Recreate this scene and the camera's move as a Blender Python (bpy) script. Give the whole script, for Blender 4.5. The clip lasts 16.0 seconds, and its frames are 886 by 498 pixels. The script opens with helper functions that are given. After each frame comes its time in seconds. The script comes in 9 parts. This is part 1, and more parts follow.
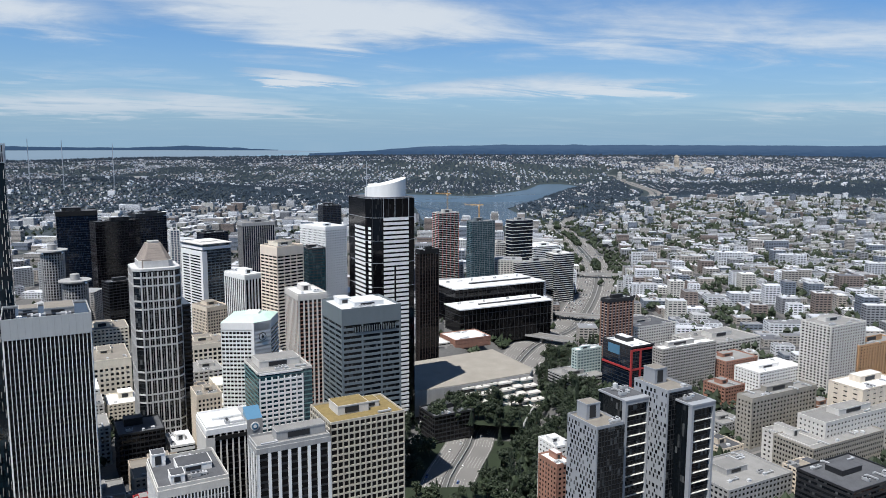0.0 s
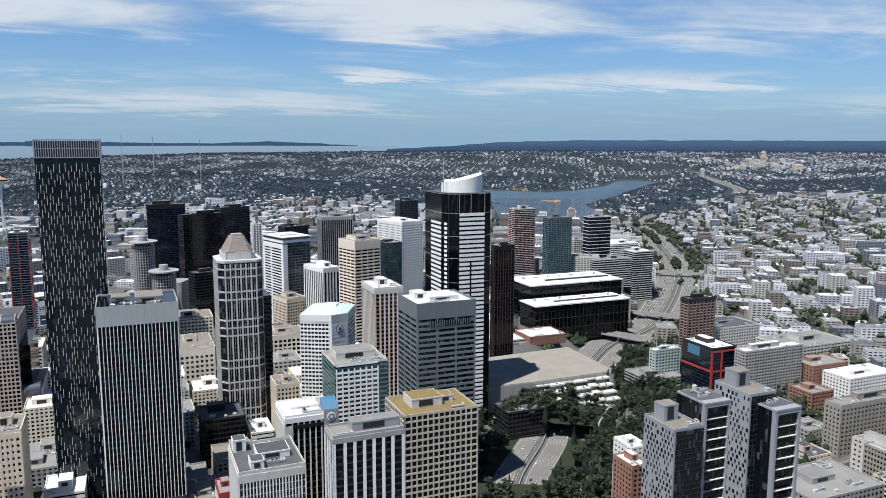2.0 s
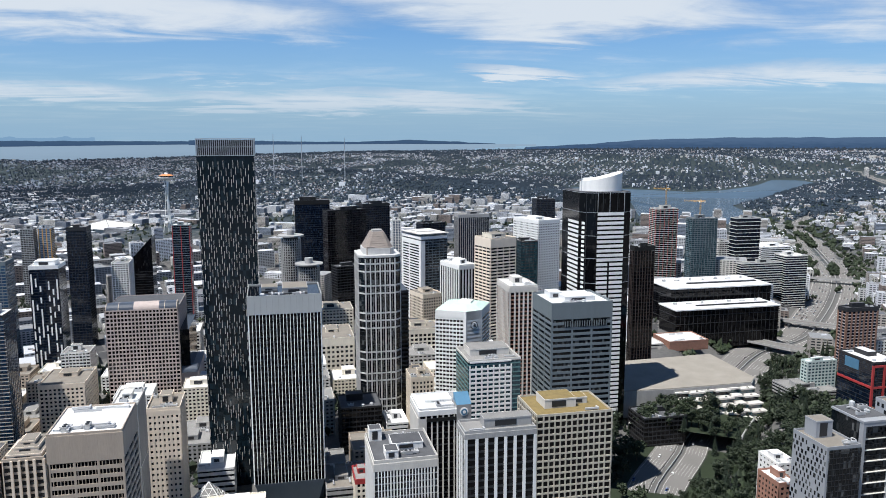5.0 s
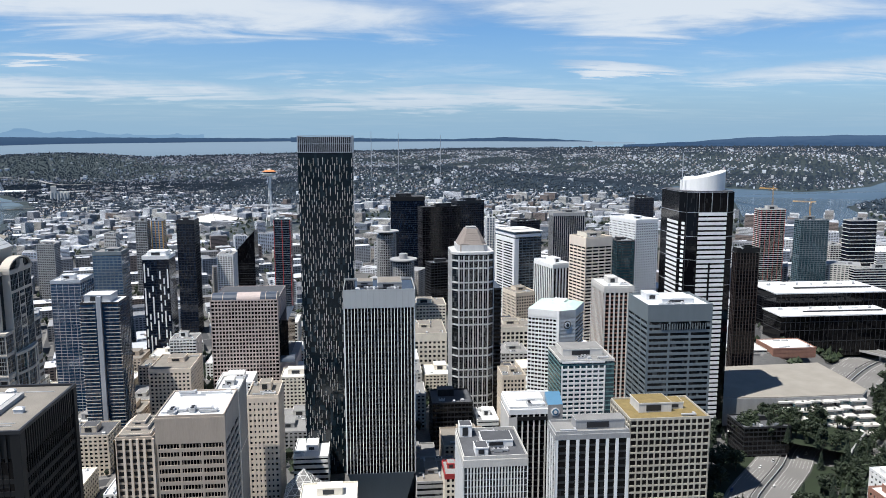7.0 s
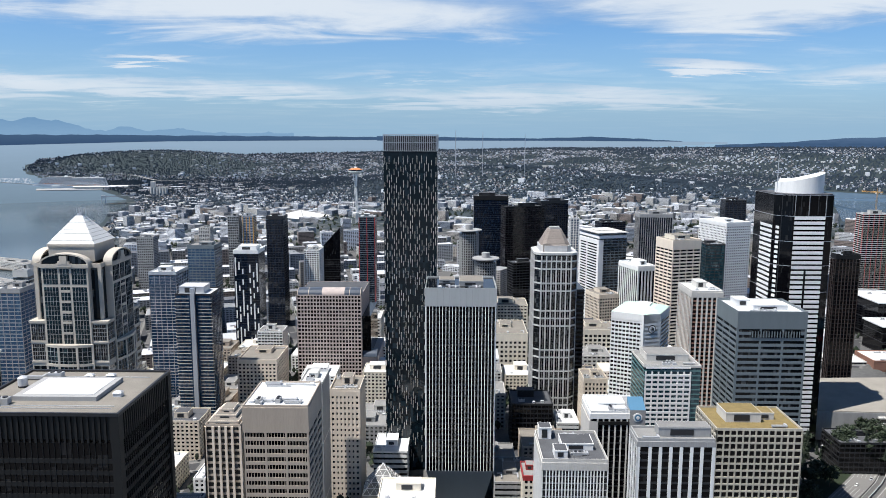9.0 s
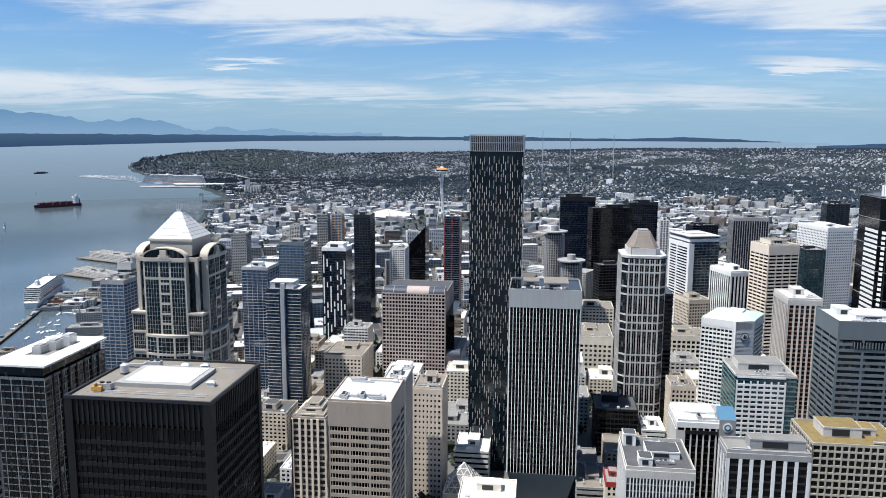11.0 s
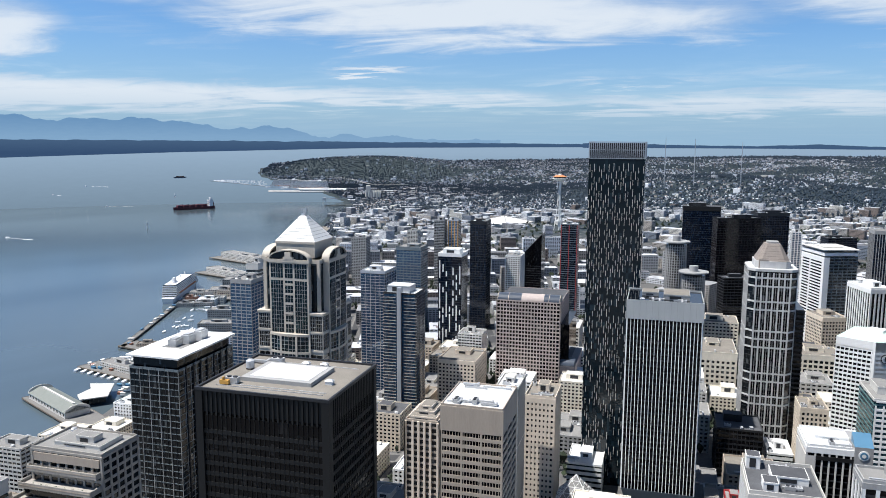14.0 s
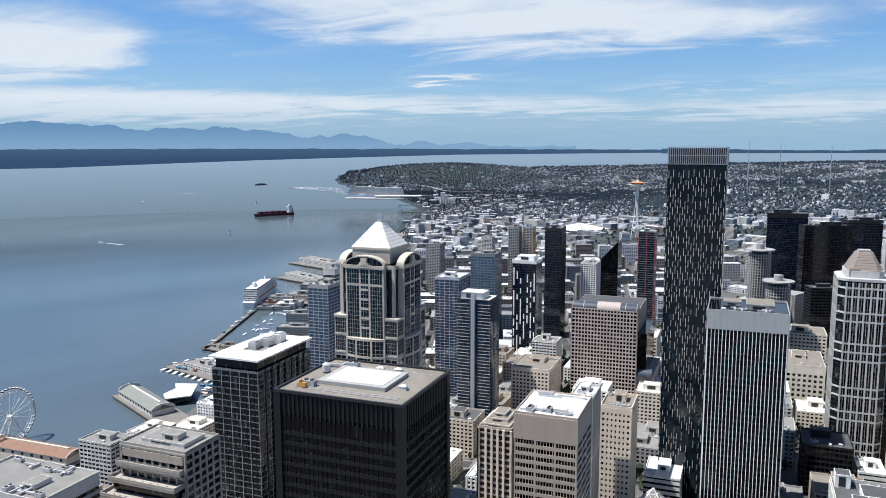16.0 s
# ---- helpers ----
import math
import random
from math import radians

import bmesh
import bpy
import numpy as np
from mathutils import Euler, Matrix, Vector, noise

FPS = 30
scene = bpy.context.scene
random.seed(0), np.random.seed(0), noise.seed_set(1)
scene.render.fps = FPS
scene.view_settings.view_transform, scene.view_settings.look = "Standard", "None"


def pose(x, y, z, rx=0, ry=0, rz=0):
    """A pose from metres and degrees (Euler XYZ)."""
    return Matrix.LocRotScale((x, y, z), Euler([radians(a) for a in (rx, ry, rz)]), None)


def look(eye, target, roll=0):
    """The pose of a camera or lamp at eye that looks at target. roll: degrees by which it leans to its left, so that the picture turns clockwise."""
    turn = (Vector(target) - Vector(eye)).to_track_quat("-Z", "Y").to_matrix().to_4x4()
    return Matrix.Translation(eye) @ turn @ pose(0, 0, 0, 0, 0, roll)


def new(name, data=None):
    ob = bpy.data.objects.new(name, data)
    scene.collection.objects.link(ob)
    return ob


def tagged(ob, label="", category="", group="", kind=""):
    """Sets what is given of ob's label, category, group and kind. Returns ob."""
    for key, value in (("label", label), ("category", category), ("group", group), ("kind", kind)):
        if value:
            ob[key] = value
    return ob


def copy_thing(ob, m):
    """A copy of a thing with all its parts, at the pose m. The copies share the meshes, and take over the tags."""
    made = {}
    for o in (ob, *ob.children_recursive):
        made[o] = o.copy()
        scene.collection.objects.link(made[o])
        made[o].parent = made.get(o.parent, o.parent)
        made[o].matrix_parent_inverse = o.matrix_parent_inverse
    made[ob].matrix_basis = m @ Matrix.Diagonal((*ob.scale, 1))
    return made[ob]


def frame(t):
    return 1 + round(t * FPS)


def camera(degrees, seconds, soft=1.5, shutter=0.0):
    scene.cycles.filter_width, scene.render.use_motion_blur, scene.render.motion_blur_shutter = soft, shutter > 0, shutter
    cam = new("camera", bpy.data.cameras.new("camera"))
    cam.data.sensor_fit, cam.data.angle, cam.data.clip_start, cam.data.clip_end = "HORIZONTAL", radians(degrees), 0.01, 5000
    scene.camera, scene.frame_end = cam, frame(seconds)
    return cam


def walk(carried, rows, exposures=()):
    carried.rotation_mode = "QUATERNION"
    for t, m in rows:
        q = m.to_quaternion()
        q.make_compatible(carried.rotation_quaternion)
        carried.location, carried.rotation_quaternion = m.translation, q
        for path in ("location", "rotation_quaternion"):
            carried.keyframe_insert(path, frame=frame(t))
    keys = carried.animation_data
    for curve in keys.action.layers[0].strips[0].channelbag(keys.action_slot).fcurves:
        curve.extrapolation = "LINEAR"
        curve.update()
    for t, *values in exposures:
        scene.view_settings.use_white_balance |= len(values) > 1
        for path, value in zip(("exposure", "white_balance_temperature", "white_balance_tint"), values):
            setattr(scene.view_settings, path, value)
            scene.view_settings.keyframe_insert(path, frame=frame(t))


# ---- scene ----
import itertools

EYE = 305.0  # the viewing deck, metres above the sea
GRID = 28.3  # the avenues' heading, degrees left of the first view
cam = camera(59.915, 16.0, soft=0.9)
ROWS = [
    (0, -0.00, -7.82, -0.20),
    (0.5, 1.23, -7.90, -0.28),
    (1, 2.60, -7.97, -0.26),
    (1.5, 4.16, -8.06, -0.22),
    (2, 5.68, -8.16, -0.15),
    (2.5, 7.31, -8.24, -0.03),
    (3, 9.07, -8.24, 0.01),
    (3.5, 10.79, -8.26, 0.02),
    (4, 12.44, -8.27, 0.02),
    (6.5, 21.16, -8.44, 0.10),
    (7, 22.90, -8.50, 0.03),
    (7.5, 24.50, -8.55, -0.09),
    (8, 26.00, -8.60, -0.12),
    (8.5, 27.47, -8.59, -0.14),
    (9, 29.14, -8.57, -0.18),
    (11.5, 37.05, -8.52, -0.30),
    (12, 38.55, -8.42, -0.37),
    (12.5, 40.00, -8.35, -0.35),
    (13, 41.41, -8.27, -0.33),
    (13.5, 42.81, -8.19, -0.29),
    (14, 44.23, -8.11, -0.25),
    (14.5, 45.56, -8.01, -0.23),
    (15, 46.92, -7.86, -0.10),
    (15.5, 48.40, -7.73, 0.09),
    (16, 49.75, -7.62, 0.18),
]
walk(cam, [(t, pose(0, 0, EYE, 90 + pitch, roll, yaw)) for t, yaw, pitch, roll in ROWS], exposures=[(0.0, -0.14), (4.0, -0.08), (8.0, 0.0), (16.0, 0.04)])

# ---- light ----
SUN_AZ, SUN_EL = 145.0, 65.0  # degrees left of the first view's heading, and height
sun = new("sun", bpy.data.lights.new("sun", "SUN"))
sun.data.energy, sun.data.angle, sun.data.color = 6.9, radians(0.55), (1.0, 0.975, 0.945)
sun_to = Vector((-math.sin(radians(SUN_AZ)) * math.cos(radians(SUN_EL)), math.cos(radians(SUN_AZ)) * math.cos(radians(SUN_EL)), math.sin(radians(SUN_EL))))
sun.matrix_world = look(sun_to * 1000, (0, 0, 0))

world = bpy.data.worlds.new("sky")
scene.world = world
world.use_nodes = True
wn, wl = world.node_tree.nodes, world.node_tree.links
wn.clear()


def wnode(kind, **values):
    n = wn.new(kind)
    for key, value in values.items():
        n.inputs[int(key[1:]) if key[1:].isdigit() else key].default_value = value
    return n


def wmath(op, a, b=None):
    n = wn.new("ShaderNodeMath")
    n.operation = op
    for i, v in enumerate((a, b)):
        if v is None:
            continue
        if isinstance(v, (int, float)):
            n.inputs[i].default_value = v
        else:
            wl.new(v, n.inputs[i])
    return n.outputs[0]


def wramp(value, lo, hi, a=0.0, b=1.0):
    n = wn.new("ShaderNodeMapRange")
    n.interpolation_type = "SMOOTHSTEP"
    for i, v in enumerate((value, lo, hi, a, b)):
        if isinstance(v, (int, float)):
            n.inputs[i].default_value = v
        else:
            wl.new(v, n.inputs[i])
    return n.outputs[0]


sky = wn.new("ShaderNodeTexSky")
sky.sky_type, sky.sun_disc = "NISHITA", False
sky.sun_elevation, sky.sun_rotation = radians(SUN_EL), radians(-SUN_AZ)
sky.altitude, sky.air_density, sky.dust_density, sky.ozone_density = 100, 1.0, 0.35, 2.2
coords = wn.new("ShaderNodeTexCoord")
split = wn.new("ShaderNodeSeparateXYZ")
wl.new(coords.outputs["Generated"], split.inputs[0])
dx, dy, dz = split.outputs
# the cloud deck: the heading turned to the bay, and the height over the horizon flattened as on a layer far above
up = wmath("MAXIMUM", dz, 0.0)
deck = wmath("DIVIDE", 1.0, wmath("ADD", up, 0.055))
ch, sh = math.cos(radians(26)), math.sin(radians(26))
ahead = wmath("ADD", wmath("MULTIPLY", dx, -sh), wmath("MULTIPLY", dy, ch))
aside = wmath("ADD", wmath("MULTIPLY", dx, ch), wmath("MULTIPLY", dy, sh))
plane = wn.new("ShaderNodeCombineXYZ")
wl.new(wmath("MULTIPLY", wmath("MULTIPLY", aside, deck), 0.6), plane.inputs[0])
wl.new(wmath("MULTIPLY", wmath("MULTIPLY", ahead, deck), 1.0), plane.inputs[1])


def wnoise(scale, detail, rough, distort, shift):
    n = wnode("ShaderNodeTexNoise", Scale=scale, Detail=detail, Roughness=rough, Distortion=distort)
    m = wn.new("ShaderNodeMapping")
    m.inputs["Location"].default_value = shift
    wl.new(plane.outputs[0], m.inputs[0])
    wl.new(m.outputs[0], n.inputs["Vector"])
    return n.outputs[0]


broad = wnoise(0.34, 4, 0.5, 0.4, (3.1, 1.7, 0))
fine = wnoise(1.25, 12, 0.6, 0.8, (0.4, 5.2, 0))
turn_deg = wmath("MULTIPLY", wmath("ARCTAN2", wmath("MULTIPLY", dx, -1.0), dy), 57.2958)
tall_deg = wmath("MULTIPLY", wmath("ARCSINE", dz), 57.2958)
warp_t = wmath("ADD", turn_deg, wmath("MULTIPLY", wmath("SUBTRACT", broad, 0.5), 16.0))
warp_e = wmath("ADD", tall_deg, wmath("MULTIPLY", wmath("SUBTRACT", fine, 0.5), 3.2))


def bank(az, el, half, tall, lean, strength):
    """A bank of cloud: heading, height and half sizes in degrees; lean: degrees of rise for each degree of turn."""
    a = wmath("DIVIDE", wmath("SUBTRACT", warp_t, az), half)
    e = wmath("DIVIDE", wmath("SUBTRACT", wmath("SUBTRACT", warp_e, el), wmath("MULTIPLY", wmath("SUBTRACT", turn_deg, az), lean)), tall)
    d = wmath("ADD", wmath("MULTIPLY", a, a), wmath("MULTIPLY", e, e))
    return wmath("MULTIPLY", wmath("MAXIMUM", wmath("SUBTRACT", 1.0, d), 0.0), strength)


mass = 0.0
for row in ((9, 9.0, 17, 2.7, 0.02, 1.15), (-18, 7.6, 18, 2.4, 0.10, 0.6), (45, 9.2, 25, 3.0, 0.05, 1.15), (77, 6.4, 9, 3.3, -0.06, 1.1), (24, 2.5, 20, 1.0, 0.01, 1.0),
            (52, 3.0, 24, 1.0, 0.0, 0.95), (74, 2.7, 24, 1.6, 0.0, 1.2), (-6, 4.0, 18, 0.9, -0.03, 0.75), (-26, 2.4, 14, 0.8, 0.0, 0.6), (18, 14, 60, 4, 0, 0.8), (51, 4.9, 3.4, 0.3, 0, 0.8), (13, 4.4, 5, 0.45, 0, 0.9), (33, 4.2, 8, 0.5, 0.0, 0.5)):
    b = bank(*row)
    mass = b if mass == 0.0 else wmath("MAXIMUM", mass, b)
puff_at = wn.new("ShaderNodeCombineXYZ")
wl.new(wmath("MULTIPLY", turn_deg, 0.14), puff_at.inputs[0])
wl.new(wmath("MULTIPLY", tall_deg, 0.50), puff_at.inputs[1])
puff_node = wnode("ShaderNodeTexNoise", Scale=1.0, Detail=9, Roughness=0.62, Distortion=0.5)
wl.new(puff_at.outputs[0], puff_node.inputs["Vector"])
puff = wmath("MULTIPLY", wmath("SUBTRACT", puff_node.outputs[0], 0.5), 0.75)
whole = wmath("ADD", wmath("ADD", wmath("MULTIPLY", mass, 0.66), puff), wmath("ADD", wmath("MULTIPLY", wmath("SUBTRACT", fine, 0.5), 0.75), wmath("MULTIPLY", wmath("SUBTRACT", broad, 0.5), 0.75)))
clear = wramp(whole, -0.16, 0.72, 0.0, 0.95)
low = wramp(up, 0.0, 0.065, 0.86, 0.0)  # the milky air over the horizon
clear = wmath("MULTIPLY", clear, wramp(up, 0.30, 0.5, 1.0, 0.12))  # few clouds overhead
cover = wmath("MAXIMUM", clear, wramp(up, 0.0, 0.16, 0.5, 0.0))
shade = wn.new("ShaderNodeMix")
shade.data_type = "RGBA"
wl.new(wramp(wmath("ADD", wmath("MULTIPLY", whole, 0.5), wmath("MULTIPLY", fine, 0.6)), 0.22, 0.66), shade.inputs[0])
shade.inputs[6].default_value = (0.38, 0.52, 0.72, 1)
shade.inputs[7].default_value = (0.74, 0.81, 0.89, 1)
tone = wn.new("ShaderNodeMix")
tone.data_type, tone.blend_type = "RGBA", "MULTIPLY"
tone.inputs[0].default_value = 1.0
tone.inputs[7].default_value = (0.060, 0.090, 0.126, 1)
wl.new(sky.outputs[0], tone.inputs[6])
# the deep blue overhead is darker than the milky air that the view takes in
deep = wn.new("ShaderNodeMix")
deep.data_type, deep.blend_type = "RGBA", "MULTIPLY"
wl.new(wramp(up, 0.22, 0.75), deep.inputs[0])
deep.inputs[7].default_value = (0.62, 0.53, 0.46, 1)
both = wn.new("ShaderNodeMix")
both.data_type = "RGBA"
wl.new(cover, both.inputs[0])
wl.new(tone.outputs[2], both.inputs[6])
wl.new(shade.outputs[2], both.inputs[7])
back = wnode("ShaderNodeBackground", Strength=1.0)
veil = wn.new("ShaderNodeMix")
veil.data_type = "RGBA"
veil.inputs[7].default_value = (0.29, 0.47, 0.65, 1)
wl.new(low, veil.inputs[0])
wl.new(both.outputs[2], veil.inputs[6])
wl.new(veil.outputs[2], deep.inputs[6])
wl.new(deep.outputs[2], back.inputs[0])
wl.new(back.outputs[0], wn.new("ShaderNodeOutputWorld").inputs[0])

# ---- materials ----
def material(name, colour, rough=0.75, vary=0.18, scale=0.25, bump=0.0, metal=0.0, spread=0.0, fine=3.0, ior=1.45, streak=False):
    """A procedural surface: broad stains and fine grain on one colour; spread: how far whole pieces differ."""
    m = bpy.data.materials.new(name)
    m.use_nodes = True
    n, l = m.node_tree.nodes, m.node_tree.links
    p = n["Principled BSDF"]
    p.inputs["Roughness"].default_value, p.inputs["Metallic"].default_value, p.inputs["IOR"].default_value = rough, metal, ior
    tc = n.new("ShaderNodeTexCoord")
    src = tc.outputs["Object"]
    if streak:
        mp = n.new("ShaderNodeMapping")
        mp.inputs["Scale"].default_value = (1, 1, 0.12)
        l.new(src, mp.inputs[0])
        src = mp.outputs[0]
    a, b = n.new("ShaderNodeTexNoise"), n.new("ShaderNodeTexNoise")
    for t, s, dt in ((a, scale, 5), (b, fine, 3)):
        t.inputs["Scale"].default_value, t.inputs["Detail"].default_value = s, dt
        l.new(src, t.inputs["Vector"])
    add = n.new("ShaderNodeMath")
    add.operation = "ADD"
    l.new(a.outputs[0], add.inputs[0]), l.new(b.outputs[0], add.inputs[1])
    ramp = n.new("ShaderNodeMapRange")
    for i, v in ((1, 0.6), (2, 1.4), (3, 1 - vary), (4, 1 + vary)):
        ramp.inputs[i].default_value = v
    l.new(add.outputs[0], ramp.inputs[0])
    out = ramp.outputs[0]
    if spread:
        info, r2, mul = n.new("ShaderNodeObjectInfo"), n.new("ShaderNodeMapRange"), n.new("ShaderNodeMath")
        r2.inputs[3].default_value, r2.inputs[4].default_value = 1 - spread, 1 + spread
        mul.operation = "MULTIPLY"
        l.new(info.outputs["Random"], r2.inputs[0]), l.new(r2.outputs[0], mul.inputs[0]), l.new(out, mul.inputs[1])
        out = mul.outputs[0]
    mix = n.new("ShaderNodeMix")
    mix.data_type, mix.blend_type = "RGBA", "MULTIPLY"
    mix.inputs[0].default_value, mix.inputs[6].default_value = 1.0, (*colour, 1)
    l.new(out, mix.inputs[7]), l.new(mix.outputs[2], p.inputs["Base Color"])
    if bump:
        bm = n.new("ShaderNodeBump")
        bm.inputs["Strength"].default_value, bm.inputs["Distance"].default_value = bump, 0.08
        l.new(b.outputs[0], bm.inputs["Height"]), l.new(bm.outputs[0], p.inputs["Normal"])
    return m


def glazing(name, colour, blind=(0.35, 0.36, 0.36), share=0.16, rough=0.06, ior=1.6, pane=(1.6, 1.6, 3.9), wave=0.02):
    """Window glass seen from outside: dark rooms, here and there a drawn blind, panes that lie a little uneven."""
    m = bpy.data.materials.new(name)
    m.use_nodes = True
    n, l = m.node_tree.nodes, m.node_tree.links
    p = n["Principled BSDF"]
    p.inputs["Roughness"].default_value, p.inputs["IOR"].default_value = rough, ior
    tc, snap, wh = n.new("ShaderNodeTexCoord"), n.new("ShaderNodeVectorMath"), n.new("ShaderNodeTexWhiteNoise")
    snap.operation = "SNAP"
    shift = n.new("ShaderNodeVectorMath")
    shift.operation = "ADD"
    shift.inputs[1].default_value = (0.37, 0.41, 0.0)
    l.new(tc.outputs["Object"], shift.inputs[0]), l.new(shift.outputs[0], snap.inputs[0])
    snap.inputs[1].default_value = pane
    l.new(snap.outputs[0], wh.inputs["Vector"])
    r = n.new("ShaderNodeMapRange")
    for i, v in ((1, 1 - share - 0.08), (2, 1 - share + 0.08), (3, 0.0), (4, 0.75)):
        r.inputs[i].default_value = v
    l.new(wh.outputs["Value"], r.inputs[0])
    big = n.new("ShaderNodeTexNoise")
    big.inputs["Scale"].default_value = 0.04
    l.new(tc.outputs["Object"], big.inputs["Vector"])
    mul = n.new("ShaderNodeMath")
    mul.operation = "MULTIPLY"
    l.new(r.outputs[0], mul.inputs[0]), l.new(big.outputs[0], mul.inputs[1])
    mix = n.new("ShaderNodeMix")
    mix.data_type = "RGBA"
    mix.inputs[6].default_value, mix.inputs[7].default_value = (*colour, 1), (*blind, 1)
    l.new(mul.outputs[0], mix.inputs[0]), l.new(mix.outputs[2], p.inputs["Base Color"])
    bm = n.new("ShaderNodeBump")
    bm.inputs["Strength"].default_value, bm.inputs["Distance"].default_value = 1.0, wave
    soft = n.new("ShaderNodeTexNoise")
    soft.inputs["Scale"].default_value, soft.inputs["Detail"].default_value = 0.5, 1
    l.new(tc.outputs["Object"], soft.inputs["Vector"]), l.new(soft.outputs[0], bm.inputs["Height"]), l.new(bm.outputs[0], p.inputs["Normal"])
    return m


G_DARK = glazing("dark_glass", (0.005, 0.007, 0.009), blind=(0.22, 0.23, 0.23), share=0.12, ior=1.4)
G_BLACK = glazing("black_glass", (0.003, 0.003, 0.004), blind=(0.05, 0.05, 0.05), share=0.08, ior=1.33)
G_BLUE = glazing("blue_glass", (0.016, 0.055, 0.115), blind=(0.15, 0.22, 0.28), share=0.18, ior=1.9)
G_NAVY = glazing("navy_glass", (0.004, 0.009, 0.02), blind=(0.04, 0.06, 0.09), share=0.15, ior=1.45)
G_TEAL = glazing("teal_glass", (0.012, 0.042, 0.056), blind=(0.12, 0.21, 0.23), share=0.25, ior=1.7)
G_BRONZE = glazing("bronze_glass", (0.007, 0.005, 0.006), blind=(0.06, 0.045, 0.05), share=0.15, ior=1.45)
G_GREY = glazing("grey_glass", (0.014, 0.019, 0.023), blind=(0.18, 0.2, 0.22), share=0.2, ior=1.6)
WHITE = material("white_paint", (0.78, 0.78, 0.76), vary=0.07, spread=0.04, streak=True)
OFFWHITE = material("pale_concrete", (0.57, 0.555, 0.52), vary=0.12, spread=0.05, bump=0.1, streak=True)
CREAM = material("cream_stone", (0.76, 0.70, 0.585), vary=0.12, spread=0.06, bump=0.1, streak=True)
BEIGE = material("beige_terracotta", (0.64, 0.56, 0.455), vary=0.16, spread=0.07, bump=0.15, streak=True)
TAN = material("tan_precast", (0.43, 0.365, 0.30), vary=0.1, spread=0.05, bump=0.1, streak=True)
PEACH = material("peach_precast", (0.74, 0.645, 0.535), vary=0.08, spread=0.04, streak=True)
PINKST = material("rose_granite", (0.44, 0.372, 0.345), vary=0.12, spread=0.05, streak=True)
BROWN = material("brown_brick", (0.21, 0.12, 0.085), vary=0.2, spread=0.1, bump=0.2)
BRICK = material("red_brick", (0.31, 0.165, 0.12), vary=0.2, spread=0.12, bump=0.2)
ORANGE = material("ochre_brick", (0.48, 0.29, 0.16), vary=0.18, spread=0.1, bump=0.2)
GREYC = material("grey_concrete", (0.32, 0.32, 0.315), vary=0.16, spread=0.08, bump=0.15, streak=True)
MIDGREY = material("grey_panels", (0.15, 0.18, 0.195), rough=0.5, vary=0.08, spread=0.05, streak=True)
STEEL = material("steel_cladding", (0.5, 0.52, 0.55), rough=0.4, metal=0.5, vary=0.08, spread=0.05, streak=True)
SILVER = material("ribbed_aluminium", (0.43, 0.445, 0.44), rough=0.55, metal=0.1, vary=0.06, spread=0.04, streak=True)
CHAR = material("charcoal_panels", (0.022, 0.023, 0.026), rough=0.5, vary=0.12, spread=0.1)
BLACKM = material("black_anodised_metal", (0.006, 0.006, 0.006), rough=0.6, metal=0.0, vary=0.15, spread=0.1)
ROOF_W = material("white_roof_membrane", (0.64, 0.65, 0.65), rough=0.7, vary=0.13, scale=0.12, spread=0.06, bump=0.1)
ROOF_G = material("grey_gravel_roof", (0.215, 0.213, 0.206), rough=0.9, vary=0.24, scale=0.1, spread=0.1, bump=0.3)
ROOF_D = material("dark_tar_roof", (0.075, 0.078, 0.085), rough=0.85, vary=0.3, scale=0.15, spread=0.15, bump=0.2)
ROOF_OC = material("ochre_sedum_roof", (0.20, 0.15, 0.06), rough=0.9, vary=0.3, scale=0.3, bump=0.4)
PALEROOF = material("grey_green_tin", (0.19, 0.205, 0.185), rough=0.6, vary=0.12, streak=True)
ROOF_T = material("tan_gravel_roof", (0.205, 0.188, 0.162), rough=0.9, vary=0.25, scale=0.12, bump=0.3)
COPPER = material("green_copper", (0.50, 0.66, 0.57), rough=0.6, vary=0.1, streak=True)
UNIT = material("galvanised_units", (0.5, 0.51, 0.52), rough=0.5, metal=0.3, vary=0.12, spread=0.2)
RED = material("red_panels", (0.38, 0.045, 0.045), rough=0.5, vary=0.08, spread=0.05)
BLUEP = material("blue_panels", (0.075, 0.19, 0.30), rough=0.5, vary=0.08)
ORANGEP = material("orange_wrap", (0.75, 0.26, 0.08), rough=0.7, vary=0.12)
YELLOW = material("crane_yellow", (0.55, 0.30, 0.07), rough=0.5, vary=0.06)
ASPHALT = material("asphalt", (0.052, 0.053, 0.056), rough=0.9, vary=0.25, scale=0.05, bump=0.1)
CONC_RD = material("worn_concrete_road", (0.165, 0.16, 0.152), rough=0.9, vary=0.14, scale=0.04, bump=0.1)
PAVE = material("pavement_concrete", (0.17, 0.166, 0.158), rough=0.9, vary=0.16, scale=0.08, bump=0.1)
LINE = material("lane_paint", (0.75, 0.75, 0.72), rough=0.8, vary=0.15)
TIMBER = material("weathered_pier_timber", (0.16, 0.135, 0.11), rough=0.9, vary=0.3, bump=0.3)
BARK = material("bark", (0.09, 0.065, 0.045), rough=0.95, vary=0.3, bump=0.4)


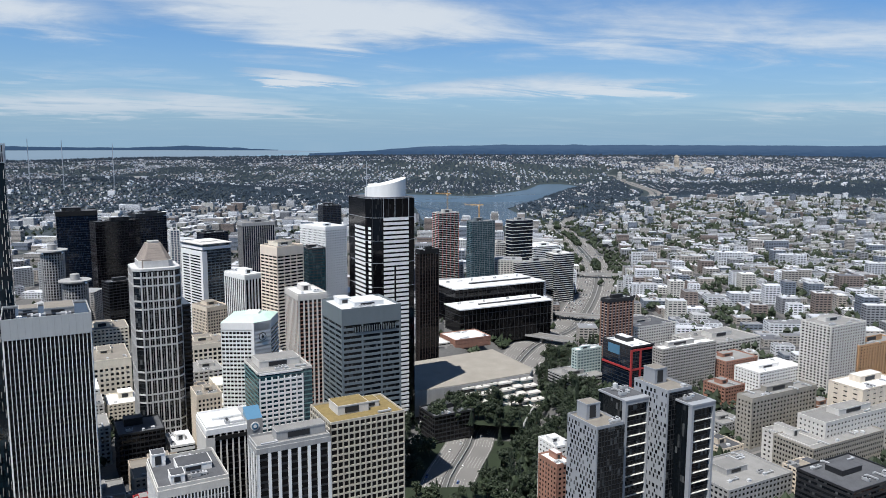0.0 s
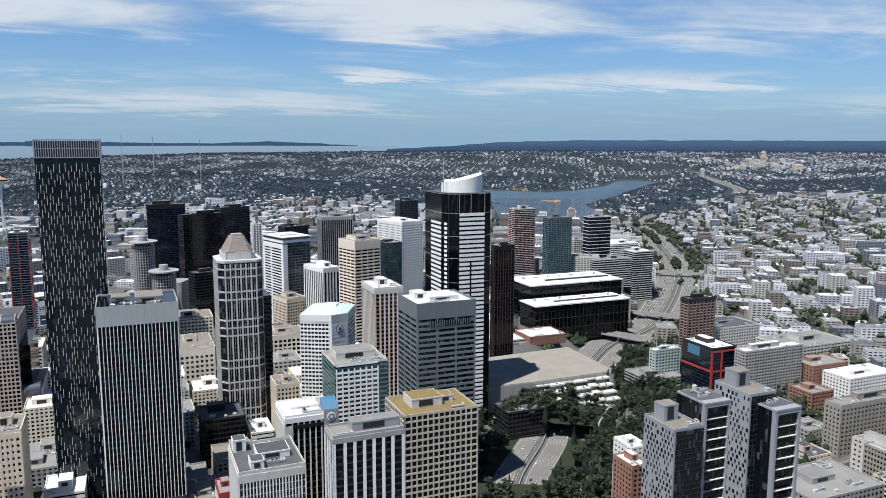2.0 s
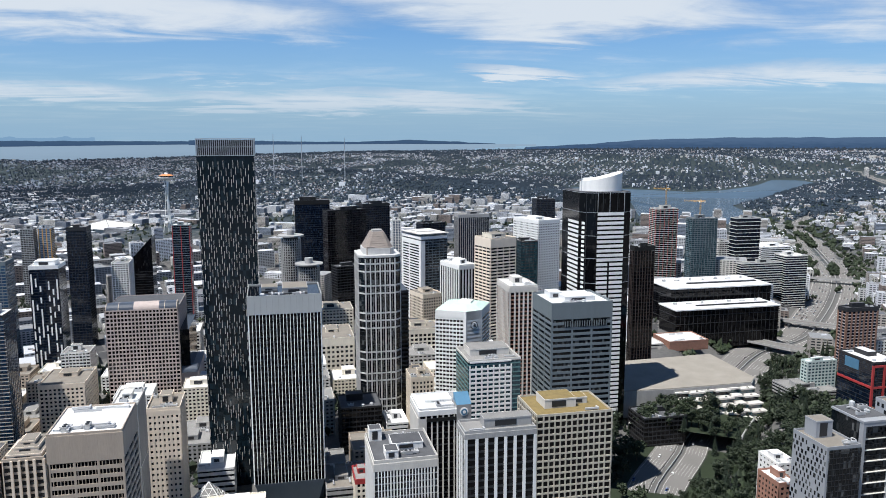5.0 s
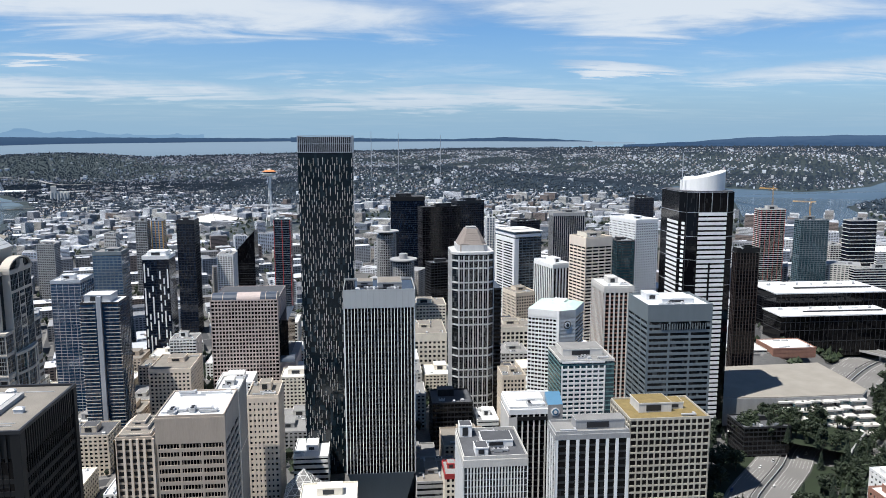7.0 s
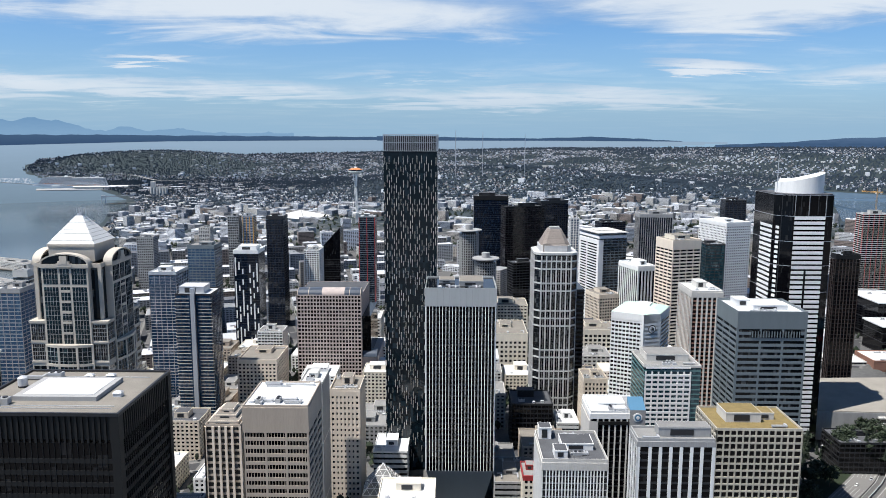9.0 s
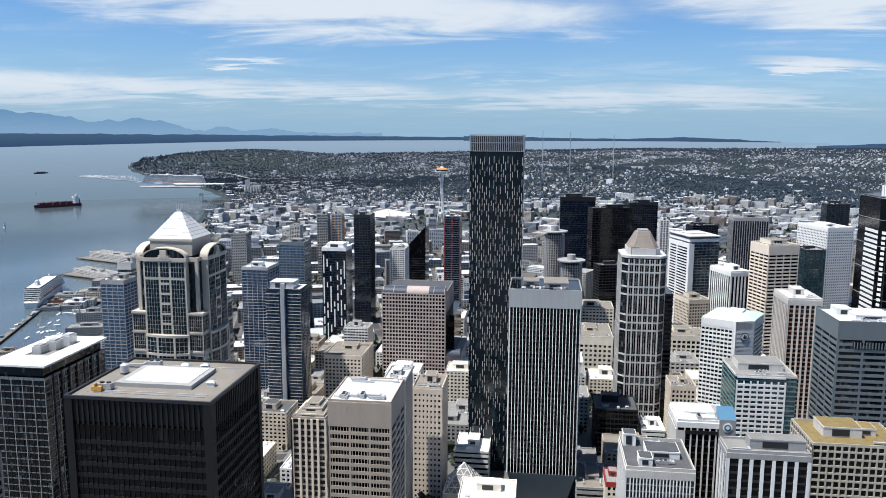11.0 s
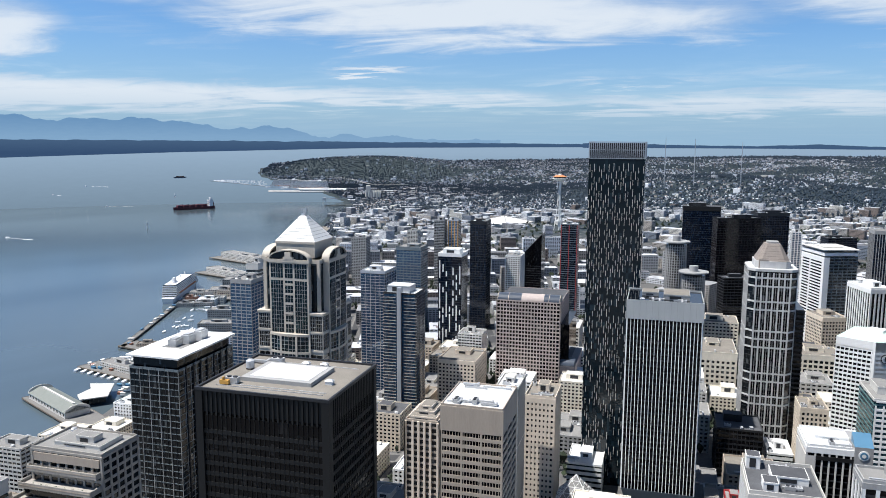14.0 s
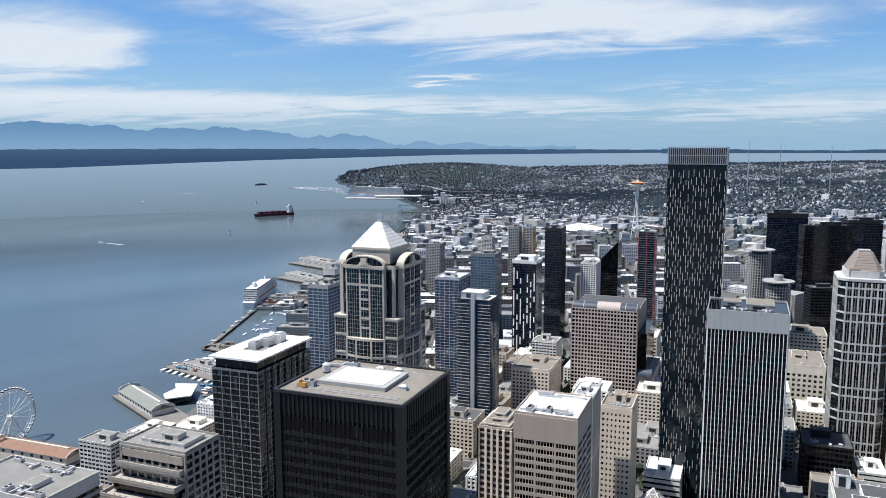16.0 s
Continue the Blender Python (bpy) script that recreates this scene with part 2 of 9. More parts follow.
def leaves(name, dark, light):
    m = bpy.data.materials.new(name)
    m.use_nodes = True
    n, l = m.node_tree.nodes, m.node_tree.links
    p = n["Principled BSDF"]
    p.inputs["Roughness"].default_value = 0.7
    geo, info, mix, add = n.new("ShaderNodeNewGeometry"), n.new("ShaderNodeObjectInfo"), n.new("ShaderNodeMix"), n.new("ShaderNodeMath")
    mix.data_type = "RGBA"
    mix.inputs[6].default_value, mix.inputs[7].default_value = (*dark, 1), (*light, 1)
    add.operation = "MULTIPLY_ADD"
    add.inputs[1].default_value = 0.6
    half = n.new("ShaderNodeMath")
    half.operation = "MULTIPLY"
    half.inputs[1].default_value = 0.4
    l.new(info.outputs["Random"], half.inputs[0])
    l.new(geo.outputs["Random Per Island"], add.inputs[0]), l.new(half.outputs[0], add.inputs[2])
    l.new(add.outputs[0], mix.inputs[0]), l.new(mix.outputs[2], p.inputs["Base Color"])
    return m


LEAF = leaves("broadleaf_foliage", (0.007, 0.015, 0.007), (0.029, 0.046, 0.018))
FIR = leaves("conifer_foliage", (0.008, 0.017, 0.010), (0.024, 0.042, 0.02))
# far leaves carry the blue of distance haze in their own colour
FARLEAF = leaves("hazed_far_foliage", (0.012, 0.027, 0.045), (0.034, 0.058, 0.084))


def tinted(name, stops, rough=0.8):
    """Many buildings in one mesh: each takes its own colour from the tint that its faces carry."""
    m = bpy.data.materials.new(name)
    m.use_nodes = True
    n, l = m.node_tree.nodes, m.node_tree.links
    p = n["Principled BSDF"]
    p.inputs["Roughness"].default_value = rough
    at, ramp = n.new("ShaderNodeAttribute"), n.new("ShaderNodeValToRGB")
    at.attribute_name = "tint"
    ramp.color_ramp.interpolation = "CONSTANT"
    els = ramp.color_ramp.elements
    for i, c in enumerate(stops):
        e = els[i] if i < 2 else els.new(i / len(stops))
        e.position, e.color = i / len(stops), (*c, 1)
    tc, noise_node, r, mix = n.new("ShaderNodeTexCoord"), n.new("ShaderNodeTexNoise"), n.new("ShaderNodeMapRange"), n.new("ShaderNodeMix")
    noise_node.inputs["Scale"].default_value, noise_node.inputs["Detail"].default_value = 0.35, 5
    r.inputs[3].default_value, r.inputs[4].default_value = 0.7, 1.25
    mix.data_type, mix.blend_type = "RGBA", "MULTIPLY"
    mix.inputs[0].default_value = 1
    l.new(tc.outputs["Object"], noise_node.inputs["Vector"]), l.new(noise_node.outputs[0], r.inputs[0])
    l.new(at.outputs["Fac"], ramp.inputs[0]), l.new(ramp.outputs[0], mix.inputs[6]), l.new(r.outputs[0], mix.inputs[7])
    l.new(mix.outputs[2], p.inputs["Base Color"])
    return m


# distance haze is mixed into these wall and roof colours as a blue shift
T_WALL = tinted("hazed_town_walls", [(0.511, 0.522, 0.526), (0.378, 0.349, 0.316), (0.254, 0.265, 0.284), (0.623, 0.644, 0.674), (0.219, 0.180, 0.161), (0.346, 0.330, 0.308), (0.171, 0.202, 0.248), (0.529, 0.522, 0.484), (0.714, 0.738, 0.770), (0.434, 0.457, 0.494)])
T_ROOF = tinted("hazed_town_roofs", [(0.453, 0.472, 0.505), (0.208, 0.217, 0.227), (0.604, 0.629, 0.673), (0.274, 0.281, 0.289), (0.104, 0.108, 0.121), (0.358, 0.369, 0.384), (0.151, 0.157, 0.168), (0.519, 0.530, 0.548)])
H_WALL = tinted("hazed_house_walls", [(0.602, 0.638, 0.707), (0.387, 0.398, 0.419), (0.290, 0.336, 0.419), (0.768, 0.800, 0.850), (0.269, 0.224, 0.216), (0.538, 0.526, 0.516), (0.236, 0.280, 0.360)])
H_ROOF = tinted("hazed_house_roofs", [(0.159, 0.166, 0.185), (0.251, 0.261, 0.279), (0.114, 0.119, 0.134), (0.342, 0.356, 0.381), (0.205, 0.177, 0.165), (0.570, 0.594, 0.636)])

# ---- building blocks ----
def mesh_of(name, verts, faces, mats, index=None, smooth=False):
    me = bpy.data.meshes.new(name)
    me.from_pydata(verts, [], faces)
    for m in mats if isinstance(mats, (list, tuple)) else [mats]:
        me.materials.append(m)
    if index is not None:
        me.polygons.foreach_set("material_index", np.asarray(index, dtype=np.int32))
    if smooth:
        me.polygons.foreach_set("use_smooth", np.ones(len(me.polygons), dtype=bool))
    me.update()
    return me


BOX_FACES = [(0, 3, 2, 1), (4, 5, 6, 7), (0, 1, 5, 4), (1, 2, 6, 5), (2, 3, 7, 6), (3, 0, 4, 7)]


def box_data(x0, x1, y0, y1, z0, z1, verts, faces):
    k = len(verts)
    verts += [(x0, y0, z0), (x1, y0, z0), (x1, y1, z0), (x0, y1, z0), (x0, y0, z1), (x1, y0, z1), (x1, y1, z1), (x0, y1, z1)]
    faces += [tuple(k + i for i in f) for f in BOX_FACES]


def boxes(name, mat, *spans):
    """One mesh of boxes, each x0, x1, y0, y1, z0, z1."""
    v, f = [], []
    for s in spans:
        box_data(*s, v, f)
    return mesh_of(name, v, f, mat)


def prism(name, mat, outline, z0, z1, top=None):
    """An upright prism over an outline; top: a smaller or shifted outline above."""
    n, top = len(outline), top or outline
    v = [(x, y, z0) for x, y in outline] + [(x, y, z1) for x, y in top]
    f = [tuple(range(n - 1, -1, -1)), tuple(range(n, 2 * n))] + [(i, (i + 1) % n, n + (i + 1) % n, n + i) for i in range(n)]
    return mesh_of(name, v, f, mat)


def disc(r, n=28, ry=None, start=0.0, cx=0.0, cy=0.0):
    return [(cx + r * math.cos(start + 2 * math.pi * i / n), cy + (ry or r) * math.sin(start + 2 * math.pi * i / n)) for i in range(n)]


def rod(name, mat, a, b, r=0.2, sides=6):
    """A round bar between two points."""
    a, b = Vector(a), Vector(b)
    q = (b - a).to_track_quat("Z", "Y")
    v = [tuple(p + q @ Vector((r * math.cos(2 * math.pi * i / sides), r * math.sin(2 * math.pi * i / sides), 0))) for p in (a, b) for i in range(sides)]
    f = [tuple(range(sides - 1, -1, -1)), tuple(range(sides, 2 * sides))] + [(i, (i + 1) % sides, sides + (i + 1) % sides, sides + i) for i in range(sides)]
    return mesh_of(name, v, f, mat)


def bent(name, mat, pts, r, sides=6):
    """One round bar bent through several points."""
    v, f = [], []
    for i, p in enumerate(pts):
        d = Vector(pts[min(i + 1, len(pts) - 1)]) - Vector(pts[max(i - 1, 0)])
        q = d.to_track_quat("Z", "Y")
        v += [tuple(Vector(p) + q @ Vector((r * math.cos(2 * math.pi * k / sides), r * math.sin(2 * math.pi * k / sides), 0))) for k in range(sides)]
        if i:
            a = sides * (i - 1)
            f += [(a + k, a + (k + 1) % sides, a + sides + (k + 1) % sides, a + sides + k) for k in range(sides)]
    return mesh_of(name, v, f, mat)


def joined(name, meshes, mat=None):
    """One mesh out of several."""
    v, f, idx, mats = [], [], [], []
    for me in meshes:
        k = len(v)
        v += [tuple(p.co) for p in me.vertices]
        m = me.materials[0]
        if m not in mats:
            mats.append(m)
        for poly in me.polygons:
            f.append(tuple(k + i for i in poly.vertices))
            idx.append(mats.index(m))
    return mesh_of(name, v, f, mat or mats, None if mat else idx)


def put(name, me, parent, x=0.0, y=0.0, z=0.0, rz=0.0, label=""):
    """A part: one mesh under a thing or under a part."""
    ob = new(name, me)
    ob.parent = parent
    ob.location = (x, y, z)
    if rz:
        ob.rotation_euler = (0, 0, radians(rz))
    return tagged(ob, label=label)


def thing(name, x, y, z, rz=0.0, label="", category="", group="", kind=""):
    ob = new(name)
    ob.location, ob.rotation_euler = (x, y, z), (0, 0, radians(rz))
    return tagged(ob, label, category, group, kind)


# ---- the lie of the land ----
AX, AY = -math.sin(radians(GRID)), math.cos(radians(GRID))  # along the avenues
BX, BY = AY, -AX  # across them, inland


def town(s, u):
    """A place s metres inland and u metres along the avenues from the camera."""
    return BX * s + AX * u, BY * s + AY * u


BAY = [(894, -2924), (-235, -880), town(-596, 250), (-815, 300), (-1010, 540), (-1280, 850), (-1720, 1230), (-2418, 1826), (-2723, 2166), (-2946, 2343), (-3283, 2531), (-3619, 2692), (-3901, 2677),
       (-4400, 3120), (-4959, 3230), (-5951, 3739), (-8035, 5239), (-8500, 6500), (-6500, 8500), (-5500, 12000), (-5000, 30000), (-90000, 40000), (-90000, -30000), (894, -30000)]
LAKE = [(60, 2620), (330, 2700), (354, 2971), (300, 3558), (480, 4000), (670, 4647), (960, 5400), (911, 5760), (720, 5700), (540, 5000), (330, 4560), (149, 4376), (-90, 4480), (-484, 4620), (-560, 4420), (-250, 3950), (-130, 3602), (-80, 3000)]
HILLS = [(-1690, 3650, 112, 850, 700), (-5700, 4900, 130, 1300, 900), (1350, 2700, 78, 900, 900), (620, 950, 8, 420, 500), (-1300, 1950, 20, 500, 400),
         (1400, 6800, 60, 2500, 1500), (-3300, 7600, 95, 2500, 1500), (-400, 6600, 85, 1300, 1200), (3500, 4800, 70, 1800, 1500), (4500, 9000, 110, 4000, 2500), (-300, 11000, 95, 4600, 2300)]


# the motorway's middle line and height
ROUTE = [(560, -300, 48), (90, 370, 44), (10, 485, 42), (3, 560, 41), (24, 650, 40), (38, 720, 38), (120, 1000, 33), (215, 1170, 30), (333, 1620, 29), (376, 2150, 28), (395, 2650, 32), (640, 3160, 42), (1080, 3900, 52), (1250, 5200, 50), (1600, 8500, 60)]


def signed(px, py, poly):
    """Distance to an outline, negative inside."""
    px, py = np.asarray(px, float), np.asarray(py, float)
    best, inside = np.full(px.shape, 1e12), np.zeros(px.shape, bool)
    for (x0, y0), (x1, y1) in zip(poly, poly[1:] + poly[:1]):
        ex, ey = x1 - x0, y1 - y0
        t = np.clip(((px - x0) * ex + (py - y0) * ey) / (ex * ex + ey * ey), 0, 1)
        best = np.minimum(best, (px - x0 - t * ex) ** 2 + (py - y0 - t * ey) ** 2)
        if y0 != y1:
            cross = (y0 > py) != (y1 > py)
            inside ^= cross & (px < x0 + (py - y0) * ex / ey)
    return np.where(inside, -1, 1) * np.sqrt(best)


def ground_at(px, py):
    px, py = np.asarray(px, float), np.asarray(py, float)
    s, u = px * BX + py * BY, px * AX + py * AY
    prof = np.interp(s, [-620, -500, -380, -250, -100, 0, 150, 230, 350, 600, 1000, 2500], [4, 8, 22, 35, 45, 50, 52, 47, 54, 62, 72, 50])
    k = np.clip((u - 600) / 900, 0, 1)
    k = k * k * (3 - 2 * k)
    z = prof * (1 - k) + (0.5 * prof + 8) * k
    far_out = np.clip((np.hypot(px, py) - 2600) / 2000, 0, 1)
    z = z * (1 - 0.6 * far_out)
    for cx, cy, h, sx, sy in HILLS:
        z = z + h * np.exp(-((px - cx) / sx) ** 2 - ((py - cy) / sy) ** 2)
    d = signed(px, py, BAY)
    w = np.clip(d / 420, 0, 1)
    z = np.where(d < 0, 2.0 - np.clip(-d * 0.3, 0, 9), 3.0 + (z - 3.0) * w * w * (3 - 2 * w))
    d = signed(px, py, LAKE)
    z = np.where(d < 0, 6.0 - np.clip(-d * 0.3, 0, 9), np.minimum(z, 8.0 + np.clip(d, 0, 4000) * 0.16))
    # the motorway's cutting
    best, level = np.full(px.shape, 1e9), np.zeros(px.shape)
    for (x0, y0, h0), (x1, y1, h1) in zip(ROUTE, ROUTE[1:]):
        ex, ey = x1 - x0, y1 - y0
        t = np.clip(((px - x0) * ex + (py - y0) * ey) / (ex * ex + ey * ey), 0, 1)
        q = np.hypot(px - x0 - t * ex, py - y0 - t * ey)
        level, best = np.where(q < best, h0 + t * (h1 - h0), level), np.minimum(q, best)
    k = np.clip((best - 42) / 45, 0, 1)
    return level - 0.6 + (z - level + 0.6) * k * k * (3 - 2 * k)


def ground(x, y):
    return float(ground_at(x, y))


def drawn_in(x, y, z):
    """Country beyond 3.8 km is drawn in along the line of sight, so that the whole horizon lies within 5 km."""
    r = np.maximum(np.hypot(x, y), 1.0)
    k = np.where(r < 3800, 1.0, (EYE + 3800 * 0.2824) / (0.2824 + EYE / r) / r)
    return x * k, y * k, EYE + (z - EYE) * k


def far_place(x, y, z=0.0):
    """Where a thing beyond 3.8 km stands once the distance is drawn in, and its scale."""
    a, b, c = drawn_in(np.float64(x), np.float64(y), np.float64(z))
    return float(a), float(b), float(c), float(a / x)


def sheet(name, mat, radii, turns, height, keep=None, label="", kind="structure", category="ground"):
    az = np.radians(np.linspace(0, 360, turns, endpoint=False))
    R, A = np.meshgrid(radii, az, indexing="ij")
    x, y = -np.sin(A) * R, np.cos(A) * R
    z = height(x, y)
    v = np.stack(drawn_in(x, y, z), -1).reshape(-1, 3)
    i, j = np.meshgrid(np.arange(len(radii) - 1), np.arange(turns), indexing="ij")
    a, b = i * turns + j, i * turns + (j + 1) % turns
    f = np.stack([a, a + turns, b + turns, b], -1).reshape(-1, 4)
    if keep is not None:
        f = f[keep(x, y).reshape(-1)[f].any(1)]
    me = mesh_of(name, v.tolist(), f.tolist(), mat, smooth=True)
    gx, gy = (height(x + 3, y) - z) / 3, (height(x, y + 3) - z) / 3
    nr = np.stack([-gx, -gy, np.ones_like(gx)], -1).reshape(-1, 3)
    me.normals_split_custom_set_from_vertices((nr / np.linalg.norm(nr, axis=1)[:, None]).tolist())
    return tagged(new(name, me), label, category, kind=kind)


# ---- towers ----
FINE = 690.0  # beyond this the floors of a tower are too small to pick apart
TAKEN = []  # the plots that are built on: x, y, half width, half depth, heading
SHARED = {}


def shared(key, make):
    if key not in SHARED:
        SHARED[key] = make()
    return SHARED[key]


def unit_mesh(kind):
    """Roof plant: a chiller with two fans, a duct with a bend, a tank on feet, or a plain vent hood."""
    if kind == 0:
        return joined("roof_unit", [boxes("u", UNIT, (-2.4, 2.4, -1.2, 1.2, 0.3, 2.1), (-2.2, 2.2, -1.0, 1.0, 0.0, 0.3)), prism("u", CHAR, disc(0.8, 12, cx=-1.15), 2.1, 2.45), prism("u", CHAR, disc(0.8, 12, cx=1.15), 2.1, 2.45)])
    if kind == 1:
        return joined("roof_unit", [boxes("u", UNIT, (-4, 4, -0.5, 0.5, 0.5, 1.4), (3.1, 4, 0.5, 2.6, 0.5, 1.4), (-3.6, -3.3, -0.4, 0.4, 0, 0.5), (3.3, 3.6, -0.4, 0.4, 0, 0.5))])
    if kind == 2:
        return joined("roof_unit", [prism("u", UNIT, disc(1.5, 14), 0.6, 3.2), prism("u", UNIT, disc(1.5, 14), 3.2, 3.8, disc(0.3, 14)), boxes("u", CHAR, (-1.1, -0.8, -0.9, 0.9, 0, 0.6), (0.8, 1.1, -0.9, 0.9, 0, 0.6))])
    return joined("roof_unit", [boxes("u", ROOF_W, (-1.3, 1.3, -0.9, 0.9, 0, 1.3)), prism("u", UNIT, [(-1.5, -1.1), (1.5, -1.1), (1.5, 1.1), (-1.5, 1.1)], 1.3, 1.8, [(-0.9, -0.6), (0.9, -0.6), (0.9, 0.6), (-0.9, 0.6)])])


def roof_kit(root, w, d, z, mat, edge, rnd, units=4, pent=None, pmat=None, rim=1.1, thick=0.45):
    """The roof deck, its parapet, a lift house and plant."""
    put("roof", boxes("roof", mat, (-w / 2 + thick, w / 2 - thick, -d / 2 + thick, d / 2 - thick, z - 0.4, z)), root)
    a, b, t = w / 2 + 0.06, d / 2 + 0.06, thick
    put("parapet", boxes("parapet", edge, (-a, a, -b, -b + t, z - 0.5, z + rim), (-a, a, b - t, b, z - 0.5, z + rim), (-a, -a + t, -b + t, b - t, z - 0.5, z + rim), (a - t, a, -b + t, b - t, z - 0.5, z + rim)), root)
    if pent is None:
        pent = [(rnd.uniform(-0.12, 0.12), rnd.uniform(-0.05, 0.2), rnd.uniform(0.3, 0.5), rnd.uniform(0.25, 0.45), rnd.uniform(3.2, 5.5))]
    for fx, fy, fw, fd, h in pent:
        px, py, pw, pd = fx * w, fy * d, fw * w / 2, fd * d / 2
        ph = put("penthouse", boxes("penthouse", pmat or edge, (px - pw, px + pw, py - pd, py + pd, z, z + h), (px - pw - 0.15, px + pw + 0.15, py - pd - 0.15, py + pd + 0.15, z + h - 0.5, z + h + 0.25)), root)
        put("penthouse_roof", boxes("penthouse_roof", mat, (px - pw + 0.2, px + pw - 0.2, py - pd + 0.2, py + pd - 0.2, z + h + 0.25, z + h + 0.32)), ph)
        put("louvre", boxes("louvre", CHAR, (px - pw * 0.55, px + pw * 0.35, py - pd - 0.2, py - pd, z + 0.8, z + h - 0.9)), ph)
    for i in range(units):
        k = rnd.choice((0, 1, 1, 3))
        ux, uy = rnd.uniform(-0.4, 0.4) * w, rnd.choice((-1, 1)) * rnd.uniform(0.25, 0.4) * d
        if any(abs(ux - p[0] * w) < p[2] * w / 2 + 4 and abs(uy - p[1] * d) < p[3] * d / 2 + 3 for p in pent):
            continue
        put("roof_unit", shared(("unit", k), lambda: unit_mesh(k)), root, ux, uy, z, rnd.choice((0, 90)))


def facade(root, w, d, z0, z1, core, band_mat=None, pier_mat=None, fl=3.9, band=0.4, bay=0.0, pier=0.8, bout=0.12, pout=0.2, faces="FLR", corner=0.0, name="body", side_bay=None, band_lift=0.0, join=False):
    """A glazed core with a spandrel for each floor and a pier for each bay."""
    put(name, boxes(name, core, (-w / 2, w / 2, -d / 2, d / 2, z0, z1 - 0.6)), root)
    far = math.hypot(root.location.x, root.location.y) > FINE or join
    slabs, posts = [], []
    if band_mat and band > 0:
        hb = fl * band
        span = (-w / 2 - bout, w / 2 + bout, -d / 2 - bout, d / 2 + bout)
        me = None if far else boxes("spandrel", band_mat, (*span, 0, hb))
        for i in range(int((z1 - z0) / fl)):
            z = z1 - (i + 1) * fl + band_lift
            if far:
                slabs.append((*span, z, z + hb))
            else:
                put("spandrel", me, root, 0, 0, z)
    if bay:
        for face in faces:
            span, gap = (w, bay) if face in "FB" else (d, side_bay or bay)
            n = max(1, round(span / gap))
            me = None if far else boxes("pier", pier_mat, (-pier / 2, pier / 2, -pout, 0.02, z0, z1 - 0.02))
            for i in range(n + 1):
                c = -span / 2 + pier / 2 - pout * (i == 0) + (span - pier) * i / n + pout * (i == n)
                q, h0, h1 = pier / 2, z0, z1 - 0.02
                if far:
                    posts.append((c - q, c + q, -d / 2 - pout, -d / 2, h0, h1) if face == "F" else (-w / 2 - pout, -w / 2, c - q, c + q, h0, h1) if face == "L" else (w / 2, w / 2 + pout, c - q, c + q, h0, h1))
                elif face == "F":
                    put("pier", me, root, c, -d / 2)
                else:
                    put("pier", me, root, (-w if face == "L" else w) / 2, c, 0, -90 if face == "L" else 90)
    if slabs:
        tagged(put("spandrel_grid", boxes("spandrel_grid", band_mat, *slabs), root), kind="stuff")
    if posts:
        tagged(put("pier_grid", boxes("pier_grid", pier_mat, *posts), root), kind="stuff")


def tower(label, x, y, w, d, top, core=None, wall=None, pier_mat=None, rot=GRID, fl=3.9, band=0.4, bay=0.0, pier=0.8, bout=0.12, pout=0.2, faces="FLR", crown=0.0, crown_mat=None, roof=None,
          units=4, pent=None, pmat=None, name="office_tower", category="building", side_bay=None, base=None, rim=1.1, join=False):
    rnd = random.Random(int(x * 13 + y * 7))
    g = ground(x, y) - 2 if base is None else base
    root = thing(name, x, y, g, rot, label, category)
    h = top - g
    TAKEN.append((x, y, w / 2, d / 2, rot))
    facade(root, w, d, 0, h - crown - rim, core or G_DARK, wall, pier_mat or wall, fl, band, bay, pier, bout, pout, faces, side_bay=side_bay, join=join)
    if crown:
        o = max(bout, pout) + 0.02
        put("crown", boxes("crown", crown_mat or wall, (-w / 2 - o, w / 2 + o, -d / 2 - o, d / 2 + o, h - crown - rim, h - rim - 0.4)), root)
    roof_kit(root, w + 0.4, d + 0.4, h - rim, roof or ROOF_G, crown_mat or wall or UNIT, rnd, units, pent, pmat, rim)
    return root, h


def clump_mesh(name, mat, r, count, seed, flat=0.8):
    """A clump of small leaf patches."""
    rnd = random.Random(seed)
    v, f = [], []
    for _ in range(count):
        c = Vector((rnd.gauss(0, 1), rnd.gauss(0, 1), rnd.gauss(0, 1))).normalized() * r * rnd.uniform(0.55, 1.0)
        c.z *= flat
        nrm = (c.normalized() + Vector((rnd.uniform(-0.7, 0.7), rnd.uniform(-0.7, 0.7), rnd.uniform(-0.2, 0.9)))).normalized()
        q = nrm.to_track_quat("Z", "Y")
        s = r * rnd.uniform(0.22, 0.42)
        k = len(v)
        n = 5
        for i in range(n):
            a = 2 * math.pi * i / n + rnd.uniform(-0.3, 0.3)
            v.append(tuple(c + q @ Vector((math.cos(a) * s, math.sin(a) * s * 0.8, rnd.uniform(-0.2, 0.2) * s))))
        f.append(tuple(range(k, k + n)))
    return mesh_of(name, v, f, mat)

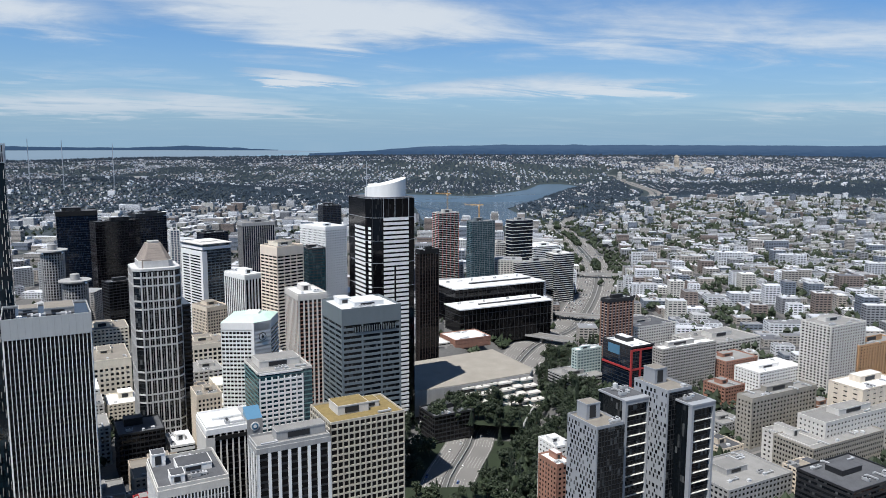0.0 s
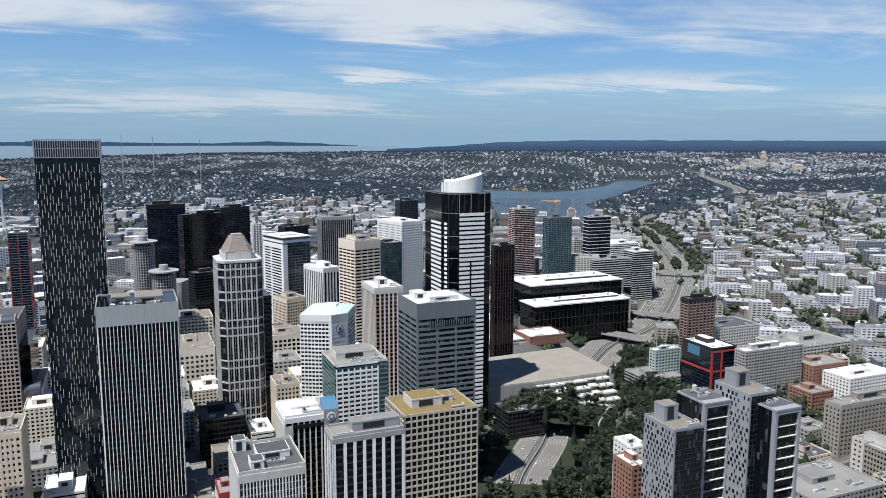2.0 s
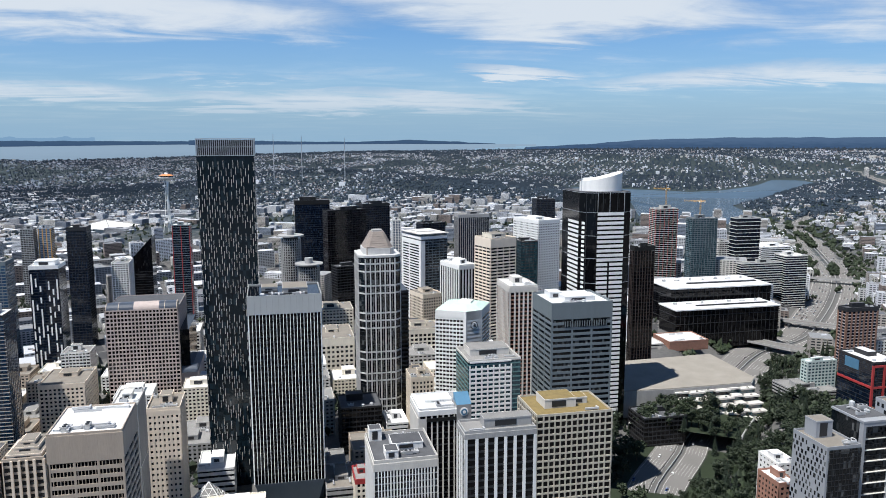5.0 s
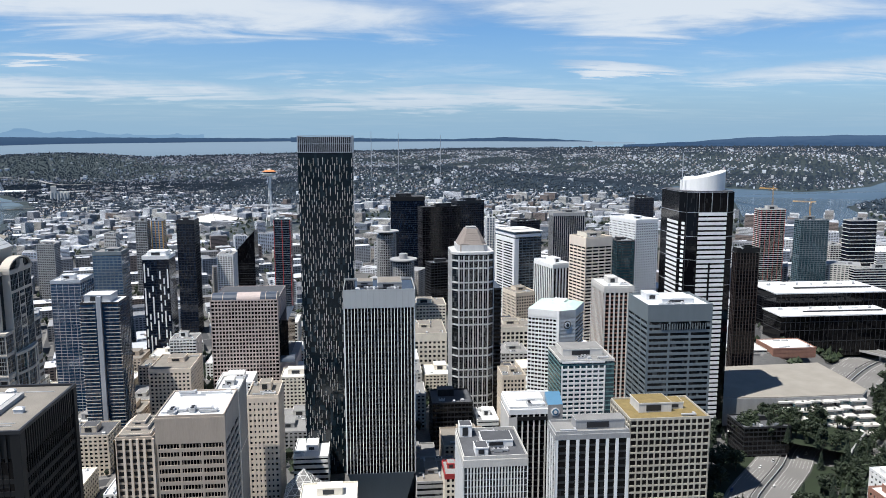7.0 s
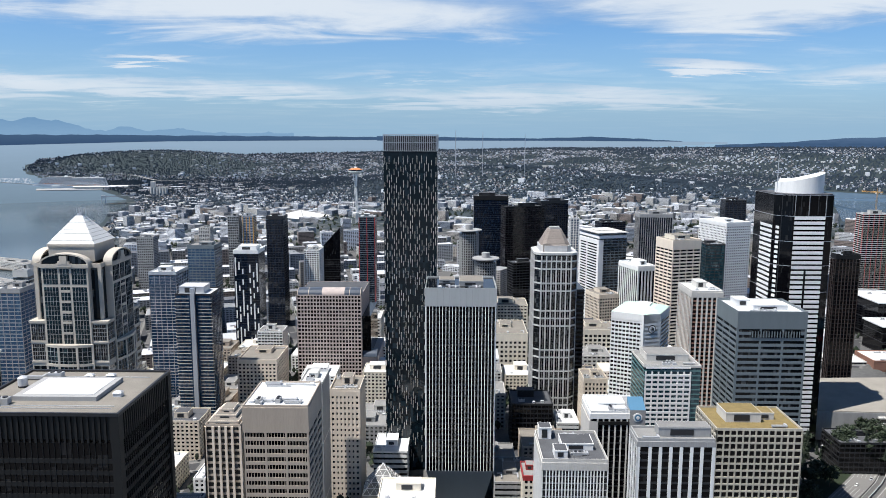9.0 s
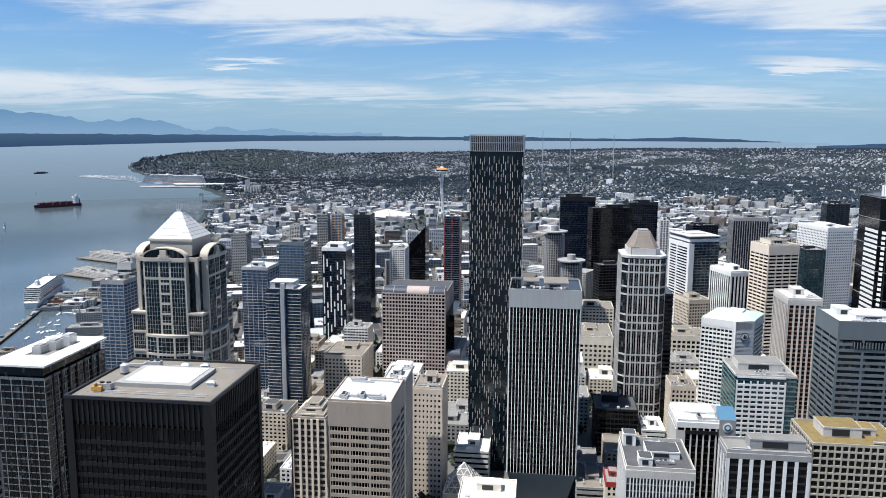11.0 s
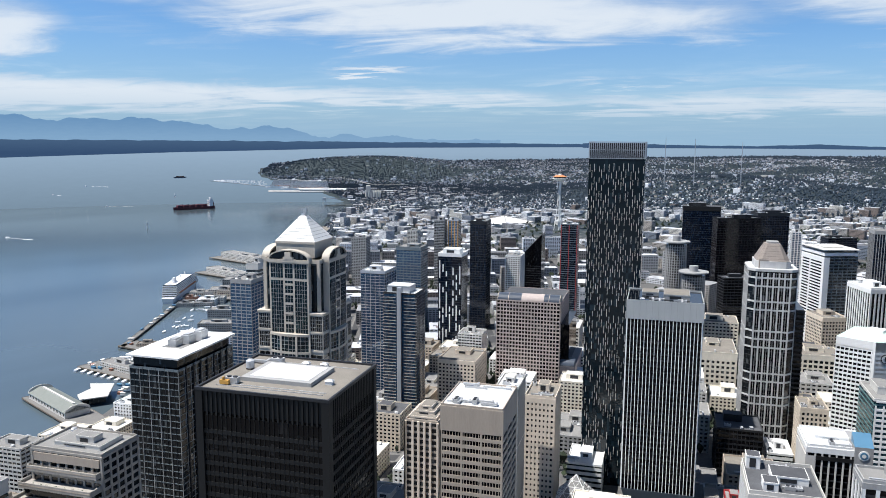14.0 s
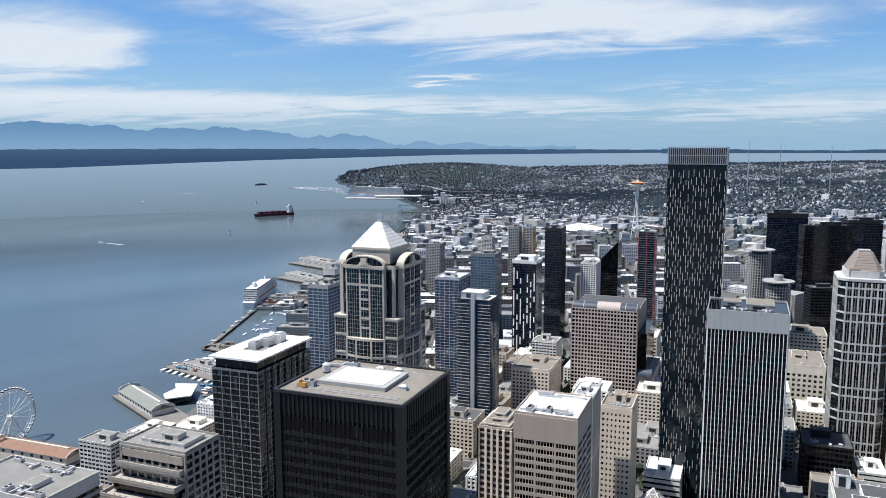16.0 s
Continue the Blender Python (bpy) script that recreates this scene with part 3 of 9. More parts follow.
# ---- ground, water and distance ----
def land_material():
    m = bpy.data.materials.new("town_ground")
    m.use_nodes = True
    n, l = m.node_tree.nodes, m.node_tree.links
    p = n["Principled BSDF"]
    p.inputs["Roughness"].default_value = 0.92
    tc = n.new("ShaderNodeTexCoord")
    a, b, c = (n.new("ShaderNodeTexNoise") for _ in range(3))
    for t, s in ((a, 0.004), (b, 0.05), (c, 0.4)):
        t.inputs["Scale"].default_value, t.inputs["Detail"].default_value = s, 6
        l.new(tc.outputs["Object"], t.inputs["Vector"])
    sep = n.new("ShaderNodeSeparateXYZ")
    l.new(tc.outputs["Object"], sep.inputs[0])
    # gardens and woods take over from paved town with the distance from the centre
    length = n.new("ShaderNodeVectorMath")
    length.operation = "LENGTH"
    l.new(tc.outputs["Object"], length.inputs[0])
    reach = n.new("ShaderNodeMapRange")
    for i, v in ((1, 1300), (2, 2900), (3, -0.25), (4, 0.28)):
        reach.inputs[i].default_value = v
    l.new(length.outputs["Value"], reach.inputs[0])
    add = n.new("ShaderNodeMath")
    l.new(b.outputs[0], add.inputs[0]), l.new(reach.outputs[0], add.inputs[1])
    step = n.new("ShaderNodeMapRange")
    for i, v in ((1, 0.44), (2, 0.58)):
        step.inputs[i].default_value = v
    l.new(add.outputs[0], step.inputs[0])
    green, grey, mix = n.new("ShaderNodeMix"), n.new("ShaderNodeMix"), n.new("ShaderNodeMix")
    # the green pair leans to blue: far haze is put into its colour
    for q, c0, c1, f in ((green, (0.010, 0.021, 0.026), (0.030, 0.045, 0.050), c), (grey, (0.055, 0.056, 0.058), (0.15, 0.147, 0.14), c)):
        q.data_type = "RGBA"
        q.inputs[6].default_value, q.inputs[7].default_value = (*c0, 1), (*c1, 1)
        l.new(f.outputs[0], q.inputs[0])
    mix.data_type = "RGBA"
    l.new(step.outputs[0], mix.inputs[0]), l.new(grey.outputs[2], mix.inputs[6]), l.new(green.outputs[2], mix.inputs[7])
    l.new(mix.outputs[2], p.inputs["Base Color"])
    return m


def water_material(name, colour, scale, rough):
    m = bpy.data.materials.new(name)
    m.use_nodes = True
    n, l = m.node_tree.nodes, m.node_tree.links
    p = n["Principled BSDF"]
    p.inputs["Roughness"].default_value, p.inputs["IOR"].default_value = rough, 1.33
    tc = n.new("ShaderNodeTexCoord")
    mp = n.new("ShaderNodeMapping")
    mp.inputs["Rotation"].default_value, mp.inputs["Scale"].default_value = (0, 0, 0.7), (1, 0.35, 1)
    l.new(tc.outputs["Object"], mp.inputs[0])
    big, small, mix = n.new("ShaderNodeTexNoise"), n.new("ShaderNodeTexNoise"), n.new("ShaderNodeMix")
    big.inputs["Scale"].default_value, big.inputs["Detail"].default_value = 0.0035, 6
    small.inputs["Scale"].default_value, small.inputs["Detail"].default_value = scale, 5
    l.new(mp.outputs[0], big.inputs["Vector"]), l.new(mp.outputs[0], small.inputs["Vector"])
    mix.data_type = "RGBA"
    mix.inputs[6].default_value = (*(c * 0.86 for c in colour), 1)
    mix.inputs[7].default_value = (*(c * 1.16 for c in colour), 1)
    r = n.new("ShaderNodeMapRange")
    r.inputs[1].default_value, r.inputs[2].default_value = 0.35, 0.65
    l.new(big.outputs[0], r.inputs[0]), l.new(r.outputs[0], mix.inputs[0]), l.new(mix.outputs[2], p.inputs["Base Color"])
    bm = n.new("ShaderNodeBump")
    bm.inputs["Strength"].default_value, bm.inputs["Distance"].default_value = 0.02, 0.4
    l.new(small.outputs[0], bm.inputs["Height"]), l.new(bm.outputs[0], p.inputs["Normal"])
    return m


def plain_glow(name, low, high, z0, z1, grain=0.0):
    """Far country backdrop: haze painted as plain glow that shifts from its foot up."""
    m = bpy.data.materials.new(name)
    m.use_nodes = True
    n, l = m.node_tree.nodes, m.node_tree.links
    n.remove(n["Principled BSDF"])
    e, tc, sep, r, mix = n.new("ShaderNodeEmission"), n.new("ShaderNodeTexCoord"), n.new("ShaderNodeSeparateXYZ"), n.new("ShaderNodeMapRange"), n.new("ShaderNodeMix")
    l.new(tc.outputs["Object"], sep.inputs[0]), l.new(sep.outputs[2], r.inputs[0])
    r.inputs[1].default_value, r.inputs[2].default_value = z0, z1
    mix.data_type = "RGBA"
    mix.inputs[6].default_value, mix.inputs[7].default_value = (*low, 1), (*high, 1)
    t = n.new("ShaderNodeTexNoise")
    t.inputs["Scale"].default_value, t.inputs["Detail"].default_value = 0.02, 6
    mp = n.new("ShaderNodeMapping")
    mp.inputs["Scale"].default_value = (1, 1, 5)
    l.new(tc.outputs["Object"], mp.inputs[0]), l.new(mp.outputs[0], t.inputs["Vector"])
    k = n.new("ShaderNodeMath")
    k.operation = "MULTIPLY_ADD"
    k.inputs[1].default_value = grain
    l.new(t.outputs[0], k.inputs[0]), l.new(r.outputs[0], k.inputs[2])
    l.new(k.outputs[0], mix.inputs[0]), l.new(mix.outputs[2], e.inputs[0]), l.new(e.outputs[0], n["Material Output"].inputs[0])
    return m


GROUND = land_material()
WATER = water_material("bay_water", (0.072, 0.098, 0.114), 0.12, 0.13)
LAKEW = water_material("lake_water", (0.070, 0.110, 0.155), 0.12, 0.18)
rings = np.concatenate([np.arange(0, 2400, 24), np.geomspace(2400, 14000, 70)])
sheet("ground", GROUND, np.maximum(rings, 0.5), 540, ground_at, keep=lambda x, y: (signed(x, y, BAY) > -160), label="paved city ground rising to wooded hills")
sheet("water", WATER, np.geomspace(300, 3800, 60), 240, lambda x, y: np.zeros_like(x), keep=lambda x, y: signed(x, y, BAY) < 350, label="calm grey-blue bay water", category="water")
# beyond here the sky's reflection is painted as glow that pales towards the horizon
FAR_WATER = plain_glow("far_bay_water_glow", (0.185, 0.265, 0.350), (0.300, 0.420, 0.560), 0, 250, 0.15)
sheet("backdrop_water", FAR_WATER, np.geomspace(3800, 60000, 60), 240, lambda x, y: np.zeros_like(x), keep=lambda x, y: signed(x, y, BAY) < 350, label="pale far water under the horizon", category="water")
me = prism("lake", LAKEW, LAKE, 6.8, 7.2)
for v in me.vertices:
    v.co = drawn_in(np.float64(v.co.x), np.float64(v.co.y), np.float64(v.co.z))
tagged(new("water_lake", me), "blue lake between the hills", "water", kind="structure")


def skyline(name, mat, az0, az1, foot, crest, r, label, seed, rough=1.0, freq=0.5):
    """A far ridge along the horizon: headings in degrees, heights as angles above eye level."""
    n, v, f = 360, [], []
    for i in range(n + 1):
        k = i / n
        az = radians(az0 + (az1 - az0) * k)
        e0, e1 = foot(k), crest(k)
        wob = noise.fractal((math.degrees(az) * freq, seed, 0), 0.9, 2.1, 5) * rough
        r_foot = min(r, (EYE + 3800 * 0.2824) / (0.2824 + math.tan(radians(-min(e0, -0.05)))))
        for e, rr in ((e0 - 0.03, r_foot - 3), (max(e1 + wob, e0 + 0.01), r_foot + 1), (e0 - 0.2, r_foot + 8)):
            v.append((-math.sin(az) * rr, math.cos(az) * rr, EYE + rr * math.tan(radians(e))))
        if i:
            a = 3 * i
            f += [(a - 3, a, a + 1, a - 2), (a - 2, a + 1, a + 2, a - 1)]
    return tagged(new(name, mesh_of(name, v, f, mat)), label, "backdrop", kind="structure")


def glide(*pairs):
    xs, ys = [p[0] for p in pairs], [p[1] for p in pairs]
    return lambda k: float(np.interp(k, xs, ys))


# haze is put into the glow colours; sun and sky don't light these ridges
FAR_LAND = plain_glow("hazed_forest_glow", (0.034, 0.072, 0.155), (0.06, 0.115, 0.21), 230, 305, 0.3)
FAR_HILL = plain_glow("hazed_hills_glow", (0.034, 0.078, 0.165), (0.085, 0.150, 0.265), 255, 303, 0.8)
MOUNT = plain_glow("hazed_mountains_glow", (0.23, 0.39, 0.58), (0.12, 0.26, 0.47), 310, 480, 0.25)
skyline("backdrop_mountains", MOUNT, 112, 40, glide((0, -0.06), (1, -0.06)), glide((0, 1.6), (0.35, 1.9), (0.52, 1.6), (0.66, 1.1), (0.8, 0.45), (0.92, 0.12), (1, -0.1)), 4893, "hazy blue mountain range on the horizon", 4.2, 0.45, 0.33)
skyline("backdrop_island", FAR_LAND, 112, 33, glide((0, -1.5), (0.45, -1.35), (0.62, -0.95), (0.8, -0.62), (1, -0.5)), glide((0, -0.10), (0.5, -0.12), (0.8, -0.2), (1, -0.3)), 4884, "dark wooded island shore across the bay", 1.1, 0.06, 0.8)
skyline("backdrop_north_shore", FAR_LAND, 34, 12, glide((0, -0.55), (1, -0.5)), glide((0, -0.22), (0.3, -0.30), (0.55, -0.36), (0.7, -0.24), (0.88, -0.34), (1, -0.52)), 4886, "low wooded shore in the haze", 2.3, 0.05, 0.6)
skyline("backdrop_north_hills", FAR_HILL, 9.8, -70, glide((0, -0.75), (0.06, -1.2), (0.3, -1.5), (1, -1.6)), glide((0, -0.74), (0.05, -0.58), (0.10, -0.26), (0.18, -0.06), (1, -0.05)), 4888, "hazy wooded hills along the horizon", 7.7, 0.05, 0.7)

GRIDST = material("weathered_grid_concrete", (0.43, 0.40, 0.335), vary=0.12, spread=0.06, streak=True)
TEALP = material("green_glass_panels", (0.10, 0.22, 0.22), rough=0.3, vary=0.1)
STONE_G = material("pale_grey_granite", (0.50, 0.50, 0.495), vary=0.1, spread=0.04, streak=True)
G_RS = glazing("smoked_blue_glass", (0.005, 0.012, 0.018), blind=(0.03, 0.055, 0.075), share=0.2, ior=1.45, pane=(1.9, 1.9, 4.1), wave=0.05)

# ---- the towers that stand out ----
# white-banded tower with black bowed corners and a white curved crown
def banded_tower(x, y, w, d, top):
    g = ground(x, y) - 2
    root = thing("office_tower", x, y, g, GRID, "white-banded black glass tower with a white curved crown", "building")
    TAKEN.append((x, y, w / 2, d / 2, GRID))
    h = top - g
    bow = [(-w / 2, d / 2), (-w / 2, -d * 0.28), (-w * 0.42, -d * 0.42), (-w * 0.26, -d / 2), (w * 0.30, -d / 2), (w * 0.44, -d * 0.44), (w / 2, -d * 0.28), (w / 2, d / 2)]
    put("body", prism("body", G_BLACK, bow, 0, h), root)
    front = boxes("spandrel", WHITE, (-w * 0.235, w * 0.285, -d / 2 - 0.35, -d / 2 + 0.3, 0, 2.5))
    left = prism("spandrel", WHITE, [(-w / 2 - 0.3, d * 0.2), (-w / 2 - 0.3, -d * 0.25), (-w * 0.44, -d * 0.40), (-w * 0.44 + 0.4, -d * 0.36), (-w / 2 + 0.4, -d * 0.22), (-w / 2 + 0.4, d * 0.2)], 0, 2.3)
    right = boxes("spandrel", WHITE, (w / 2 - 0.3, w / 2 + 0.3, -d * 0.2, d * 0.3, 0, 2.1))
    for i in range(int((h - 18) / 4.05)):
        z = h - 20 - i * 4.05
        put("spandrel", front, root, 0, 0, z)
        if i > 1:
            put("spandrel", left, root, 0, 0, z)
        if i > 14:
            put("spandrel", right, root, 0, 0, z)
    put("mullion", boxes("mullion", G_BLACK, (-w * 0.02, w * 0.015, -d / 2 - 0.5, -d / 2, h - 120, h - 62)), root)
    for i in range(7):
        px = -w * 0.42 + w * 0.86 * i / 6
        put("mullion", boxes("mullion", CHAR, (px - 0.25, px + 0.25, -d / 2 - 0.25, -d / 2 + 0.2, h - 16, h - 0.5)) if 0 < i < 6 else rod("mullion", CHAR, (px, -d * 0.42, 20), (px, -d * 0.42, h - 0.5), 0.3), root)
    put("roof", prism("roof", ROOF_D, [(px * 0.97, py * 0.97) for px, py in bow], h, h + 0.4), root)
    # the crown: a curved white wall that climbs to one side, with a round drum inside it
    n, v, f = 20, [], []
    for i in range(n + 1):
        a = math.pi * (1.03 + 0.93 * i / n)
        cx, cy, top_z = w * 0.42 * math.cos(a) + w * 0.03, d * 0.40 * math.sin(a) + d * 0.02, h + 13.2 + 4.2 * math.cos(a)
        for q, zz in ((1.0, h), (1.0, top_z), (0.93, top_z), (0.93, h)):
            v.append((cx * q, cy * q, zz))
        if i:
            k = 4 * i
            f += [(k - 4, k, k + 1, k - 3), (k - 3, k + 1, k + 2, k - 2), (k - 2, k + 2, k + 3, k - 1)]
    f += [(0, 1, 2, 3), (4 * n, 4 * n + 3, 4 * n + 2, 4 * n + 1), tuple(4 * i + 2 for i in range(n + 1))]
    put("crown", mesh_of("crown", v, f, WHITE), root)
    # thin pale lines that frame the dark glass
    for z in (h - 0.5, h - 17.5, h - 38, h - 58, h - 80):
        put("pale_line", prism("pale_line", STEEL, [(px * 1.006, py * 1.006) for px, py in bow], z, z + 0.3), root)
    for px in (-w * 0.235, w * 0.0, w * 0.285):
        put("pale_line", boxes("pale_line", STEEL, (px - 0.15, px + 0.15, -d / 2 - 0.4, -d / 2 + 0.1, h - 17.5, h)), root)
    put("drum", prism("drum", WHITE, disc(w * 0.3, 28, d * 0.28), h, h + 11), root)
    put("flagpole", rod("flagpole", STEEL, (-w * 0.43, -d * 0.2, h), (-w * 0.43, -d * 0.2, h + 32), 0.28), root)
    return root


banded_tower(-54.7, 703.8, 47.3, 51.1, 257.0)

# grey tower with ribbon windows
def ribbon_tower(x, y, w, d, top):
    root, h = tower("grey panelled tower with ribbon windows and white roof", x, y, w, d, top, G_DARK, MIDGREY, fl=3.95, band=0.5, bay=w / 3, pier=1.3, bout=0.2, pout=0.24, crown=10.5, roof=ROOF_W, units=8, pent=[(0.05, 0.0, 0.5, 0.5, 3.2), (-0.25, 0.2, 0.2, 0.3, 4.4)], pmat=ROOF_W, rim=1.5)
    put("crown_band", boxes("crown_band", G_DARK, (-w * 0.3, w * 0.42, -d / 2 - 0.4, -d / 2 + 0.1, h - 17.5, h - 13.5)), root)
    for i in range(18):
        px = -w * 0.28 + w * 0.68 * i / 17
        put("fin", shared("ribbon_fin", lambda: boxes("fin", MIDGREY, (-0.25, 0.25, -0.6, 0, 0, 4))), root, px, -d / 2 - 0.2, h - 17.5)


ribbon_tower(-59.8, 553.8, 45.2, 40.1, 190.0)
tower("concrete grid office block with an ochre planted roof", -47.9, 416.0, 42.8, 32.0, 158.0, G_BLACK, GRIDST, fl=3.7, band=0.26, bay=3.3, pier=0.75, bout=0.5, pout=0.55, roof=ROOF_OC, units=7, pent=[(-0.1, 0.05, 0.42, 0.45, 5.0), (0.2, 0.1, 0.2, 0.3, 3.5)], pmat=OFFWHITE, rim=0.9, name="office_block")
tower("office block with bold white piers and dark windows", -74.1, 357.2, 35.3, 15.2, 165.0, G_BLACK, CHAR, WHITE, fl=3.7, band=0.3, bay=5.3, pier=1.5, bout=0.1, pout=0.6, crown=3.0, crown_mat=GREYC, roof=ROOF_G, units=5, pent=[(0.14, 0.05, 0.68, 0.5, 4.5)], pmat=GREYC, name="office_block")

# the hotel with a cut corner and a pale green roof
def cut_hotel(x, y, w, d, top):
    g = ground(x, y) - 2
    root = thing("hotel", x, y, g, 0, "white hotel slab with a green copper roof and round emblem", "building")
    TAKEN.append((x, y, w / 2, d / 2, 0))
    h, c = top - g, 10.0
    out = [(-w / 2, d / 2), (-w / 2, -d / 2), (w / 2 - c, -d / 2), (w / 2, -d / 2 + c), (w / 2, d / 2)]
    put("body", prism("body", G_DARK, out, 0, h), root)
    wide = [(px * 1.0 + (0.35 if px > 0 else -0.35), py + (0.35 if py > 0 else -0.35)) for px, py in out]
    slab = prism("spandrel", WHITE, wide, 0, 1.45)
    for i in range(int(h / 3.15)):
        put("spandrel", slab, root, 0, 0, h - 6.5 - i * 3.15)
    put("crown", prism("crown", WHITE, wide, h - 5.6, h + 0.6), root)
    put("blank_wall", prism("blank_wall", WHITE, [(w / 2 - c - 1.5, -d / 2 - 0.5), (w / 2 - c + 0.2, -d / 2 - 0.5), (w / 2 + 0.5, -d / 2 + c - 0.2), (w / 2 + 0.5, -d / 2 + c + 1.2), (w / 2 - 1, -d / 2 + c + 1.2), (w / 2 - c - 1.5, -d / 2 + 1)], 0, h + 0.55), root)
    for i in range(9):
        px = -w / 2 + (w - c - 2) * i / 8
        put("pier", shared("hotel_pier", lambda: boxes("pier", WHITE, (-0.28, 0.28, -0.5, 0.1, 0, h - 5.5))), root, px, -d / 2)
    roof = put("roof", prism("roof", COPPER, wide, h + 0.6, h + 3.4, [(px * 0.55 + w * 0.05, py * 0.55) for px, py in wide]), root)
    put("penthouse", boxes("penthouse", WHITE, (-w * 0.1, w * 0.2, -d * 0.05, d * 0.2, h + 2, h + 5)), root)
    # round emblem on the cut corner
    q = Matrix.LocRotScale(Vector((w / 2 - c / 2 + 0.36, -d / 2 + c / 2 - 0.36, h - 11)), Euler((radians(90), 0, radians(45))), None)
    ring = prism("emblem", CHAR, disc(3.2, 28), 0, 0.3)
    inner = prism("emblem", WHITE, disc(2.6, 28), 0.1, 0.4)
    leaf = joined("emblem", [boxes("e", CHAR, (-0.5, 0.2, -1.6, 1.7, 0.2, 0.5), (-1.4, 1.3, -0.6, 0.0, 0.2, 0.5), (0.5, 1.3, -1.5, 0.9, 0.2, 0.5))])
    for me, lab in ((ring, "dark round emblem"), (inner, ""), (leaf, "")):
        me.transform(q)
        put("emblem", me, root, label=lab)


cut_hotel(-149.6, 585.7, 34.5, 38.9, 170.0)

def front_grid(root, x0, x1, y, z0, z1, mat, fl, bay, pier=0.8, band=0.4, out=0.3):
    """A grid of spandrels and piers on part of a front."""
    me = boxes("spandrel", mat, (x0, x1, -out, 0.05, 0, fl * band))
    for i in range(int((z1 - z0) / fl)):
        put("spandrel", me, root, 0, y, z1 - (i + 1) * fl)
    n = max(1, round((x1 - x0) / bay))
    me = boxes("pier", mat, (-pier / 2, pier / 2, -out - 0.04, 0.05, z0, z1))
    for i in range(n + 1):
        put("pier", me, root, x0 + (x1 - x0) * i / n, y)


def grid_hotel(x, y, w, d, top):
    root, h = tower("white gridded hotel with green glass end walls", x, y, w, d, top, G_TEAL, TEALP, fl=3.3, band=0.3, bout=0.1, roof=ROOF_G, crown_mat=OFFWHITE, units=6, pent=[(0.0, 0.1, 0.75, 0.5, 4.8)], pmat=OFFWHITE, name="hotel")
    front_grid(root, -w * 0.47, w * 0.32, -d / 2, 0, h - 4.5, WHITE, 3.3, 4.3, 1.0, 0.45, 0.5)
    put("top_rail", boxes("top_rail", WHITE, (-w * 0.47, w * 0.32, -d / 2 - 0.6, -d / 2, h - 2.4, h - 1.2)), root)


grid_hotel(-117.4, 531.8, 38.3, 36.8, 150.0)


def striped_club(x, y, w, d, top):
    root, h = tower("dark ribbed office block with a broad white top floor", x, y, w, d, top, G_BLACK, CHAR, OFFWHITE, fl=3.8, band=0.2, bay=3.4, pier=0.8, pout=0.7, crown=3.6, crown_mat=WHITE, roof=ROOF_W, units=5, pent=[(0.0, 0.1, 0.6, 0.35, 1.6)], pmat=WHITE, name="office_block")
    put("shadow_gap", boxes("shadow_gap", BLACKM, (-w / 2 - 0.9, w / 2 + 0.9, -d / 2 - 0.9, -d / 2 + 0.2, h - 8.4, h - 6.2)), root)
    put("corner_pier", boxes("corner_pier", OFFWHITE, (-w / 2 - 0.95, -w / 2 + 4, -d / 2 - 0.95, d / 2, 0, h - 6.2)), root)
    # the stair tower with a sloped blue top and a round sign
    stair = put("stair_tower", prism("stair_tower", GREYC, [(w / 2 - 6, -d / 2 - 1.2), (w / 2 + 3, -d / 2 - 1.2), (w / 2 + 3, d * 0.3), (w / 2 - 6, d * 0.3)], 0, h + 1), root)
    v = [(w / 2 - 6, -d / 2 - 1.2, h + 1), (w / 2 + 3, -d / 2 - 1.2, h + 1), (w / 2 + 3, -d / 2 + 8, h + 6), (w / 2 - 6, -d / 2 + 8, h + 6), (w / 2 + 3, -d / 2 + 8, h + 1), (w / 2 - 6, -d / 2 + 8, h + 1)]
    put("sloped_roof", mesh_of("sloped_roof", v, [(0, 1, 2, 3), (1, 4, 2), (0, 3, 5), (2, 4, 5, 3)], BLUEP), stair, label="sloped blue roof")
    sign = joined("sign", [prism("s", WHITE, disc(2.6, 24), 0, 0.3), prism("s", BLUEP, disc(1.9, 24), 0.1, 0.45), prism("s", WHITE, disc(1.0, 24), 0.2, 0.6)])
    sign.transform(Matrix.LocRotScale(Vector((w / 2 - 1.5, -d / 2 - 1.2, h - 3.5)), Euler((radians(90), 0, 0)), None))
    put("sign", sign, stair, label="round white and blue sign")


striped_club(-126.6, 434.2, 28.3, 27.9, 146.0)


def tar_roof_block(x, y, w, d, top):
    root, h = tower("white ribbed office block with a black tar roof", x, y, w, d, top, G_GREY, GREYC, WHITE, fl=3.7, band=0.15, bay=1.7, pier=0.55, pout=0.5, crown=4.5, crown_mat=OFFWHITE, roof=ROOF_D, units=10, rim=1.6, pent=[(0.1, 0.05, 0.5, 0.34, 3.6), (-0.36, 0.36, 0.2, 0.2, 6.5), (-0.2, -0.28, 0.2, 0.22, 4.2)], pmat=WHITE, name="office_block")


tar_roof_block(-131.4, 376.8, 33.2, 38.6, 140.0)


# glass tower with stepped corners under a copper-brown pyramid
PYR = material("brown_stone_tiles", (0.25, 0.215, 0.19), rough=0.7, vary=0.15, spread=0.05, streak=True)


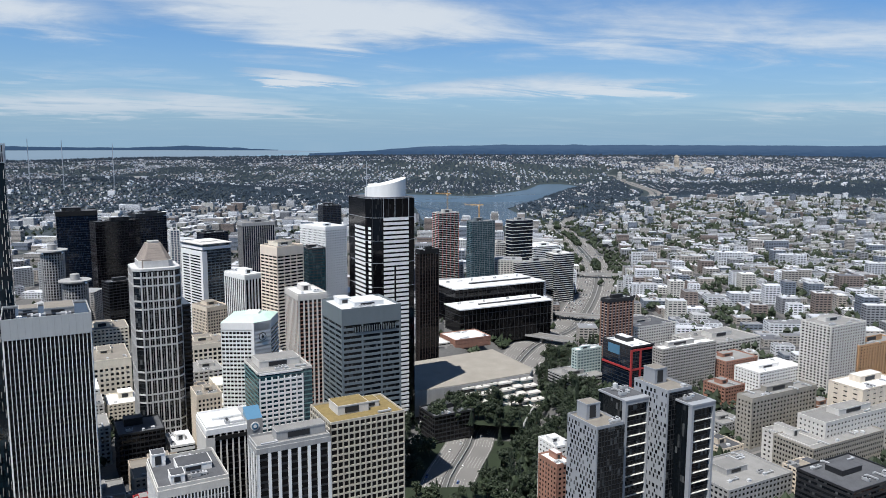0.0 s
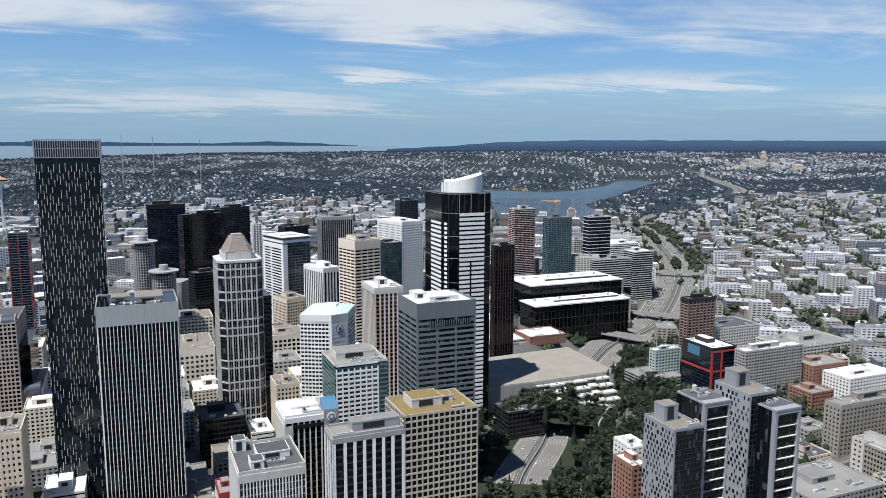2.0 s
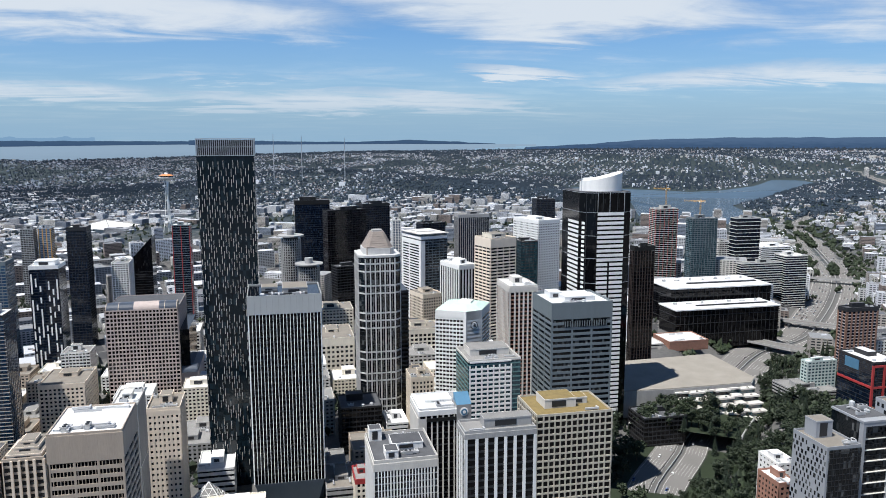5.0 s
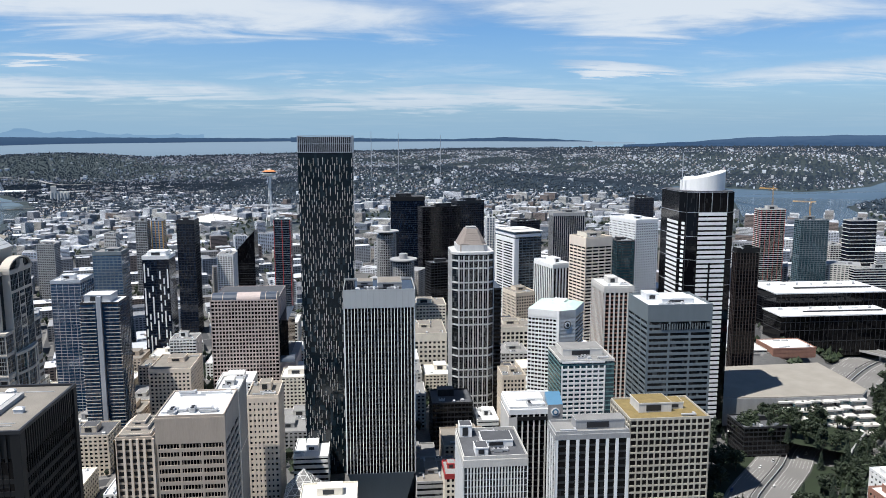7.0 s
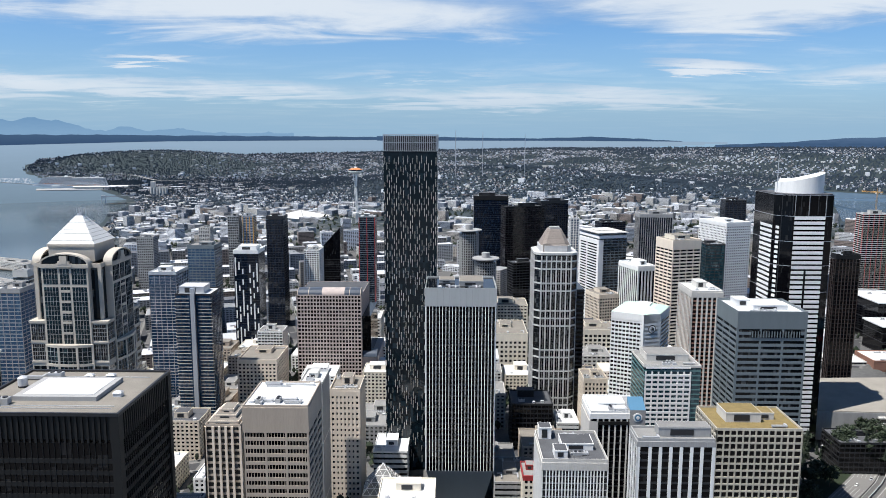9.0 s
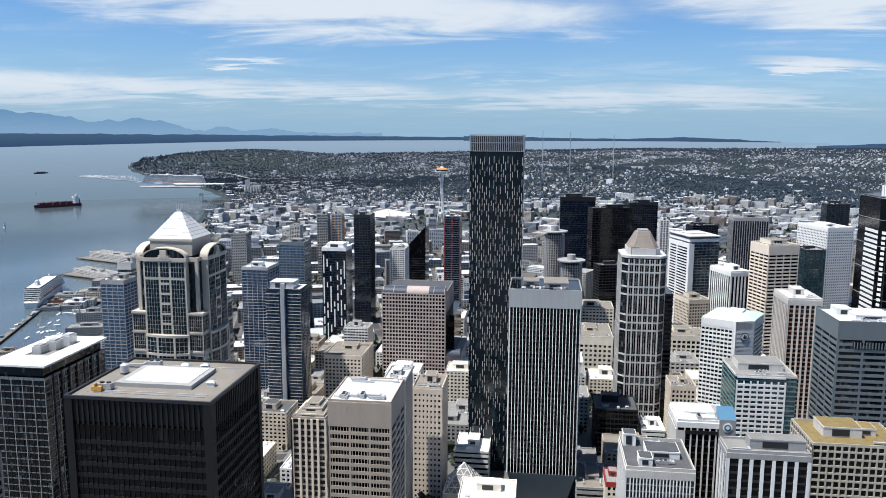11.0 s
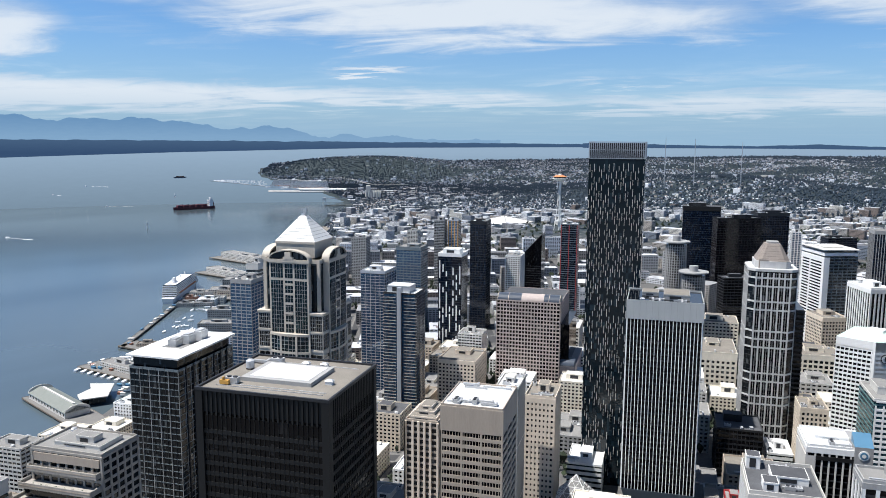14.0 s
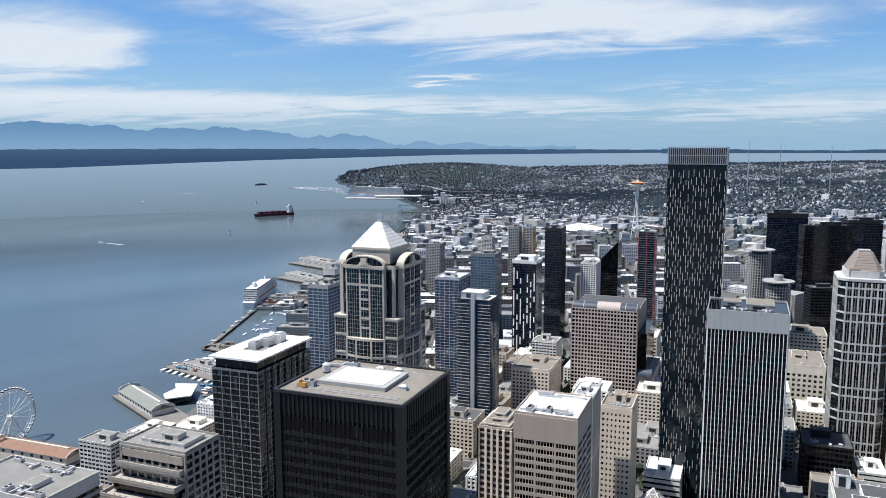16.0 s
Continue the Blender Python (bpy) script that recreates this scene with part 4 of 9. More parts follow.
def pyramid_tower(x, y, w, d, top):
    g = ground(x, y) - 2
    root = thing("office_tower", x, y, g, GRID, "grey stone and glass tower with a low stone pyramid on top", "building")
    TAKEN.append((x, y, w / 2, d / 2, GRID))
    h = top - g
    ch = 5.5
    def eight(k, c):
        a, b = w / 2 * k, d / 2 * k
        return [(-a, b - c), (-a, -b + c), (-a + c, -b), (a - c, -b), (a, -b + c), (a, b - c), (a - c, b), (-a + c, b)]
    put("body", prism("body", G_DARK, eight(1, ch), 0, h - 2), root)
    slab = prism("spandrel", CHAR, eight(1.006, ch), 0, 0.35)
    for i in range(int(h / 4.0)):
        put("spandrel", slab, root, 0, 0, h - 4 - i * 4.0)
    # stone courses in a rhythm of single, single and tall bays
    heavy = prism("string_course", STONE_G, eight(1.02, ch), 0, 1.35)
    z = h - 8.0
    for step in itertools.cycle((6.8, 12.6, 6.8, 17.6, 6.8, 6.8, 21.6)):
        if z < 4:
            break
        put("string_course", heavy, root, 0, 0, z)
        z -= step
    slim, wide = boxes("mullion", GREYC, (-0.13, 0.13, -0.3, 0.1, 0, h - 3)), boxes("pier", STONE_G, (-0.62, 0.62, -0.6, 0.1, 0, h - 3))
    for i in range(13):
        put("mullion" if i % 2 else "pier", slim if i % 2 else wide, root, -w / 2 + ch + (w - 2 * ch) * i / 12, -d / 2)
    put("glass_slot", boxes("glass_slot", G_NAVY, (-1.0, 0.9, -1.1, 0.1, 0, h - 22)), root)
    for i in range(9):
        put("pier" if i % 2 == 0 else "mullion", wide if i % 2 == 0 else slim, root, -w / 2, -d / 2 + ch + (d - 2 * ch) * i / 8, 0, -90)
        if i % 2 == 0:
            put("pier", wide, root, w / 2, -d / 2 + ch + (d - 2 * ch) * i / 8, 0, 90)
    put("cornice", prism("cornice", STONE_G, eight(1.03, ch), h - 2, h), root)
    put("attic", prism("attic", STONE_G, eight(0.74, 4), h, h + 5.5), root)
    up = put("pyramid", prism("pyramid", PYR, eight(0.70, 4), h + 5.5, h + 19, eight(0.32, 1.5)), root, label="brown stone pyramid roof")
    for k in range(1, 7):
        q = 0.70 - 0.38 * k / 7
        put("rib", prism("rib", PYR, eight(q + 0.006, 4 - 2.5 * k / 7), h + 5.5 + 13.5 * k / 7 - 0.12, h + 5.5 + 13.5 * k / 7 + 0.12), up)
    put("lantern", prism("lantern", GREYC, eight(0.24, 0.8), h + 19, h + 20.5), up)
    put("dormer", boxes("dormer", PYR, (-w * 0.30, -w * 0.1, -d * 0.36, 0, h, h + 7), (w * 0.1, w * 0.28, -d * 0.36, 0, h, h + 6)), root)
    # the lower dark wing behind
    put("wing", boxes("wing", G_BLACK, (w / 2 + 0.2, w / 2 + 8, -d * 0.25, d / 2 + 4, 0, h - 34)), root)
    wing = boxes("spandrel", CHAR, (w / 2 + 0.2, w / 2 + 8.3, -d * 0.25 - 0.3, d / 2 + 4.3, 0, 1.6))
    for i in range(26):
        put("spandrel", wing, root, 0, 0, h - 36 - i * 4)


pyramid_tower(-242.8, 638.4, 36.7, 40.0, 203.0)


# slim white-ribbed tower on a tapering foot
def ribbed_tower(x, y, w, d, top):
    g = ground(x, y) - 2
    root = thing("office_tower", x, y, g, GRID, "dark glass tower with close white ribs and a grey top", "building")
    TAKEN.append((x, y, w / 2, d / 2, GRID))
    h = top - g
    put("body", boxes("body", G_BLACK, (-w / 2, w / 2, -d / 2, d / 2, 30, h - 1)), root)
    foot = 15
    put("foot", prism("foot", MIDGREY, [(-foot, -foot), (foot, -foot), (foot, foot), (-foot, foot)], 0, 30, [(-w / 2, -d / 2), (w / 2, -d / 2), (w / 2, d / 2), (-w / 2, d / 2)]), root)
    rib = boxes("rib", WHITE, (-0.20, 0.20, -0.65, 0.05, 30, h - 12))
    n = 21
    for i in range(n + 1):
        c = -w / 2 + w * i / n
        put("rib", rib, root, c, -d / 2)
        put("rib", rib, root, w / 2, -d / 2 + d * i / n, 0, 90)
        put("rib", rib, root, -w / 2, -d / 2 + d * i / n, 0, -90)
    slab = boxes("spandrel", BLACKM, (-w / 2 - 0.1, w / 2 + 0.1, -d / 2 - 0.1, d / 2 + 0.1, 0, 1.3))
    for i in range(28):
        put("spandrel", slab, root, 0, 0, h - 16 - i * 3.9)
    put("crown", boxes("crown", SILVER, (-w / 2 - 0.8, w / 2 + 0.8, -d / 2 - 0.8, d / 2 + 0.8, h - 12.5, h - 1.2)), root)
    seam = boxes("seam", GREYC, (-0.06, 0.06, -0.86, -0.8, h - 12.4, h - 1.3))
    for i in range(1, 12):
        put("seam", seam, root, -w / 2 + w * i / 12, -d / 2)
    roof_kit(root, w + 1.5, d + 1.5, h - 1.2, ROOF_T, SILVER, random.Random(5), 12, [(0.15, 0.0, 0.34, 0.5, 3.4), (-0.2, 0.15, 0.22, 0.3, 2.4)], GREYC)


ribbed_tower(-239.6, 455.1, 45.5, 40.0, 205.0)


# the tall dark tower with scattered pale fins
def finned_tower(x, y, w, d, top):
    g = ground(x, y) - 2
    root = thing("office_tower", x, y, g, GRID, "very tall dark glass tower with short pale vertical fins", "building")
    TAKEN.append((x, y, w / 2 + 6, d / 2, GRID))
    h, k = top - g, 1.0
    lo = [(-w / 2 + 0.5, -d / 2), (w / 2, -d / 2), (w / 2, d / 2), (-w / 2 + 0.5, d / 2)]
    hi = [(-w / 2, -d / 2), (w / 2, -d / 2), (w / 2, d / 2), (-w / 2, d / 2)]
    put("body", prism("body", G_RS, lo, 0, h - 12, hi), root)
    rnd = random.Random(11)
    fin = boxes("fin", OFFWHITE, (-0.15, 0.15, -0.5, 0.05, 0, 5.6))
    fin2 = boxes("fin", OFFWHITE, (-0.14, 0.14, -0.5, 0.05, 0, 3.9))
    n, spans, made = 23, [], 0
    for row in range(30):
        for i in range(n):
            z = h - 21.5 - row * 8.4 - (4.2 if i % 2 else 0.0) + rnd.uniform(-0.9, 0.9)
            if z < 6 or rnd.random() > 0.80 - 0.016 * max(0, row - 8):
                continue
            px, long = -w / 2 + w * (i + 0.5 + rnd.uniform(-0.1, 0.1)) / n, rnd.random() < 0.75
            if made < 290:
                put("fin", fin if long else fin2, root, px, -d / 2, z)
                made += 1
            else:
                spans.append((px - 0.14, px + 0.14, -d / 2 - 0.5, -d / 2 + 0.05, z, z + (5.6 if long else 3.9)))
    tagged(put("fin_field", boxes("fin_field", OFFWHITE, *spans), root), kind="stuff")
    # the open screen round the roof
    put("screen_core", boxes("screen_core", CHAR, (-w / 2 + 0.5, w / 2 - 0.5, -d / 2 + 0.5, d / 2 - 0.5, h - 12, h - 1.0)), root)
    blade = boxes("screen_fin", STEEL, (-0.2, 0.2, -0.3, 0.5, h - 12, h))
    for i in range(29):
        c = i / 28
        put("screen_fin", blade, root, -w / 2 + w * c, -d / 2)
        if i % 2 == 0:
            put("screen_fin", blade, root, w / 2, -d / 2 + d * c, 0, 90)
            put("screen_fin", blade, root, -w / 2, -d / 2 + d * c, 0, -90)
    rail = boxes("screen_rail", STEEL, (-w / 2 - 0.3, w / 2 + 0.3, -d / 2 - 0.35, -d / 2 + 0.1, 0, 0.4), (-w / 2 - 0.3, w / 2 + 0.3, d / 2 - 0.1, d / 2 + 0.3, 0, 0.4))
    for z in (h - 12, h - 6, h - 0.4):
        put("screen_rail", rail, root, 0, 0, z)


finned_tower(-302.5, 494.5, 38.8, 38.0, 304.0)


# black steel box with fine mullions
def black_box(x, y, w, d, top):
    g = ground(x, y) - 2
    root = thing("office_tower", x, y, g, GRID, "square black metal and glass tower with a gravel roof", "building")
    TAKEN.append((x, y, w / 2, d / 2, GRID))
    h = top - g
    put("body", boxes("body", G_BLACK, (-w / 2, w / 2, -d / 2, d / 2, 0, h - 8)), root)
    for k, sx in enumerate((-1, 1)):
        for sy in (-1, 1):
            put("corner_column", boxes("corner_column", BLACKM, (-1.3, 1.3, -1.3, 1.3, 0, h - 0.4)), root, sx * (w / 2 - 0.6), sy * (d / 2 - 0.6))
    slab = boxes("spandrel", BLACKM, (-w / 2 - 0.15, w / 2 + 0.15, -d / 2 - 0.15, d / 2 + 0.15, 0, 1.5))
    for i in range(40):
        put("spandrel", slab, root, 0, 0, h - 15.5 - i * 3.75)
    rib = boxes("mullion", BLACKM, (-0.06, 0.06, -0.24, 0.05, 0, h - 9))
    for i in range(1, 27):
        put("mullion", rib, root, -w / 2 + w * i / 27, -d / 2)
        put("mullion", rib, root, w / 2, -d / 2 + d * i / 27, 0, 90)
    put("crown", boxes("crown", BLACKM, (-w / 2, w / 2, -d / 2, d / 2, h - 9, h - 0.6)), root)
    slat = boxes("crown_fin", BLACKM, (-0.45, 0.22, -0.4, 0.0, h - 9, h - 0.8))
    for i in range(1, 27):
        put("crown_fin", slat, root, -w / 2 + w * i / 27, -d / 2)
        put("crown_fin", slat, root, w / 2, -d / 2 + d * i / 27, 0, 90)
    put("roof", boxes("roof", ROOF_T, (-w / 2 - 0.5, w / 2 + 0.5, -d / 2 - 0.5, d / 2 + 0.5, h - 0.6, h - 0.2)), root)
    e = 0.8
    put("parapet", boxes("parapet", CHAR, (-w / 2 - e, w / 2 + e, -d / 2 - e, -d / 2, h - 0.5, h + 0.5), (-w / 2 - e, w / 2 + e, d / 2, d / 2 + e, h - 0.5, h + 0.5), (-w / 2 - e, -w / 2, -d / 2, d / 2, h - 0.5, h + 0.5), (w / 2, w / 2 + e, -d / 2, d / 2, h - 0.5, h + 0.5)), root)
    plant = put("plant_roof", boxes("plant_roof", GREYC, (-w * 0.30, w * 0.26, -d * 0.22, d * 0.26, h - 0.2, h + 1.2)), root)
    put("plant_deck", boxes("plant_deck", ROOF_W, (-w * 0.25, w * 0.22, -d * 0.17, d * 0.22, h + 1.2, h + 1.35)), plant)
    track = boxes("gondola_rail", UNIT, (-w * 0.42, w * 0.42, -0.12, 0.12, 0, 0.25))
    for yy in (-0.38, -0.33, 0.36):
        put("gondola_rail", track, root, 0, yy * d, h - 0.2)
    for px, py, k in ((-0.33, -0.29, 0), (-0.38, 0.1, 2), (-0.4, 0.28, 1), (0.0, 0.32, 3), (0.15, 0.33, 3), (-0.25, 0.33, 0), (0.36, -0.1, 3)):
        put("roof_unit", shared(("unit", k), lambda: unit_mesh(k)), root, px * w, py * d, h - 0.2)
    put("gondola", boxes("gondola", YELLOW, (-w * 0.4, -w * 0.33, -d * 0.36, -d * 0.33, h, h + 1.4), (-w * 0.38, -w * 0.37, -d * 0.36, -d * 0.33, h + 1.4, h + 2.4)), root, label="faded yellow cleaning gondola")


black_box(-221.7, 150.7, 47.5, 40.9, 222.0)

BLUEGREY = material("dark_lead_vault", (0.06, 0.075, 0.1), rough=0.3, vary=0.12)
CREAMST = material("cream_granite", (0.52, 0.47, 0.40), vary=0.1, spread=0.05, streak=True)
G_SEA = glazing("sea_green_glass", (0.006, 0.014, 0.018), blind=(0.05, 0.11, 0.12), share=0.18, ior=1.45, pane=(1.7, 1.7, 4))


# rose stone grid with a dark barrel top
def barrel_block(x, y, w, d, top):
    root, h = tower("rose stone office block with square windows and a barrel-vaulted top", x, y, w, d, top, G_BLACK, PINKST, fl=3.75, band=0.34, bay=3.1, pier=1.05, bout=0.5, pout=0.52, roof=ROOF_D, units=0, pent=[], name="office_block", rim=0.6)
    # the vault: a half round of glass and stone over the top floors
    n, v, f = 14, [], []
    r = 6.5
    for i in range(n + 1):
        a = math.pi * i / n
        for sx in (-1, 1):
            v.append((sx * w * 0.49, -d / 2 + 8 - 8 * math.cos(a), h - 0.8 + r * math.sin(a)))
        if i:
            k = 2 * i
            f.append((k - 2, k - 1, k + 1, k))
    f += [tuple(range(0, 2 * n + 2, 2))[::-1], tuple(range(1, 2 * n + 2, 2))]
    vault = put("barrel_vault", mesh_of("barrel_vault", v, f, BLUEGREY), root, label="dark glazed barrel vault")
    v2 = [(px * (0.36 if px else 0), -d / 2 + 8 + (py + d / 2 - 8) * 1.02, h - 0.8 + (pz - h + 0.8) * 1.02) for px, py, pz in v]
    put("vault_band", mesh_of("vault_band", [(px + 4, py, pz) for px, py, pz in v2], f, PINKST), vault)
    for sx in (-0.49, -0.32, 0.32, 0.49):
        rib = [(sx * w + (0.3 if i % 2 else -0.3), -d / 2 + 8 + (py + d / 2 - 8) * 1.04, h - 0.8 + (pz - h + 0.8) * 1.04) for i, (px, py, pz) in enumerate(v)]
        put("vault_rib", mesh_of("vault_rib", rib, f, TAN), vault)
    put("wing", boxes("wing", G_BLACK, (w / 2 + 0.6, w / 2 + 9, -d * 0.5 + 4, d / 2, 0, h - 22)), root)
    low = put("low_wing", boxes("low_wing", PINKST, (w / 2 + 0.6, w / 2 + 16, -d * 0.5 + 1, d / 2, 0, h - 62)), root)
    put("low_vault", mesh_of("low_vault", [(w / 2 + 1 + (14 if px > 0 else 0), py, pz - 62) for px, py, pz in v], f, BLUEGREY), low)


barrel_block(-473.1, 621.1, 62.9, 69.8, 148.0)


def windowed_block(label, x, y, w, d, top, mat, groups, fl=3.8, crown=13.0, roof=ROOF_W):
    """Precast front: a tall blank top, then dark windows in groups between broad piers."""
    root, h = tower(label, x, y, w, d, top, G_BLACK, mat, fl=fl, band=0.44, bay=w / groups, pier=1.0, bout=0.4, pout=0.44, crown=crown, crown_mat=mat, roof=roof, units=9, pent=[], name="office_block", side_bay=d / 3, rim=0.7)
    n = groups * 7
    slim = boxes("fin", mat, (-0.13, 0.13, -0.36, 0.05, 0, h - crown - 1))
    for i in range(n):
        if i % 7:
            put("fin", slim, root, -w / 2 + w * i / n, -d / 2)
    groove = boxes("groove", TAN, (-0.05, 0.05, -0.5, -0.46, h - crown - 0.6, h - 1.4))
    for i in range(1, 24):
        put("groove", groove, root, -w / 2 + w * i / 24, -d / 2)
    duct = boxes("duct", UNIT, (-w * 0.2, w * 0.2, -0.5, 0.5, 0, 0.9))
    for fy in (0.38, 0.3):
        put("duct", duct, root, w * 0.15 * (1 if fy > 0.33 else -1), fy * d, h - 0.7)
    return root, h


windowed_block("tan precast office block with grouped dark windows", -238.6, 271.8, 29.5, 34.2, 182.0, TAN, 3, fl=3.9, crown=12.5)
tower("plain pale grey concrete service slab", -305.9, 379.2, 14.2, 28.0, 150.0, GREYC, OFFWHITE, fl=40, band=0.02, roof=ROOF_W, units=4, name="office_block", crown_mat=OFFWHITE)
tower("cream terracotta office block with rows of paired windows", -311.7, 422.5, 20.5, 30.0, 132.0, G_DARK, PEACH, fl=3.9, band=0.58, bay=2.9, pier=1.6, bout=0.25, pout=0.4, crown=4, roof=ROOF_T, units=6, name="office_block", rim=1.4)
tower("brown brick tower with stepped gothic piers", -305.1, 302.2, 18.7, 26.0, 148.0, G_DARK, TAN, PEACH, fl=3.6, band=0.34, bay=3.6, pier=1.3, bout=0.15, pout=0.9, roof=ROOF_T, units=3, pent=[(0, 0.0, 0.84, 0.84, 2.0), (0, 0.05, 0.6, 0.64, 4.2), (0, 0.05, 0.36, 0.4, 6.2)], pmat=PEACH, name="office_block")


# postmodern tower: stone corners, bowed glass fronts, arched gables and a stepped white pyramid
def arched_tower(x, y, w, d, top):
    g = ground(x, y) - 2
    root = thing("office_tower", x, y, g, GRID, "cream stone tower with arched gables and a white stepped pyramid", "building")
    TAKEN.append((x, y, w / 2, d / 2, GRID))
    h = top - g
    z1 = h - 33  # the shoulder of the broad lower part
    zb = z1 - 14  # where the flat middle bay turns into the bowed one
    W, D = w / 2, d / 2
    put("body", boxes("body", CREAMST, (-W, W, -D, D, 0, z1)), root)
    put("shoulder_coping", boxes("shoulder_coping", CREAMST, (-W - 0.5, W + 0.5, -D - 0.5, D + 0.5, z1 - 0.6, z1 + 0.6)), root)
    put("upper_body", boxes("upper_body", CREAMST, (-W + 3.6, W - 3.6, -D + 3.6, D - 3.6, z1, h)), root)
    put("upper_glass", boxes("upper_glass", G_DARK, (-W + 5.2, W - 5.2, -D + 3.3, D - 3.3, z1 + 0.5, h - 2.5), (-W + 3.3, W - 3.3, -D + 5.2, D - 5.2, z1 + 0.5, h - 2.5)), root)
    put("upper_cornice", boxes("upper_cornice", CREAMST, (-W + 3.0, W - 3.0, -D + 3.0, D - 3.0, h - 2.5, h)), root)
    for sx in (-1, 1):
        for sy in (-1, 1):
            put("corner_pier", boxes("corner_pier", CREAMST, (-0.9, 0.9, -0.9, 0.9, z1, h - 2)), root, sx * (W - 3.9), sy * (D - 3.9))
    pane = boxes("window", G_DARK, (-1.85, 1.85, -0.08, 0.3, 0, 9.2))
    low = boxes("window", G_DARK, (-1.85, 1.85, -0.08, 0.3, 0, 1.9))
    bar, sill = boxes("mullion", GREYC, (-0.09, 0.09, -0.2, 0.1, 0, 9.2)), boxes("transom", GREYC, (-1.85, 1.85, -0.2, 0.1, 0, 0.2))
    for half, out, rz in ((W, D, 0), (D, W, 90), (D, W, -90)):
        face = Matrix.Rotation(radians(rz), 4, "Z")

        def at(px, z=0.0, setback=0.0):
            q = face @ Vector((px, -out + setback, z))
            return q.x, q.y, q.z, rz

        hw = half * 0.60
        # the flat middle bay: three lights between stone mullions, under the arch
        bay = put("middle_bay", boxes("middle_bay", CREAMST, (-hw, hw, -0.6, 5.0, zb, h)), root, *at(0))
        for x0, x1 in ((-0.92, -0.30), (-0.20, 0.20), (0.30, 0.92)):
            for a, b in ((zb + 1.6, h - 13.0), (h - 11.4, h - 2.6)):
                put("glass_light", boxes("glass_light", G_SEA, (x0 * hw, x1 * hw, -0.68, 0.2, a, b)), bay)
                n = max(2, round((x1 - x0) * hw / 1.5))
                for i in range(1, n):
                    c = (x0 + (x1 - x0) * i / n) * hw
                    put("mullion", boxes("mullion", GREYC, (c - 0.08, c + 0.08, -0.8, -0.5, a, b)), bay)
                m = round((b - a) / 2.6)
                rows = [(x0 * hw, x1 * hw, -0.78, -0.5, a + (b - a) * i / m - 0.08, a + (b - a) * i / m + 0.08) for i in range(1, m)]
                tagged(put("transom_grid", boxes("transom_grid", GREYC, *rows), bay), kind="stuff")
        for i in range(5):
            put("spandrel_panel", boxes("spandrel_panel", CREAMST, (-0.2 * hw, 0.2 * hw, -0.85, -0.5, 0, 1.4)), bay, 0, 0, zb + 7 + i * 6.0)
        put("bay_cornice", boxes("bay_cornice", CREAMST, (-hw - 0.7, hw + 0.7, -1.2, 4.0, h - 2.0, h)), bay)
        # the bowed bay below it
        n, out2 = 10, 2.6
        bow = [(-1 + 2 * i / n) for i in range(n + 1)]
        line = [(q * hw, -out2 * (1 - q * q) - 0.6) for q in bow]
        bowed = put("glass_bay", prism("glass_bay", G_SEA, line + [(hw, 1.0), (-hw, 1.0)], 8, zb), root, *at(0))
        band = prism("stone_band", CREAMST, [(px * 1.03, py - 0.35) for px, py in line] + [(hw * 1.03, 0.6), (-hw * 1.03, 0.6)], 0, 1.5)
        thin = prism("transom", GREYC, [(px, py - 0.12) for px, py in line] + [(hw, 0.4), (-hw, 0.4)], 0, 0.2)
        z, k = zb - 0.2, 0
        while z > 12:
            put("stone_band", band, bowed, 0, 0, z)
            for i in range(1, 4):
                put("transom", thin, bowed, 0, 0, z - 2.7 * i)
            z -= 11.0
        for i, (px, py) in enumerate(line):
            stone = i in (0, 3, 7, 10)
            put("mullion", boxes("mullion", CREAMST if stone else GREYC, (-0.6 if stone else -0.1, 0.6 if stone else 0.1, -0.4 if stone else -0.15, 0.3, 8, zb)), bowed, px, py)
        # corner windows: tall pairs above, rows of small lights lower down
        for s in (-1, 1):
            for q in (0.71, 0.89):
                for z in (z1 - 10.6, z1 - 22.0):
                    win = put("window", pane, root, *at(s * half * q, z))
                    for c in (-0.62, 0.62):
                        put("mullion", bar, win, c, 0, 0)
                    for c in (2.3, 4.6, 6.9):
                        put("transom", sill, win, 0, 0, c)
                for k in range(16):
                    z = z1 - 27.5 - k * 3.9
                    if z > 6:
                        put("window", low, root, *at(s * half * q, z))
        for z in (z1 - 12.0, z1 - 23.6):
            put("string_course", boxes("string_course", CREAMST, (-half - 0.3, half + 0.3, -0.35, 0.2, 0, 0.9)), root, *at(0, z))
        # the arched gable: a stone rim over a dark half round, with a stepped keystone
        r, n = hw * 1.04, 18
        arch = [(math.cos(math.pi * i / n) * r, math.sin(math.pi * i / n) * r * 0.44) for i in range(n + 1)]
        inner = [(px * 0.94, pz * 0.88) for px, pz in arch]
        v, f = [], []
        for (px, pz), (qx, qz) in zip(arch, inner):
            v += [(px, -1.0, h + pz), (px, 4.0, h + pz), (qx, -1.0, h + qz), (qx, 4.0, h + qz)]
        for i in range(n):
            k = 4 * i
            f += [(k, k + 4, k + 5, k + 1), (k, k + 2, k + 6, k + 4), (k + 2, k + 3, k + 7, k + 6), (k + 1, k + 5, k + 7, k + 3)]
        gable = put("arched_gable", mesh_of("arched_gable", v, f, CREAMST), root, *at(0))
        fill = [(qx, 0.2, h + qz) for qx, qz in inner]
        put("gable_glass", mesh_of("gable_glass", fill + [(qx, 1.2, z) for qx, _, z in fill], [tuple(range(n + 1))[::-1], tuple(range(n + 1, 2 * n + 2))], G_DARK), gable)
